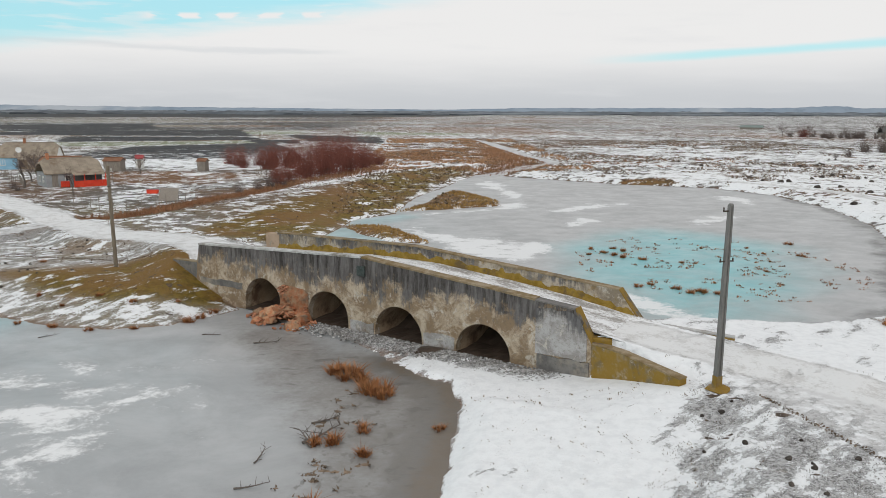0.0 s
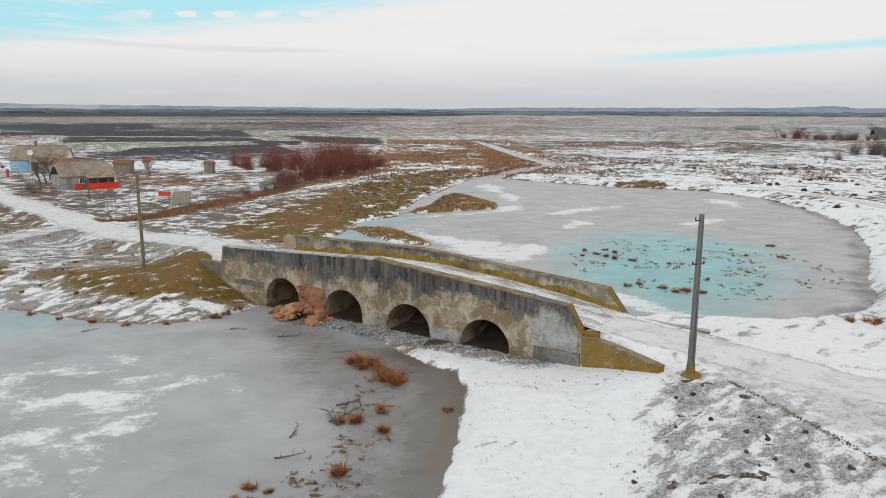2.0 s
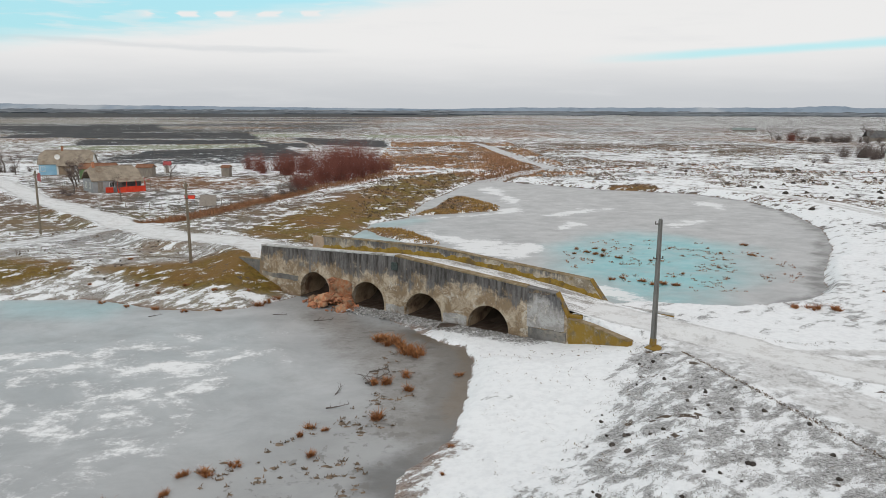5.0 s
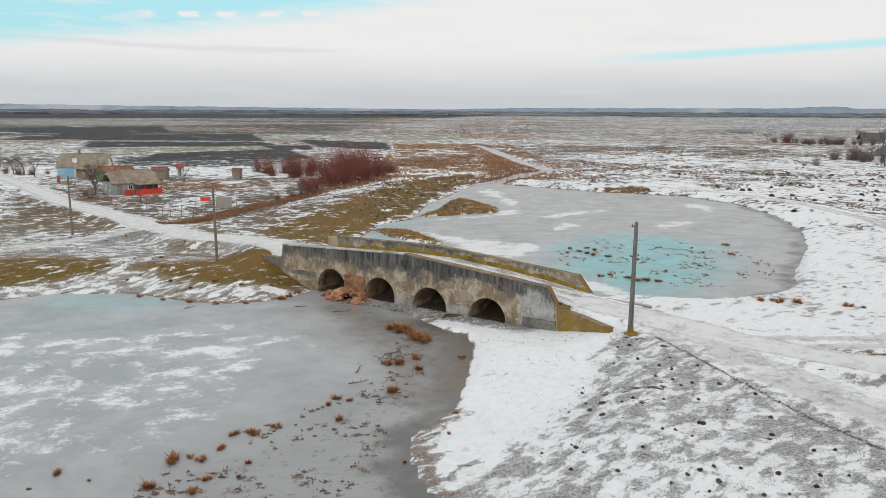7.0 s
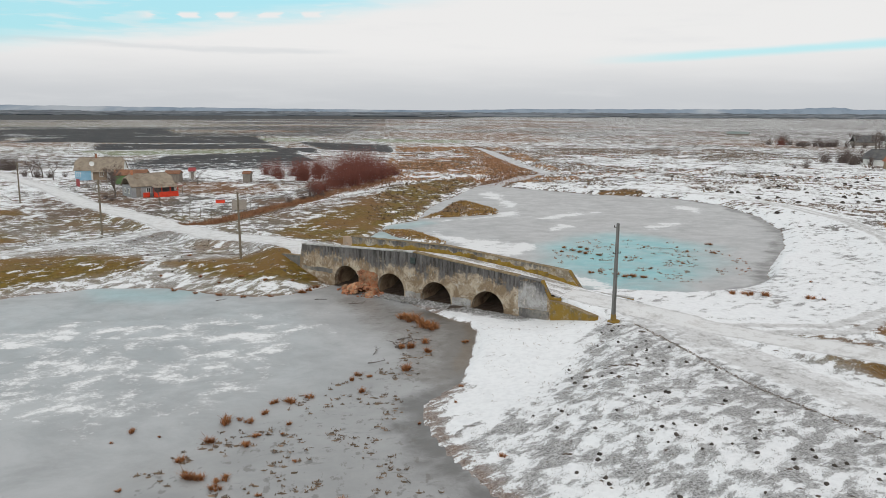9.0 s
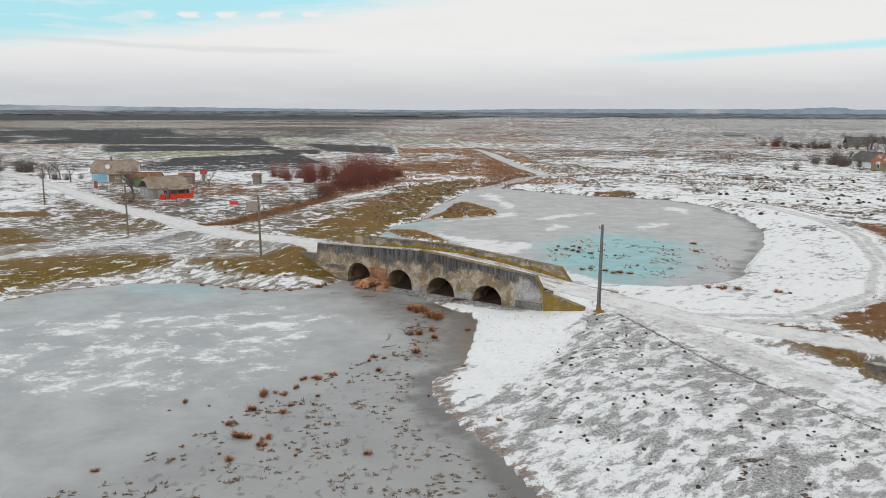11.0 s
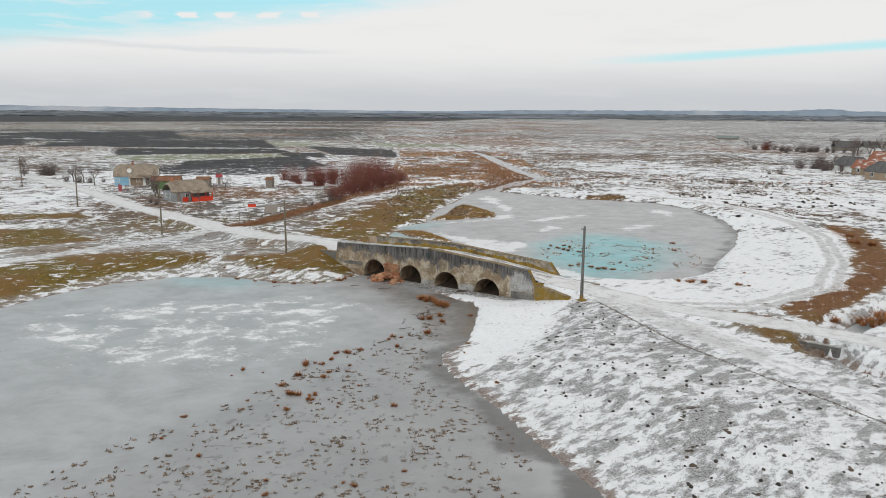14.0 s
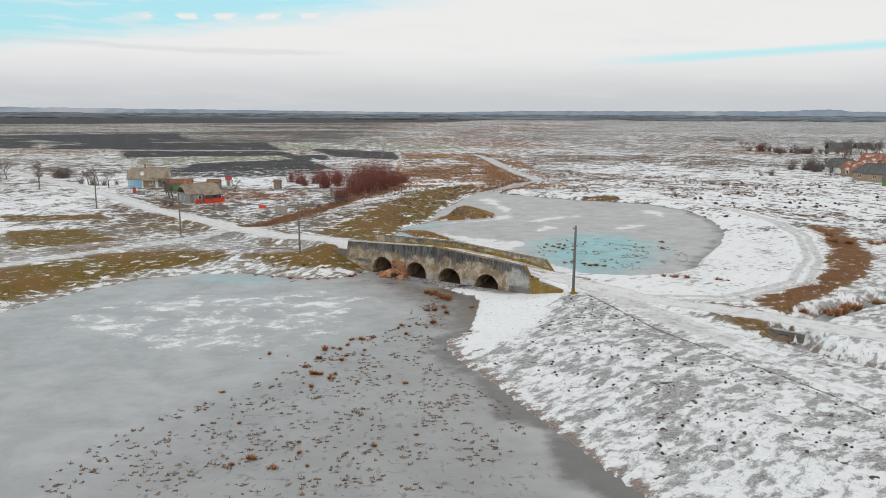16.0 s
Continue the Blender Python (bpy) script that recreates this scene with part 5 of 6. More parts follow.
def house(name, m, L, W, wall_h, roof_h, wall, roof, label, hip=0.0, windows=(), doors=(), chimney=None, over=0.4, gable="", category="house", group=""):
    """A small house: L along its ridge, W across. windows: (side, along, sill, width, height)."""
    e = empty(name, m, label, category, group)
    g = Geo().box((0, 0, wall_h / 2 - 0.2), (L, W, wall_h + 0.4))
    part("wall", g, wall, e)
    hl, hw = L / 2, W / 2
    if hip < 1.0:
        for sgn in (-1, 1):
            gm = Geo()
            x0, x1 = sgn * (hl - 0.25), sgn * hl
            top = roof_h * (1 - hip) if hip else roof_h
            half = hw * (hip if hip else 0)
            if hip:
                poly = [(-hw, 0), (hw, 0), (half, top), (-half, top)]
            else:
                poly = [(-hw, 0), (hw, 0), (0, roof_h)]
            k = len(poly)
            vs = [(x0, a, wall_h + b) for a, b in poly] + [(x1, a, wall_h + b) for a, b in poly]
            gm.add(vs, [tuple(range(k)), tuple(range(2 * k - 1, k - 1, -1))] + [(i, k + i, k + (i + 1) % k, (i + 1) % k) for i in range(k)])
        part("gable", gm, gable or wall, e)
    ol, ow, drop = hl + over, hw + over, over * roof_h / hw
    ze, zr = wall_h - drop + 0.08, wall_h + roof_h + 0.08
    inset = hw * hip * 1.0 if hip else 0
    for sgn in (-1, 1):
        r = Geo()
        if hip:
            zc = zr - (zr - ze) * hip
            yc = ow * hip
            xr = ol - inset
            pts = [(-ol, sgn * ow, ze), (ol, sgn * ow, ze), (ol, sgn * yc, zc), (xr, 0, zr), (-xr, 0, zr), (-ol, sgn * yc, zc)]
        else:
            pts = [(-ol, sgn * ow, ze), (ol, sgn * ow, ze), (ol, 0, zr), (-ol, 0, zr)]
        if sgn < 0:
            r.slab(pts, 0.12)
        else:
            r.slab(pts[::-1], 0.12)
        slope_part = part("roof", r, roof, e)
        # rows of sheets: thin battens give the ribbed look
        if sgn < 0:
            for i in range(int(2 * (ol - inset) / 1.1)):
                bx = -ol + inset + 0.55 + i * 1.1
                b = Geo().tube((bx, sgn * ow, ze + 0.02), (bx, 0, zr + 0.02), 0.035, 0.035, 4)
                part("seam", b, roof, slope_part)
    if hip:
        for sgn in (-1, 1):
            zc, yc, xr = zr - (zr - ze) * hip, ow * hip, ol - inset
            pts = [(sgn * ol, -yc, zc), (sgn * ol, yc, zc), (sgn * xr, 0, zr)]
            part("roof", Geo().slab(pts if sgn > 0 else pts[::-1], 0.12), roof, e)
    part("ridge_cap", Geo().tube((-(ol - inset), 0, zr + 0.02), (ol - inset, 0, zr + 0.02), 0.10, 0.10, 6), roof, e)
    for side, along, sill, w, h in windows:
        place_opening(e, "window", side, along, sill, w, h, hl, hw)
    for side, along, w, h in doors:
        place_opening(e, "door", side, along, 0.05, w, h, hl, hw)
    if chimney is not None:
        ch = part("chimney", Geo().box((chimney, 0.0, zr + 0.25), (0.45, 0.45, 1.3)), "brick", e, "small brick chimney", 0.02)
        part("chimney_cap", Geo().box((chimney, 0.0, zr + 0.94), (0.58, 0.58, 0.08)), "patch_dark", ch)
    return e


def place_opening(e, kind, side, along, sill, w, h, hl, hw):
    if side in "fb":
        sg = -1 if side == "f" else 1
        box_ = lambda a, b, dz, sa, sb, sz: ((along + a, sg * (hw + b), sill + h / 2 + dz), (sa, sb, sz))
    else:
        sg = -1 if side == "l" else 1
        box_ = lambda a, b, dz, sa, sb, sz: ((sg * (hl + b), along + a, sill + h / 2 + dz), (sb, sa, sz))
    if kind == "window":
        wnd = part("window", Geo().box(*box_(0, 0.01, 0, w, 0.04, h)), "glass", e)
        f = Geo()
        for a, dz, sa, sz in ((-w / 2, 0, 0.09, h + 0.09), (w / 2, 0, 0.09, h + 0.09), (0, h / 2, w, 0.09), (0, 0, 0.06, h), (0, -h / 2, w, 0.09)):
            f.box(*box_(a, 0.04, dz, sa, 0.06, sz))
        part("frame", f, "frame_white", wnd)
        part("sill", Geo().box(*box_(0, 0.07, -h / 2 - 0.07, w + 0.2, 0.14, 0.05)), "cope_grey", wnd)
    else:
        d = part("door", Geo().box(*box_(0, 0.02, 0, w, 0.06, h)), "wood_grey", e, "plain wooden door", 0.01)
        part("handle", Geo().box(*box_(w * 0.36, 0.07, 0, 0.05, 0.05, 0.14)), "iron", d)


def at(x, y, rz=0.0, dz=0.0):
    return pose(x, y, land_at(x, y) + dz, 0, 0, rz)


h1 = house("farmhouse", at(-58.4, 127.5, 40), 8.6, 5.4, 2.3, 2.1, "wall_grey", "asbestos", "grey farmhouse with a brown weathered sheet roof", 0.3,
           [("l", -1.2, 0.8, 0.75, 0.95), ("l", 0.9, 0.8, 0.75, 0.95), ("f", -1.0, 0.9, 0.8, 0.9)], [("f", -3.0, 0.9, 1.9)], -3.2, 0.25)
# porch with a red board railing
g = Geo()
g.slab([(-0.6, -4.3, 1.9), (4.5, -4.3, 1.9), (4.5, -2.4, 2.55), (-0.6, -2.4, 2.55)], 0.07)
part("porch_roof", g, "asbestos", h1, "lean-to porch roof")
for px in (-0.5, 1.1, 2.8, 4.4):
    part("porch_post", Geo().box((px, -4.2, 0.95), (0.12, 0.12, 2.1)), "red", h1)
for k in range(18):
    part("railing_board", Geo().box((-0.4 + k * 0.27, -4.28, 0.45), (0.25, 0.05, 1.0 + 0.03 * (k % 3))), "red", h1)
for k in range(5):
    part("railing_board", Geo().box((-2.2 + k * 0.27, -3.3, 0.45), (0.25, 0.05, 1.0)), "red", h1)
# Shade under the porch roof, painted as a dark panel on the wall.
part("porch_shade", Geo().box((2.0, -2.76, 1.0), (4.4, 0.06, 1.9)), "roof_dark", h1, "dark panel painting the shade under the porch roof")
part("side_porch", Geo().slab([(4.4, -2.6, 2.2), (6.2, -2.6, 1.8), (6.2, 0.4, 1.8), (4.4, 0.4, 2.3)], 0.07), "red_dark", h1, "red side lean-to roof")
for px, py in ((6.1, -2.4), (6.1, 0.2)):
    part("porch_post", Geo().box((px, py, 0.95), (0.1, 0.1, 1.9)), "wood_grey", h1)

h2 = house("farmhouse", at(-82.4, 163.0, 12), 11.0, 6.4, 2.6, 2.7, "wall_white", "asbestos", "long farmhouse with blue end and brown weathered roof", 0.3,
           [("f", -4.6, 0.9, 0.9, 1.1), ("f", 0.6, 0.9, 0.9, 1.1), ("l", 0.0, 0.9, 0.9, 1.1)], [("f", 3.0, 0.95, 2.0)], -1.0, 0.25)
part("facade", Geo().box((-3.6, -3.23, 1.3), (3.6, 0.06, 2.6)), "wall_blue", h2, "sky-blue painted front")
part("facade", Geo().box((0.2, -3.23, 1.2), (3.2, 0.06, 2.3)), "wall_tan", h2, "bare tan plaster front")
part("lean_to", Geo().slab([(-1.6, -4.2, 2.1), (5.0, -4.2, 2.1), (5.0, -3.2, 2.5), (-1.6, -3.2, 2.5)], 0.07), "asbestos", h2, "narrow lean-to roof along the front")
g = Geo()
vs, fs = [(0, 0.10, 0)], []
for k in (1, 2, 3):
    for i in range(14):
        a = 2 * math.pi * i / 14
        vs.append((0.2 * k * math.cos(a), 0.10 - 0.018 * k * k, 0.2 * k * math.sin(a)))
fs += [(0, 1 + i, 1 + (i + 1) % 14) for i in range(14)]
for k in (0, 1):
    fs += [(1 + k * 14 + i, 15 + k * 14 + i, 15 + k * 14 + (i + 1) % 14, 1 + k * 14 + (i + 1) % 14) for i in range(14)]
g.add(vs, fs)
g.add([(a, b + 0.03, c) for a, b, c in vs], [f[::-1] for f in fs])
g.tube((0, 0.1, 0), (0, 0.5, -0.3), 0.03, 0.03)
g.v = [(x - 1.6, y - 2.6, z + 4.0) for x, y, z in g.v]
part("satellite_dish", g, "dish", h2, "white round dish")

house("shed", at(-70.5, 151.0, 8), 7.0, 3.6, 2.2, 0.9, "wood_green", "rust_roof", "green board shed with rusty sheet roof", 0.0, (), [("f", 1.0, 0.9, 1.8)], None, 0.25, "", "shed", "farm sheds")
house("shed", at(-62.4, 156.2, 0), 3.4, 2.6, 2.1, 0.5, "wood_grey", "rust_roof", "low grey board shed with rusty roof", 0.0, (), [("f", 0.4, 0.8, 1.7)], None, 0.2, "", "shed", "farm sheds")
house("shed", at(-60.7, 165.6, 10), 1.5, 1.6, 2.0, 0.6, "wall_white", "red_dark", "small white hut with a red roof", 0.0, (), [("f", 0.0, 0.7, 1.7)], None, 0.15, "", "shed", "farm sheds")
house("shed", at(-45.4, 159.3, -12), 1.8, 1.5, 2.1, 0.35, "wood_grey", "rust_roof", "narrow wooden privy with a rusty roof", 0.0, (), [("f", 0.0, 0.7, 1.8)], None, 0.2, "", "shed", "farm sheds")
e = empty("trough", at(-41.0, 116.4, 4), "bright red metal trough on the snow", "trough")
part("body", Geo().box((0, 0, 0.32), (1.6, 0.65, 0.6), 0, 1.06), "red", e, "", 0.04)
part("rim", Geo().box((0, 0, 0.63), (1.74, 0.78, 0.06)), "red_dark", e)
e = empty("lean_to_frame", at(-34.2, 104.2, 10), "small tilted board roof on poles in the yard", "shelter")
part("roof", Geo().slab([(-1.6, -0.9, 0.5), (0.9, -0.9, 0.5), (0.9, 1.0, 2.0), (-1.6, 1.0, 2.0)], 0.06), "wood_grey", e, "grey board roof")
for px, py, hh in ((-1.5, 0.9, 1.9), (0.8, 0.9, 1.9), (-1.5, -0.8, 0.5), (0.8, -0.8, 0.5)):
    part("post", Geo().tube((px, py, -0.2), (px, py, hh), 0.05, 0.05), "wood_grey", e)
e = empty("pen", at(-29.0, 150.2, 3), "low wooden animal pen beside the thicket", "pen")
for k in range(8):
    part("post", Geo().tube((-3.3 + k * 0.95, 0, -0.2), (-3.3 + k * 0.95, 0.05, 1.3 + 0.1 * (k % 2)), 0.06, 0.05), "wood_grey", e)
for zz in (0.45, 0.85, 1.2):
    part("rail", Geo().box((0, 0.02, zz), (6.9, 0.05, 0.11)), "wood_grey", e)

# fence and gate along the yard
gate = empty("gate", at(-79.8, 143.8, -50), "crimson board gate by the road", "gate")
for k in range(9):
    part("board", Geo().box((-1.1 + k * 0.27, 0, 0.85), (0.25, 0.05, 1.7)), "red_dark", gate)
part("rail", Geo().box((0, 0.05, 1.3), (2.5, 0.06, 0.1)), "red_dark", gate)
fence = empty("fence", at(-72.5, 135.5, 0), "sparse wire fence on grey wooden posts", "fence")
fx, fy, fz = -72.5, 135.5, land_at(-72.5, 135.5)
fence_line = [(-78.3, 142.3), (-75.5, 139.0), (-72, 134.4), (-67.5, 129.2), (-63.5, 123.0)]
for p, q in zip(fence_line, fence_line[1:]):
    n = max(2, int(math.dist(p, q) / 1.15))
    for i in range(n):
        x, y = p[0] + (q[0] - p[0]) * i / n, p[1] + (q[1] - p[1]) * i / n
        z = land_at(x, y) - fz
        part("post", Geo().tube((x - fx, y - fy, z - 0.2), (x - fx + rnd.uniform(-0.06, 0.06), y - fy, z + rnd.uniform(1.25, 1.6)), 0.06, 0.05, 5), "wood_grey", fence)
    for hh in (0.45, 0.9, 1.25):
        za, zb = land_at(*p) - fz + hh, land_at(*q) - fz + hh
        part("wire", Geo().tube((p[0] - fx, p[1] - fy, za), (q[0] - fx, q[1] - fy, zb), 0.012, 0.012, 4), "iron", fence)
fence2 = empty("fence", at(-36, 100, 0), "sparse wire fence on grey wooden posts", "fence")
fz = land_at(-36, 100)
line2 = [(-46, 101), (-41, 97), (-37.2, 96), (-35.2, 101), (-33.2, 107), (-30.5, 113)]
for p, q in zip(line2, line2[1:]):
    n = max(2, int(math.dist(p, q) / 1.9))
    for i in range(n):
        x, y = p[0] + (q[0] - p[0]) * i / n, p[1] + (q[1] - p[1]) * i / n
        z = land_at(x, y) - fz
        part("post", Geo().tube((x + 36, y - 100, z - 0.2), (x + 36 + rnd.uniform(-0.06, 0.06), y - 100, z + rnd.uniform(1.2, 1.7)), 0.055, 0.045, 5), "wood_grey", fence2)

# village edge to the right
house("cottage", at(146.5, 190.0, -62), 10.5, 7.5, 2.8, 2.8, "wall_peach", "roof_dark", "peach cottage with a grey pyramid roof", 0.6, [("f", -3, 1, 1, 1.2), ("f", 2, 1, 1, 1.2)], (), 1.0, 0.4, "", "house", "village houses")
house("cottage", at(151.0, 206.0, -60), 10.5, 6.5, 2.7, 2.4, "wall_tan", "tile_red", "tan cottage with a snow-patched red tile roof", 0.0, [("f", -3, 1, 1, 1.2), ("f", 2, 1, 1, 1.2), ("l", 0, 1, 1, 1.2)], (), 2.0, 0.4, "", "house", "village houses")
house("cottage", at(155.0, 225.0, -58), 9.5, 6.5, 2.4, 2.8, "wall_white", "roof_dark", "old cottage with a dark sagging roof", 0.4, [("f", -2, 1, 1, 1.1)], (), None, 0.4, "", "house", "village houses")
house("cottage", at(141.0, 172.0, -40), 5, 4, 2.0, 1.2, "wood_green", "roof_dark", "dark green board outbuilding by the houses", 0.0, (), [("f", 0, 1.2, 1.9)], None, 0.3, "", "house", "village houses")
house("cottage", at(236.0, 372.0, -8), 11, 6.5, 2.2, 3.0, "wood_grey", "roof_dark", "long barn with a dark steep roof", 0.0, (), (), None, 0.5, "", "house", "village houses")
house("cottage", at(252.0, 374.0, -8), 8, 6, 2.2, 2.8, "wall_white", "roof_dark", "white cottage with a dark steep roof", 0.0, [("f", 0, 1, 1, 1.2)], (), None, 0.5, "", "house", "village houses")
house("cottage", at(176.0, 236.0, -60), 12, 8, 2.8, 3.6, "wall_white", "tile_red", "cottage with a red tile roof among trees", 0.0, [("f", 0, 1, 1, 1.2)], (), None, 0.5, "", "house", "village houses")
house("cottage", at(270.0, 340.0, -20), 12, 8, 2.8, 3.6, "wall_tan", "roof_dark", "tan cottage with a dark roof", 0.0, [("f", 0, 1, 1, 1.2)], (), None, 0.5, "", "house", "village houses")
house("barn", at(237.0, 536.0, -30), 15, 6, 1.4, 1.3, "wood_grey", "roof_green", "long low shed with a pale green roof", 0.0, (), (), None, 0.4, "", "barn")

# road culvert at the ditch
e = empty("culvert", pose(31.85, 18.45, -0.62, 0, 0, -40), "small concrete culvert under the snowy road", "culvert")
part("headwall", Geo().box((-1.35, 0, 0.95), (1.5, 0.45, 1.0)).box((1.35, 0, 0.95), (1.5, 0.45, 1.0)).box((0, 0, 1.22), (1.3, 0.45, 0.42)), "patch_dark", e, "", 0.02)
part("slab", Geo().box((0, 0.15, 1.47), (4.4, 0.9, 0.12)), "cope_grey", e, "", 0.02)
part("pipe", Geo().box((-0.7, 1.1, 0.35), (0.15, 2.0, 1.6)).box((0.7, 1.1, 0.35), (0.15, 2.0, 1.6)).box((0, 2.1, 0.35), (1.4, 0.1, 1.6)), "mud", e, "dark opening under the slab")

# ---------------------------------------------------------------- plants


def tuft_geo(rnd, blades, radius, height, width):
    """A shaggy tussock: several clumps of bent blades of uneven height."""
    g = Geo()
    heads = [(rnd.gauss(0, radius * 0.42), rnd.gauss(0, radius * 0.42), rnd.uniform(0.45, 1.0)) for _ in range(5)]
    for _ in range(blades):
        hx, hy, k = rnd.choice(heads)
        a, d = rnd.uniform(0, 6.283), abs(rnd.gauss(0, radius * 0.26))
        p = (hx + math.cos(a) * d, hy + math.sin(a) * d, -0.05)
        b = a + rnd.uniform(-0.7, 0.7)
        hgt = height * k * rnd.uniform(0.25, 1.0) * max(0.25, 1 - 0.8 * d / radius)
        g.blade(p, (math.cos(b), math.sin(b)), width * rnd.uniform(0.5, 1.4), hgt, hgt * rnd.uniform(0.3, 1.5))
    return g


rnd = random.Random(11)
tuft_meshes = [tuft_geo(rnd, 260, 0.62, 0.80, 0.05).mesh("dry_grass_tuft", M["grass_rust"]) for _ in range(5)]


def tuft(x, y, size, flat=1.0, label="tuft of rust-brown dry grass frozen in ice", z=None):
    ob = new("dry_grass_tuft", tuft_meshes[rnd.randrange(5)])
    zz = max(0.0, land_at(x, y)) if z is None else z
    ob.matrix_basis = pose(x, y, zz, 0, 0, rnd.uniform(0, 360)) @ Matrix.Diagonal((size, size * rnd.uniform(0.7, 1.2), size * flat, 1))
    return tagged(ob, label, "grass", "grass tufts")


for x, y, s in ((-3.8, 37.9, 1.9), (-4.3, 38.6, 1.5), (-3.2, 37.2, 1.4), (-2.3, 35.2, 1.9), (-1.8, 34.8, 1.5), (-2.6, 36.0, 1.3), (-2.5, 30.8, 0.9), (-3.8, 29.5, 1.3), (-4.4, 29.7, 0.9), (-2.3, 28.7, 1.1),
                (-3.9, 24.4, 1.2), (0.7, 31.1, 0.6), (-7.7, 22.4, 0.7), (-7.4, 23.4, 0.7), (-6.6, 23.2, 0.5), (-7.0, 20.4, 0.9)):
    tuft(x, y, s * 0.70)
for x, y, s in ((-12.4, 18.5, 1.0), (-11.2, 18.5, 1.1), (-12.7, 16.8, 0.8), (-10.3, 19.3, 0.9), (-14.8, 15.4, 1.4), (-13.2, 15.5, 0.9), (-14.9, 12.9, 1.3), (-12.9, 12.4, 0.9), (-14.8, 8.7, 1.4), (-14.3, 8.5, 1.1),
                (-15.8, 10.4, 0.9), (-12.9, 8.3, 0.8), (-13.2, 7.3, 1.0), (-12.4, 13.6, 0.7), (-10.9, 15.2, 0.7), (-0.2, 21.1, 0.5), (-0.7, 18.1, 0.5), (1.5, 10.3, 0.6), (-3.1, 15.1, 0.5), (-16.8, -7.8, 1.2), (-5.8, -4.2, 0.5)):
    tuft(x, y, s * 0.55)
for x, y, s in ((37.9, 75.5, 1.3), (35.8, 69.2, 1.1), (19.5, 72.0, 1.4), (18.7, 69.0, 1.5), (21.0, 55.5, 1.4), (19.4, 56.4, 1.2), (16.9, 57.1, 1.0), (23.4, 66.4, 0.8), (27.8, 73.4, 0.8), (32.4, 73.3, 0.7), (32.7, 70.3, 0.7), (17.6, 71.2, 1.2), (16.8, 73.0, 1.0), (20.4, 67.8, 1.2), (18.2, 70.1, 1.2), (19.0, 73.4, 1.0), (15.9, 70.4, 0.9), (22.2, 54.6, 1.1), (20.3, 55.0, 1.1), (18.1, 57.8, 0.9), (24.6, 59.6, 0.8), (29.4, 62.3, 0.7)):
    tuft(x, y, s * 0.6, 0.8)
small = random.Random(91)
for _ in range(34):
    x = small.uniform(-24, -1)
    y = small.uniform(-13, 7) if small.random() < 0.6 else small.uniform(5, 18)
    if float(inside(np.array([x]), np.array([y]), FRONT_POND)[0]) > 3.5 and x < -2 - max(0, y) * 0.5:
        tuft(x, y, small.uniform(0.22, 0.5), 0.8)
# by the shores
for x, y, s in ((28.5, 41.9, 1.7), (30.0, 41.6, 1.4), (27.2, 42.0, 1.2), (34.0, 40.6, 1.3), (35.2, 40.3, 0.9), (38, 48, 0.6), (-28.5, 48.9, 0.9), (-25.8, 47.7, 0.7), (-23.2, 46.9, 1.0), (-20.6, 46.2, 0.9), (-18.0, 46.3, 0.8), (-15.2, 47.8, 1.3), (-14.6, 48.8, 1.0), (-13.9, 49.7, 1.2),
                (-26.4, 52.0, 1.0), (-21.9, 51.0, 0.9), (-24.0, 50.0, 0.8), (-19, 49.4, 0.8), (-16.4, 50.2, 0.7), (-31, 53, 0.8), (-30, 60, 0.8), (-34, 56, 0.7)):
    tuft(x, y, s * 0.55, 0.9, "tuft of dry brown grass on the shore")
for x, y, s in ((70, 78.6, 2.6), (69.2, 70.3, 3.0), (72.7, 70.2, 3.2), (66.8, 72.3, 2.6), (46.0, 29.9, 3.4), (41.7, 27.4, 3.0), (43.6, 28.4, 2.6), (50.3, 31.8, 2.6), (38.6, 27.6, 2.2), (75.6, 71, 2.5)):
    tuft(x, y, s * 0.62, 0.75, "large clump of rusty marsh grass by the ditch")

# dark stubs standing through the ice
g = Geo()
STUBS = [(-20, 6), (-12, 19), (-6, 25), (-4, 36), (-1.2, 36), (-2.5, 22), (-5, 12), (-1, 6), (2, 0), (3, -12), (-30, -14), (-28, -4)]
count = 0
while count < 820:
    x, y = rnd.uniform(-32, 4), rnd.uniform(-16, 38)
    if float(inside(np.array([x]), np.array([y]), STUBS)[0]) < 0.3:
        continue
    if noise.noise(Vector((x * 0.35, y * 0.35, 0))) < -0.05:
        continue
    count += 1
    r = rnd.uniform(0.06, 0.17)
    k, h, ca, sa = rnd.uniform(0.5, 0.9), rnd.uniform(0.03, 0.08), rnd.uniform(1.0, 1.9), rnd.uniform(0, 6.28)
    ring = [(x + math.cos(sa + i) * r * ca * rnd.uniform(0.7, 1.3), y + math.sin(sa + i) * r * k * rnd.uniform(0.7, 1.3) * 1.3, -0.01) for i in range(6)]
    g.add(ring + [(x, y, h)], [(i, (i + 1) % 6, 6) for i in range(6)])
    for _ in range(rnd.randint(3, 9)):
        a = rnd.uniform(0, 6.28)
        g.blade((x + rnd.gauss(0, r), y + rnd.gauss(0, r * 0.8), -0.02), (math.cos(a), math.sin(a)), 0.075, rnd.uniform(0.04, 0.15), rnd.uniform(0.06, 0.2))
thing("reed_stubble", g, "grass_dark", Matrix(), "dark cut reed stubs standing through the ice", "reeds", kind="stuff")
g = Geo()
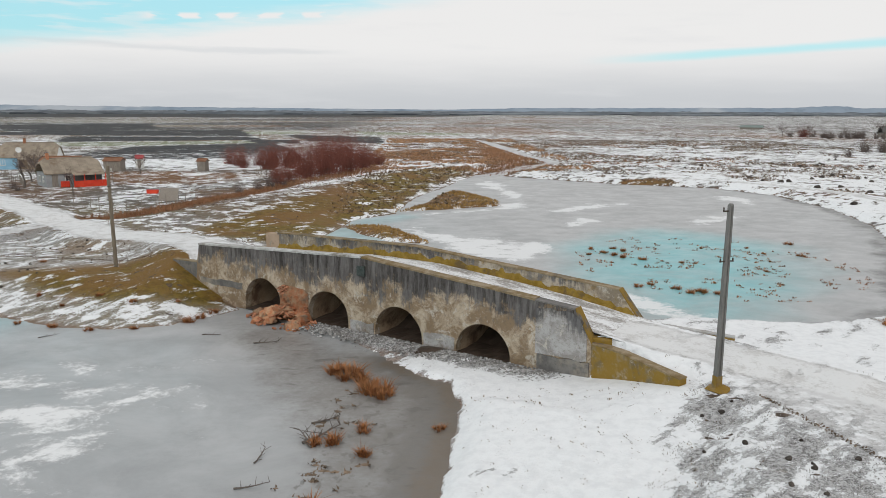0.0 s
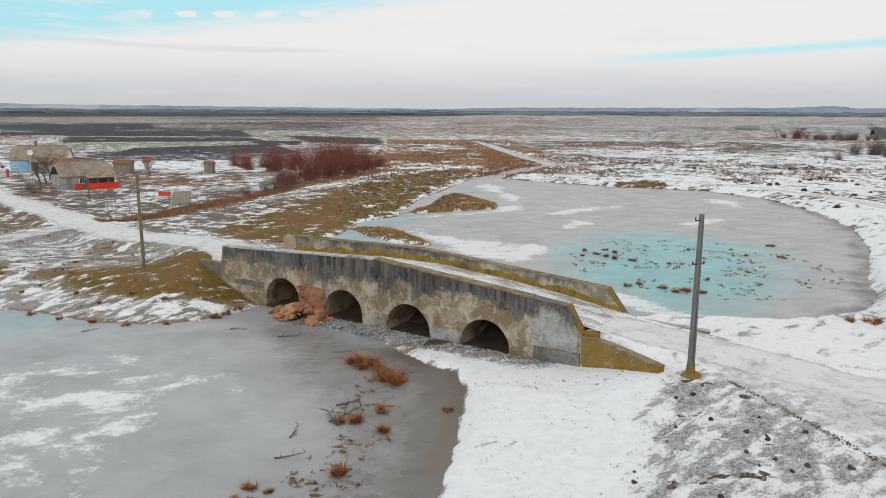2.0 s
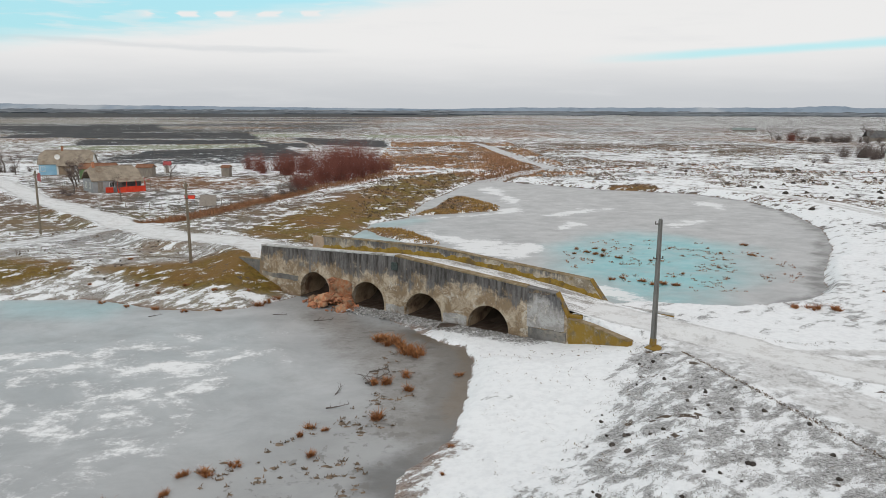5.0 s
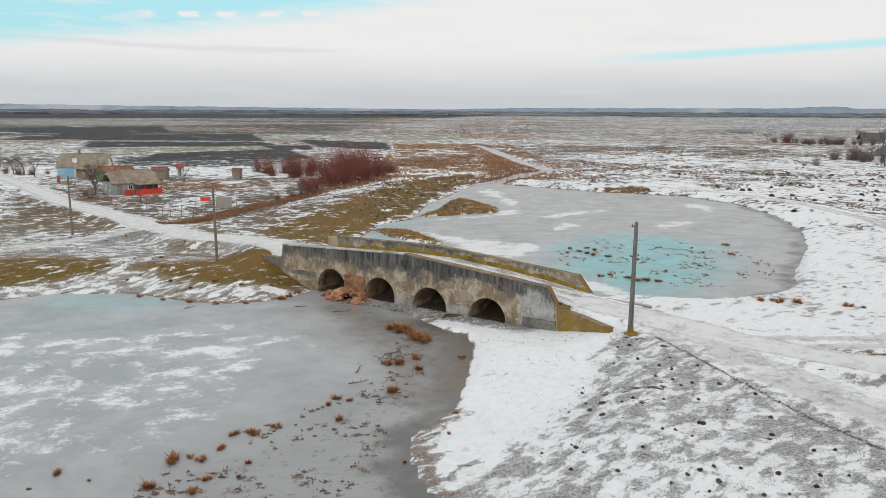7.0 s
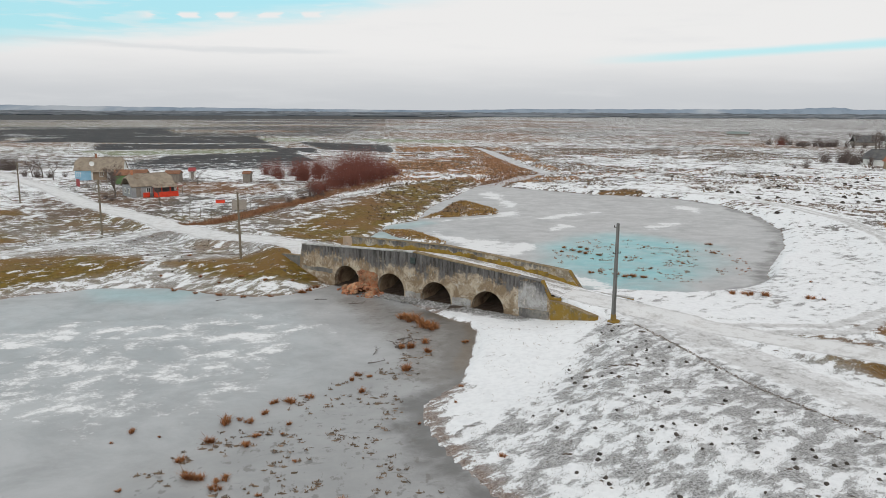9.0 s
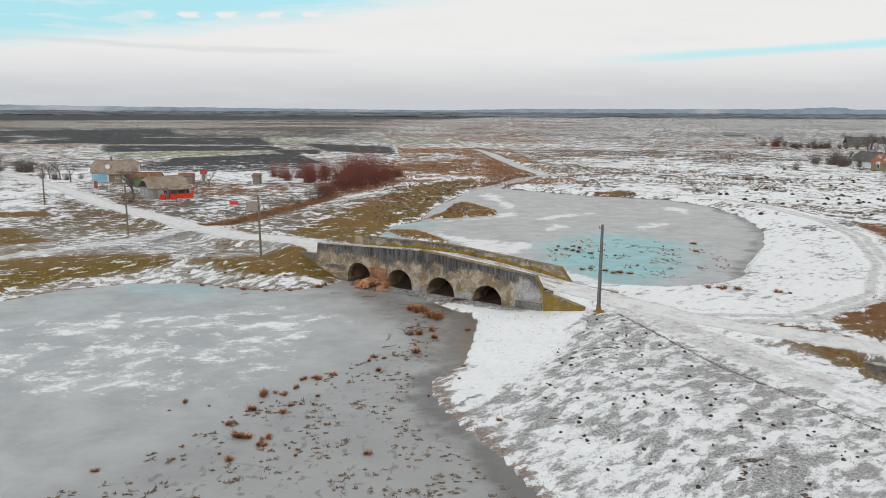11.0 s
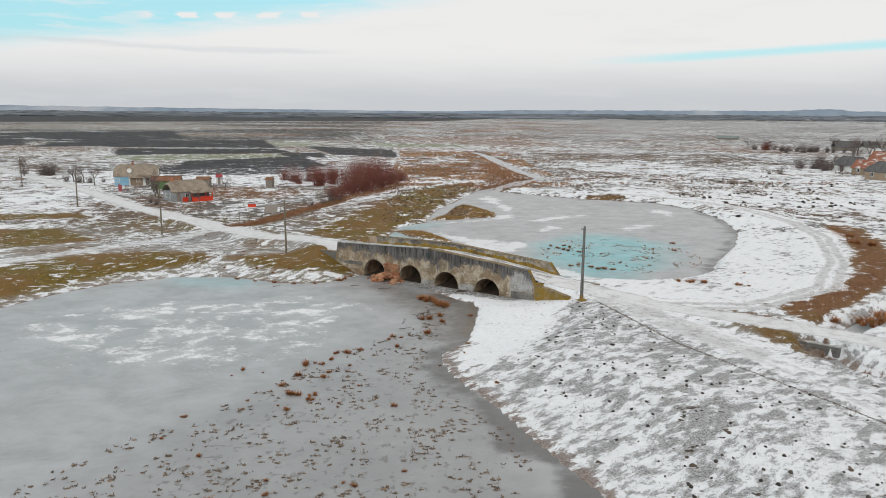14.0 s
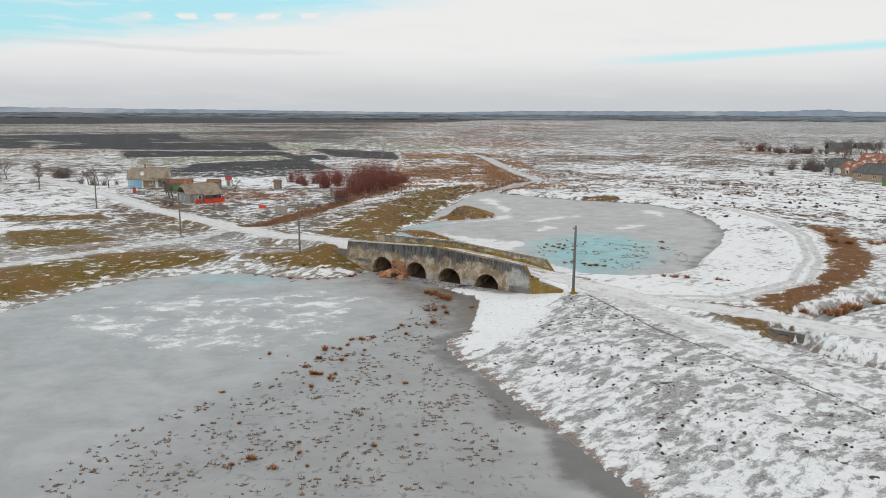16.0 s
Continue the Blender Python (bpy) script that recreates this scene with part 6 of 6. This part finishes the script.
for _ in range(520):
    a, d = rnd.uniform(0, 6.28), rnd.random() ** 0.6
    x, y = 26 + math.cos(a) * d * 12, 66 + math.sin(a) * d * 14
    if noise.noise(Vector((x * 0.25, y * 0.25, 5))) < 0.0:
        continue
    for _ in range(rnd.randint(4, 9)):
        b = rnd.uniform(0, 6.28)
        g.blade((x + rnd.uniform(-0.2, 0.2), y + rnd.uniform(-0.15, 0.15), -0.02), (math.cos(b), math.sin(b)), 0.08, rnd.uniform(0.05, 0.18), rnd.uniform(0.05, 0.25))
thing("reed_stubble", g, "grass_rust", Matrix(), "scattered brown reed stubs in turquoise ice", "reeds", kind="stuff")

# frosted grass over the near slope
g = Geo()
xs_, ys_ = [], []
while len(xs_) < 38000:
    x, y = rnd.uniform(-3, 34), rnd.uniform(-16, 33)
    xs_.append(x), ys_.append(y)
X, Y = np.array(xs_), np.array(ys_)
Z = land(X, Y)
ca, cb = ground_cover(X, Y, Z)
sh = -inside(X, Y, FRONT_POND)
for x, y, z, ex, rd, s_ in zip(X, Y, Z, ca[0], cb[0], sh):
    if s_ < 0.6 or rd > 0.25 or ex < 0.2 or ex + 1.3 * noise.noise(Vector((x * 0.75, y * 1.0, 0))) < 0.50:
        continue
    for _ in range(3):
        a = rnd.uniform(0, 6.28)
        g.blade((x + rnd.uniform(-0.14, 0.14), y + rnd.uniform(-0.14, 0.14), z - 0.02), (math.cos(a), math.sin(a)), 0.035, rnd.uniform(0.03, 0.10), rnd.uniform(0.03, 0.09))
thing("frosted_grass", g, "grass_frost", Matrix(), "short frosted grass showing through thin snow", "grass", kind="stuff")


def tussocks(area, count, height, width, blades, material, label, seed, keep):
    """Short dead grass clumps standing out of the snow, thickest where the noise keeps them."""
    r = np.random.RandomState(seed)
    px, py = r.uniform(area[0], area[1], count), r.uniform(area[2], area[3], count)
    z = land(px, py)
    a, b = ground_cover(px, py, z)
    n = value_noise(px, py, 7, seed, 3) + 0.7 * value_noise(px, py, 30, seed + 5, 2)
    ok = (n + 0.8 * (a[0] - 0.45) > keep) & (b[0] < 0.2) & (z > 0.2) & (b[1] < 0.3)
    px, py, z = px[ok], py[ok], z[ok]
    m = len(px)
    size = r.uniform(0.5, 1.3, m)
    j = np.repeat(np.arange(m), blades)
    ang, spread = r.uniform(0, 6.283, len(j)), np.abs(r.normal(0, 0.16, len(j))) * size[j]
    dx, dy = np.cos(ang), np.sin(ang)
    bx, by, bz = px[j] + dx * spread, py[j] + dy * spread, z[j] - 0.03
    h = height * size[j] * r.uniform(0.4, 1.0, len(j))
    out, w = h * r.uniform(0.3, 1.0, len(j)), width * size[j] / 2
    co = np.stack([np.stack([bx - dy * w, by + dx * w, bz], 1), np.stack([bx + dy * w, by - dx * w, bz], 1),
                   np.stack([bx + dx * out * 0.4 + dy * w * 0.8, by + dy * out * 0.4 - dx * w * 0.8, bz + h * 0.7], 1),
                   np.stack([bx + dx * out, by + dy * out, bz + h], 1)], 1).reshape(-1, 3)
    k = np.arange(len(j), dtype=np.int32) * 4
    tri = np.stack([k, k + 1, k + 2, k, k + 2, k + 3], 1).reshape(-1)
    me = bpy.data.meshes.new("grass_tussocks")
    me.vertices.add(len(co))
    me.vertices.foreach_set("co", co.ravel())
    me.loops.add(len(tri))
    me.loops.foreach_set("vertex_index", tri)
    me.polygons.add(len(tri) // 3)
    me.polygons.foreach_set("loop_start", np.arange(0, len(tri), 3, dtype=np.int32))
    me.update(calc_edges=True)
    me.materials.append(M[material])
    tagged(new("grass_tussocks", me), label, "grass", kind="stuff")


M["tussock"] = plain("tussock_grass", (0.115, 0.085, 0.06), (0.235, 0.17, 0.115), 0.4, 0.9, 0.01, vary=0.45, island=True)
tussocks((-12, 150, 95, 330), 40000, 0.34, 0.17, 5, "tussock", "dead brown grass tussocks standing out of thin snow", 5, 0.04)
M["marsh"] = plain("marsh_grass", (0.34, 0.175, 0.085), (0.48, 0.29, 0.16), 0.2, 0.9, 0.01, vary=0.3, island=True)
tussocks((-14, 40, 160, 340), 13000, 0.40, 0.20, 6, "marsh", "tan-orange marsh grass between willow and creek", 6, -0.02)
tussocks((30, 125, 150, 300), 7000, 0.36, 0.18, 6, "reed", "rust-coloured grass tussocks on the plain", 9, 0.24)
tussocks((-110, -14, 60, 220), 12000, 0.17, 0.10, 5, "tussock", "dark weeds in the snowy yard and verge", 7, 0.14)
tussocks((-48, -14, 44, 76), 5200, 0.09, 0.07, 5, "tussock", "short dark weeds on the pond bank", 8, 0.10)
tussocks((1.5, 12, 14, 35), 260, 0.08, 0.05, 7, "tussock", "single grass blades poking through clean snow", 12, -1.0)

# molehills
mole = [lump(random.Random(k), 0.20, 0.85, 2).mesh("molehill", M["soil"], smooth=True) for k in range(3)]


def molehill(x, y, s):
    ob = new("molehill", mole[rnd.randrange(3)])
    ob.matrix_basis = pose(x, y, land_at(x, y) + 0.02, 0, 0, rnd.uniform(0, 360)) @ Matrix.Diagonal((s, s, s, 1))
    tagged(ob, "small dark molehill of bare earth in snow", "molehill", "molehills")


made = 0
while made < 170:
    x, y = rnd.uniform(2, 30), rnd.uniform(-12, 30)
    if (x > 17 and y > 36 - x) or y < 26 - (x - 6) * 3.0 - 22 or to_line(np.array([x]), np.array([y]), TRACK)[0][0] < 2.4 or float(inside(np.array([x]), np.array([y]), FRONT_POND)[0]) > -2.5 or float(inside(np.array([x]), np.array([y]), WHITE)[0]) > -0.5:
        continue
    molehill(x, y, rnd.uniform(0.3, 0.72))
    made += 1
for _ in range(34):
    x, y = rnd.uniform(-36, -26), rnd.uniform(54, 68)
    if to_line(np.array([x]), np.array([y]), ROAD_WEST)[0][0] > 3:
        molehill(x, y, rnd.uniform(0.3, 0.65))
for _ in range(190):
    x, y = rnd.uniform(60, 125), rnd.uniform(90, 200)
    if to_line(np.array([x]), np.array([y]), ROAD_RING)[0][0] > 5 and noise.noise(Vector((x * 0.06, y * 0.06, 2))) > 0.0:
        molehill(x, y, rnd.uniform(1.3, 3.0))


def reeds_along(line, spread, count, hgt, width, material, label, seed):
    r, g = random.Random(seed), Geo()
    segs = list(zip(line, line[1:]))
    lens = [math.dist(a[:2], b[:2]) for a, b in segs]
    for _ in range(count):
        (a, b), = r.choices(segs, lens)
        t = r.random()
        x, y = a[0] + (b[0] - a[0]) * t + r.gauss(0, spread), a[1] + (b[1] - a[1]) * t + r.gauss(0, spread)
        k = r.uniform(0, 6.28)
        hh = hgt * r.uniform(0.5, 1.1)
        g.blade((x, y, 0), (math.cos(k), math.sin(k)), width, hh, hh * r.uniform(0.1, 0.5))
    xs, ys = np.array([v[0] for v in g.v[::5]]), np.array([v[1] for v in g.v[::5]])
    zs = np.maximum(land(xs, ys), -0.3)
    g.v = [(x, y, z + zs[i // 5] - 0.03) for i, (x, y, z) in enumerate(g.v)]
    return thing("reed_bed", g, material, Matrix(), label, "reeds", kind="stuff")


reeds_along(SMALL_DITCH, 0.9, 4200, 0.6, 0.06, "reed", "band of rust-red reeds along a ditch", 1)
reeds_along([(-22.7, 133), (-15, 150), (-9, 168)], 1.5, 1800, 0.7, 0.08, "reed", "band of rust-red reeds under the thicket", 2)
reeds_along([(37, 30), (45, 36.3), (54, 46), (61.5, 57), (67, 70), (71, 84), (75, 91)], 1.1, 9000, 0.17, 0.06, "reed", "russet dead grass on the dike flank", 3)
reeds_along(DITCH[2:5], 1.5, 500, 0.32, 0.06, "reed", "russet grass lining the frozen ditch", 4)
reeds_along(DITCH[8:12], 1.3, 500, 0.32, 0.06, "reed", "russet grass lining the frozen ditch", 10)
reeds_along([(-2, 101), (4, 104), (9.5, 107.5), (10, 113), (7, 120), (5, 124)], 1.6, 3200, 0.3, 0.09, "grass_ochre", "ochre grass on a low spit in the pond", 5)
reeds_along([(-7.5, 87), (-4.5, 85), (-1.5, 80), (0, 77)], 1.0, 1500, 0.28, 0.08, "grass_ochre", "ochre grass on a small islet", 6)
reeds_along([(14.3, 30.4), (15.9, 25.2), (18.2, 17.0), (22.3, 8.1), (25.9, 0.6), (28.0, -4.4)], 0.09, 1500, 0.10, 0.09, "grass_dark", "dark wheel rut along the snowy track", 8)
reeds_along([(-38.5, 63.2), (-31, 62.0), (-24.5, 60.6), (-20.4, 59.4)], 0.09, 900, 0.10, 0.09, "grass_dark", "dark wheel rut beside the road", 9)
reeds_along([(15, 160), (20, 172), (26, 188), (22, 215), (24, 255)], 3.0, 3000, 0.7, 0.16, "reed", "brown reeds along the frozen creek", 7)


def twig_bush(rnd, stems, height, spread, width):
    """A dense bare willow: many rods fanning out from a stool."""
    g = Geo()
    for _ in range(stems):
        a, lean = rnd.uniform(0, 6.283), rnd.random() ** 0.8
        x0, y0 = rnd.gauss(0, spread * 0.25), rnd.gauss(0, spread * 0.25)
        h = height * rnd.triangular(0.35, 1.12, 0.75) * (1 - 0.3 * lean)
        dx, dy = math.cos(a) * spread * lean, math.sin(a) * spread * lean
        prev, w = Vector((x0, y0, -0.1)), width
        for k in (0.4, 0.75, 1.0):
            p = Vector((x0 + dx * k ** 1.4 + rnd.gauss(0, 0.1), y0 + dy * k ** 1.4 + rnd.gauss(0, 0.1), h * k))
            side = Vector((-math.sin(a + 1), math.cos(a + 1), 0)) * w
            up = Vector((math.cos(a + 1), math.sin(a + 1), 0)) * w
            w2 = w * 0.6
            g.add([prev - side, prev + side, prev + up, p - side * 0.6, p + side * 0.6, p + up * 0.6], [(0, 1, 4, 3), (1, 2, 5, 4), (2, 0, 3, 5)])
            if k < 1:
                for _ in range(2):
                    t = p + Vector((rnd.gauss(0, 0.6), rnd.gauss(0, 0.6), rnd.uniform(0.4, 1.5)))
                    g.add([p - side * 0.5, p + side * 0.5, t], [(0, 1, 2)])
            prev, w = p, w2
    return g


rnd = random.Random(23)
M["twig"] = plain("shrub_twigs", (0.105, 0.08, 0.075), (0.18, 0.14, 0.125), 0.6, 0.9, 0.01, vary=0.3, island=True)
willow = [twig_bush(rnd, 430, 7.6, 4.6, 0.018).mesh("crown", M["willow"]) for _ in range(3)]
stool = Geo()
for i in range(9):
    a = i * 0.7
    stool.tube((math.cos(a) * 0.3, math.sin(a) * 0.3, -0.3), (math.cos(a) * 0.8, math.sin(a) * 0.8, 1.3), 0.06, 0.035, 5)
stool_mesh = stool.mesh("stems", M["bark"])


def willow_bush(x, y, s, sz=1.0, label="bare reddish willow bush in a dense thicket"):
    e = empty("willow_bush", pose(x, y, land_at(x, y), 0, 0, rnd.uniform(0, 360)) @ Matrix.Diagonal((s, s, s * sz, 1)), label, "bush", "willow thicket")
    for nm, me in (("crown", willow[rnd.randrange(3)]), ("stems", stool_mesh)):
        o = new(nm, me)
        o.parent = e


for x, y, s, sz in ((-21.5, 142, 0.62, 0.9), (-19, 149, 0.9, 1.0), (-16, 156, 1.1, 1.0), (-21, 158, 1.15, 1.05), (-12.5, 164, 1.0, 0.95), (-17, 166, 1.2, 1.1), (-23.5, 168, 1.15, 1.0), (-10, 174, 0.9, 0.9),
                    (-14, 177, 1.2, 1.1), (-20, 178, 1.1, 1.05), (-7.5, 186, 0.75, 0.8), (-26, 162, 0.8, 0.9), (-28, 175, 0.9, 0.85), (-11, 187, 0.9, 0.9), (-17.5, 190, 1.0, 1.0), (-25, 186, 0.9, 0.9)):
    if x < -22:
        willow_bush(x - 6.0, y + 2, s * 0.6, sz * 1.1, "thin bare willow shrub at the thicket's edge")
    else:
        willow_bush(x - 2.5, y - 6, s * 0.92, sz * 1.14)
for x, y, s in ((-33, 172, 0.7), (-37, 176, 0.62), (-41.5, 175, 0.66), (-31, 180, 0.75), (-36, 184, 0.62), (-45, 180, 0.55), (-39, 168, 0.5), (-33, 163, 0.55), (-26, 137, 0.5), (-24.5, 131, 0.4)):
    willow_bush(x, y, s, 1.25, "thin bare willow shrub at the thicket's edge")

willow_bush(192, 374, 0.85, 0.9, "orange-red bare willow by the village edge")
dark_bush = [twig_bush(rnd, 130, 4.0, 2.3, 0.018).mesh("crown", M["twig"]) for _ in range(2)]


def shrub(x, y, s, sz=1.0, label="leafless brown shrub with thin twigs"):
    e = empty("shrub", pose(x, y, land_at(x, y), 0, 0, rnd.uniform(0, 360)) @ Matrix.Diagonal((s, s, s * sz, 1)), label, "shrub", "bare shrubs")
    for nm, me in (("crown", dark_bush[rnd.randrange(2)]), ("stems", stool_mesh)):
        o = new(nm, me)
        o.parent = e


for x, y, s in ((-27.1, 119, 0.75), (-25.5, 121, 0.8), (-24.0, 125, 0.8), (-22.5, 129, 0.7), (-64.5, 122, 0.6), (-62, 119.5, 0.45), (-120, 190, 1.6), (-123, 192, 1.5), (-117.5, 188, 1.3), (-131, 196, 1.4), (-138, 186, 1.2), (-142, 188, 1.3),
                (-99, 167, 0.9), (-103, 170, 1.0), (-95, 166, 0.9), (-92, 168, 0.8), (146.5, 234.8, 1.9), (150, 238, 1.8), (153.7, 240, 1.9), (143, 238, 1.5), (188, 382, 2.0), (193.4, 379, 2.2), (197, 376, 1.8), (200, 366, 1.9),
                (193.6, 352, 1.7), (201, 350, 1.7), (206, 356, 1.9), (210, 352, 1.6), (118.5, 211, 0.7), (122, 209, 0.8), (214, 360, 1.6), (222, 372, 1.6)):
    shrub(x + rnd.uniform(-2, 2), y + rnd.uniform(-2, 2), s * rnd.uniform(0.55, 1.1), rnd.uniform(0.6, 1.15))
for k in range(26):
    x, y = rnd.choice(((196, 366), (204, 358), (212, 354), (220, 352), (150, 228), (146, 234), (158, 240)))
    shrub(x + rnd.uniform(-5, 5), y + rnd.uniform(-5, 5), rnd.uniform(0.5, 1.3), rnd.uniform(0.6, 1.2), "leafless dark shrub at the village edge")


def tree_geo(rnd, height, levels):
    trunk, crown = Geo(), Geo()

    def grow(p, d, length, r, level):
        q = p + d * length * 0.5 + Vector((rnd.gauss(0, 0.05), rnd.gauss(0, 0.05), 0)) * length
        e = q + (d + Vector((rnd.gauss(0, 0.12), rnd.gauss(0, 0.12), 0.05))).normalized() * length * 0.5
        g = trunk if level < 2 else crown
        n = 6 if level < 2 else 3
        g.tube(p, q, r, r * 0.8, n)
        g.tube(q, e, r * 0.8, r * 0.55, n)
        if level >= levels:
            return
        for k in range(rnd.randint(3, 4)):
            a = rnd.uniform(0, 6.28)
            nd = (d * 0.75 + Vector((math.cos(a), math.sin(a), 0.35)) * rnd.uniform(0.4, 0.8)).normalized()
            base = q.lerp(e, rnd.random()) if k else e
            grow(base, nd, length * rnd.uniform(0.55, 0.75), max(r * 0.5, 0.012), level + 1)

    grow(Vector((0, 0, -0.2)), Vector((0.03, 0.02, 1)), height * 0.38, height * 0.028, 0)
    return trunk, crown


tree_pairs = []
for k in range(3):
    t, c = tree_geo(random.Random(40 + k), 7.0, 5)
    tree_pairs.append((t.mesh("trunk", M["bark"]), c.mesh("crown", M["twig"])))


def bare_tree(x, y, s, label="leafless tree with fine dark branches"):
    e = empty("bare_tree", pose(x, y, land_at(x, y), 0, 0, rnd.uniform(0, 360)) @ Matrix.Diagonal((s, s, s, 1)), label, "tree", "bare trees")
    k = rnd.randrange(3)
    for nm, me in zip(("trunk", "crown"), tree_pairs[k]):
        o = new(nm, me)
        o.parent = e


for x, y, s in ((-62.8, 121.2, 0.85), (-50.8, 111.8, 0.62), (-67, 132, 0.8), (-71, 142, 0.9), (-98, 165, 0.9), (-102, 168, 0.8), (-93, 160, 0.8), (-126, 188, 1.0), (-134, 184, 1.1), (-55, 150, 0.6),
                (203.8, 294.5, 1.4), (207, 288, 1.7), (212, 296, 1.5), (199, 300, 1.2), (141.7, 208.4, 0.7), (193, 370, 1.0), (186, 384, 0.9), (218, 300, 1.3), (225, 340, 1.2), (160, 236, 0.9), (247, 350, 1.3), (240, 390, 1.2), (168, 222, 0.9), (260, 352, 1.2), (215, 345, 1.3), (222, 338, 1.5), (228, 330, 1.6), (170, 250, 1.0), (176, 258, 1.2), (160, 246, 0.8), (232, 352, 1.4)):
    bare_tree(x, y, s)

# driftwood and sticks frozen into the ice
def fallen_branch(x, y, size, turn, seed):
    r, g = random.Random(seed), Geo()
    p, d = Vector((0, 0, 0.05)), Vector((1, 0, 0.02))
    for k in range(5):
        q = p + d * 0.32
        g.tube(p, q, 0.05 - k * 0.007, 0.045 - k * 0.007, 5)
        for _ in range(2):
            t = q + Vector((r.uniform(-0.1, 0.4), r.uniform(-0.4, 0.4), r.uniform(0.02, 0.28)))
            g.tube(q, t, 0.02, 0.008, 4)
        p, d = q, (d + Vector((0, r.uniform(-0.3, 0.3), r.uniform(-0.05, 0.08)))).normalized()
    ob = thing("fallen_branch", g, "bark", pose(x, y, max(0, land_at(x, y)), 0, 0, turn) @ Matrix.Diagonal((size, size, size, 1)), "dark bare branch frozen into the ice", "branch", "fallen branches")
    return ob


for i, (x, y, s, t) in enumerate(((-4.9, 31.7, 0.9, 20), (-6.9, 26.0, 0.8, 5), (-5.0, 29.7, 1.3, 40), (-4.6, 29.3, 1.0, 120), (-6.6, 28.0, 0.7, 70), (-9.9, 43.2, 0.9, 15), (-3.5, 30.2, 0.9, 160), (-13.4, 45.0, 0.7, 10), (-23.0, 44.6, 0.6, 30))):
    fallen_branch(x, y, s, t, i)

# ---------------------------------------------------------------- distance
def ridge(name, pts, depth, material, label):
    """A low swell of land on the horizon: points (x, height), at one distance."""
    g, n = Geo(), 160
    xs = np.linspace(pts[0][0], pts[-1][0], n)
    hs = np.interp(xs, [p[0] for p in pts], [p[1] for p in pts])
    for i, (x, h) in enumerate(zip(xs, hs)):
        k = 1 + 0.03 * math.sin(i * 1.9) + 0.05 * math.sin(i * 0.53)
        g.v += [(x, depth, -1.0), (x, depth + 60, h * k), (x, depth + 260, -1.0)]
    for i in range(n - 1):
        a = i * 3
        g.f += [(a, a + 3, a + 4, a + 1), (a + 1, a + 4, a + 5, a + 2)]
    ob = thing(name, g, material, Matrix(), label, "hills", kind="structure", smooth=True)
    return ob


# The ridges get their haze from the blue-grey material alone.
ridge("backdrop_hills_west", [(-3600, 30), (-2600, 34), (-1700, 26), (-900, 20), (-300, 16), (200, 13)], 4450, "hill", "low hills on the horizon with blue haze in their colour")
ridge("backdrop_hills_east", [(0, 10), (600, 24), (1200, 26), (1800, 29), (2250, 30), (2330, 40), (2560, 40), (2640, 30), (3600, 28)], 4420, "hill", "low snowy hills on the horizon with haze in their colour")
g, rnd = Geo(), random.Random(77)
for _ in range(1500):
    x, y = rnd.uniform(-2600, 2600), rnd.uniform(1800, 4000)
    if x > 100 and rnd.random() < 0.25:
        y = rnd.uniform(2200, 3900)
    w, h = rnd.uniform(12, 110), rnd.uniform(2.5, 7.0)
    q = lump(rnd, 1.0, 1.0, 1)
    g.add([(x + a * w, y + b * 8, 0.5 + c * h) for a, b, c in q.v], q.f)
thing("far_woods", g, "far_wood", Matrix(), "distant hedges and woods across the plain, haze in their colour", "woods", kind="stuff")
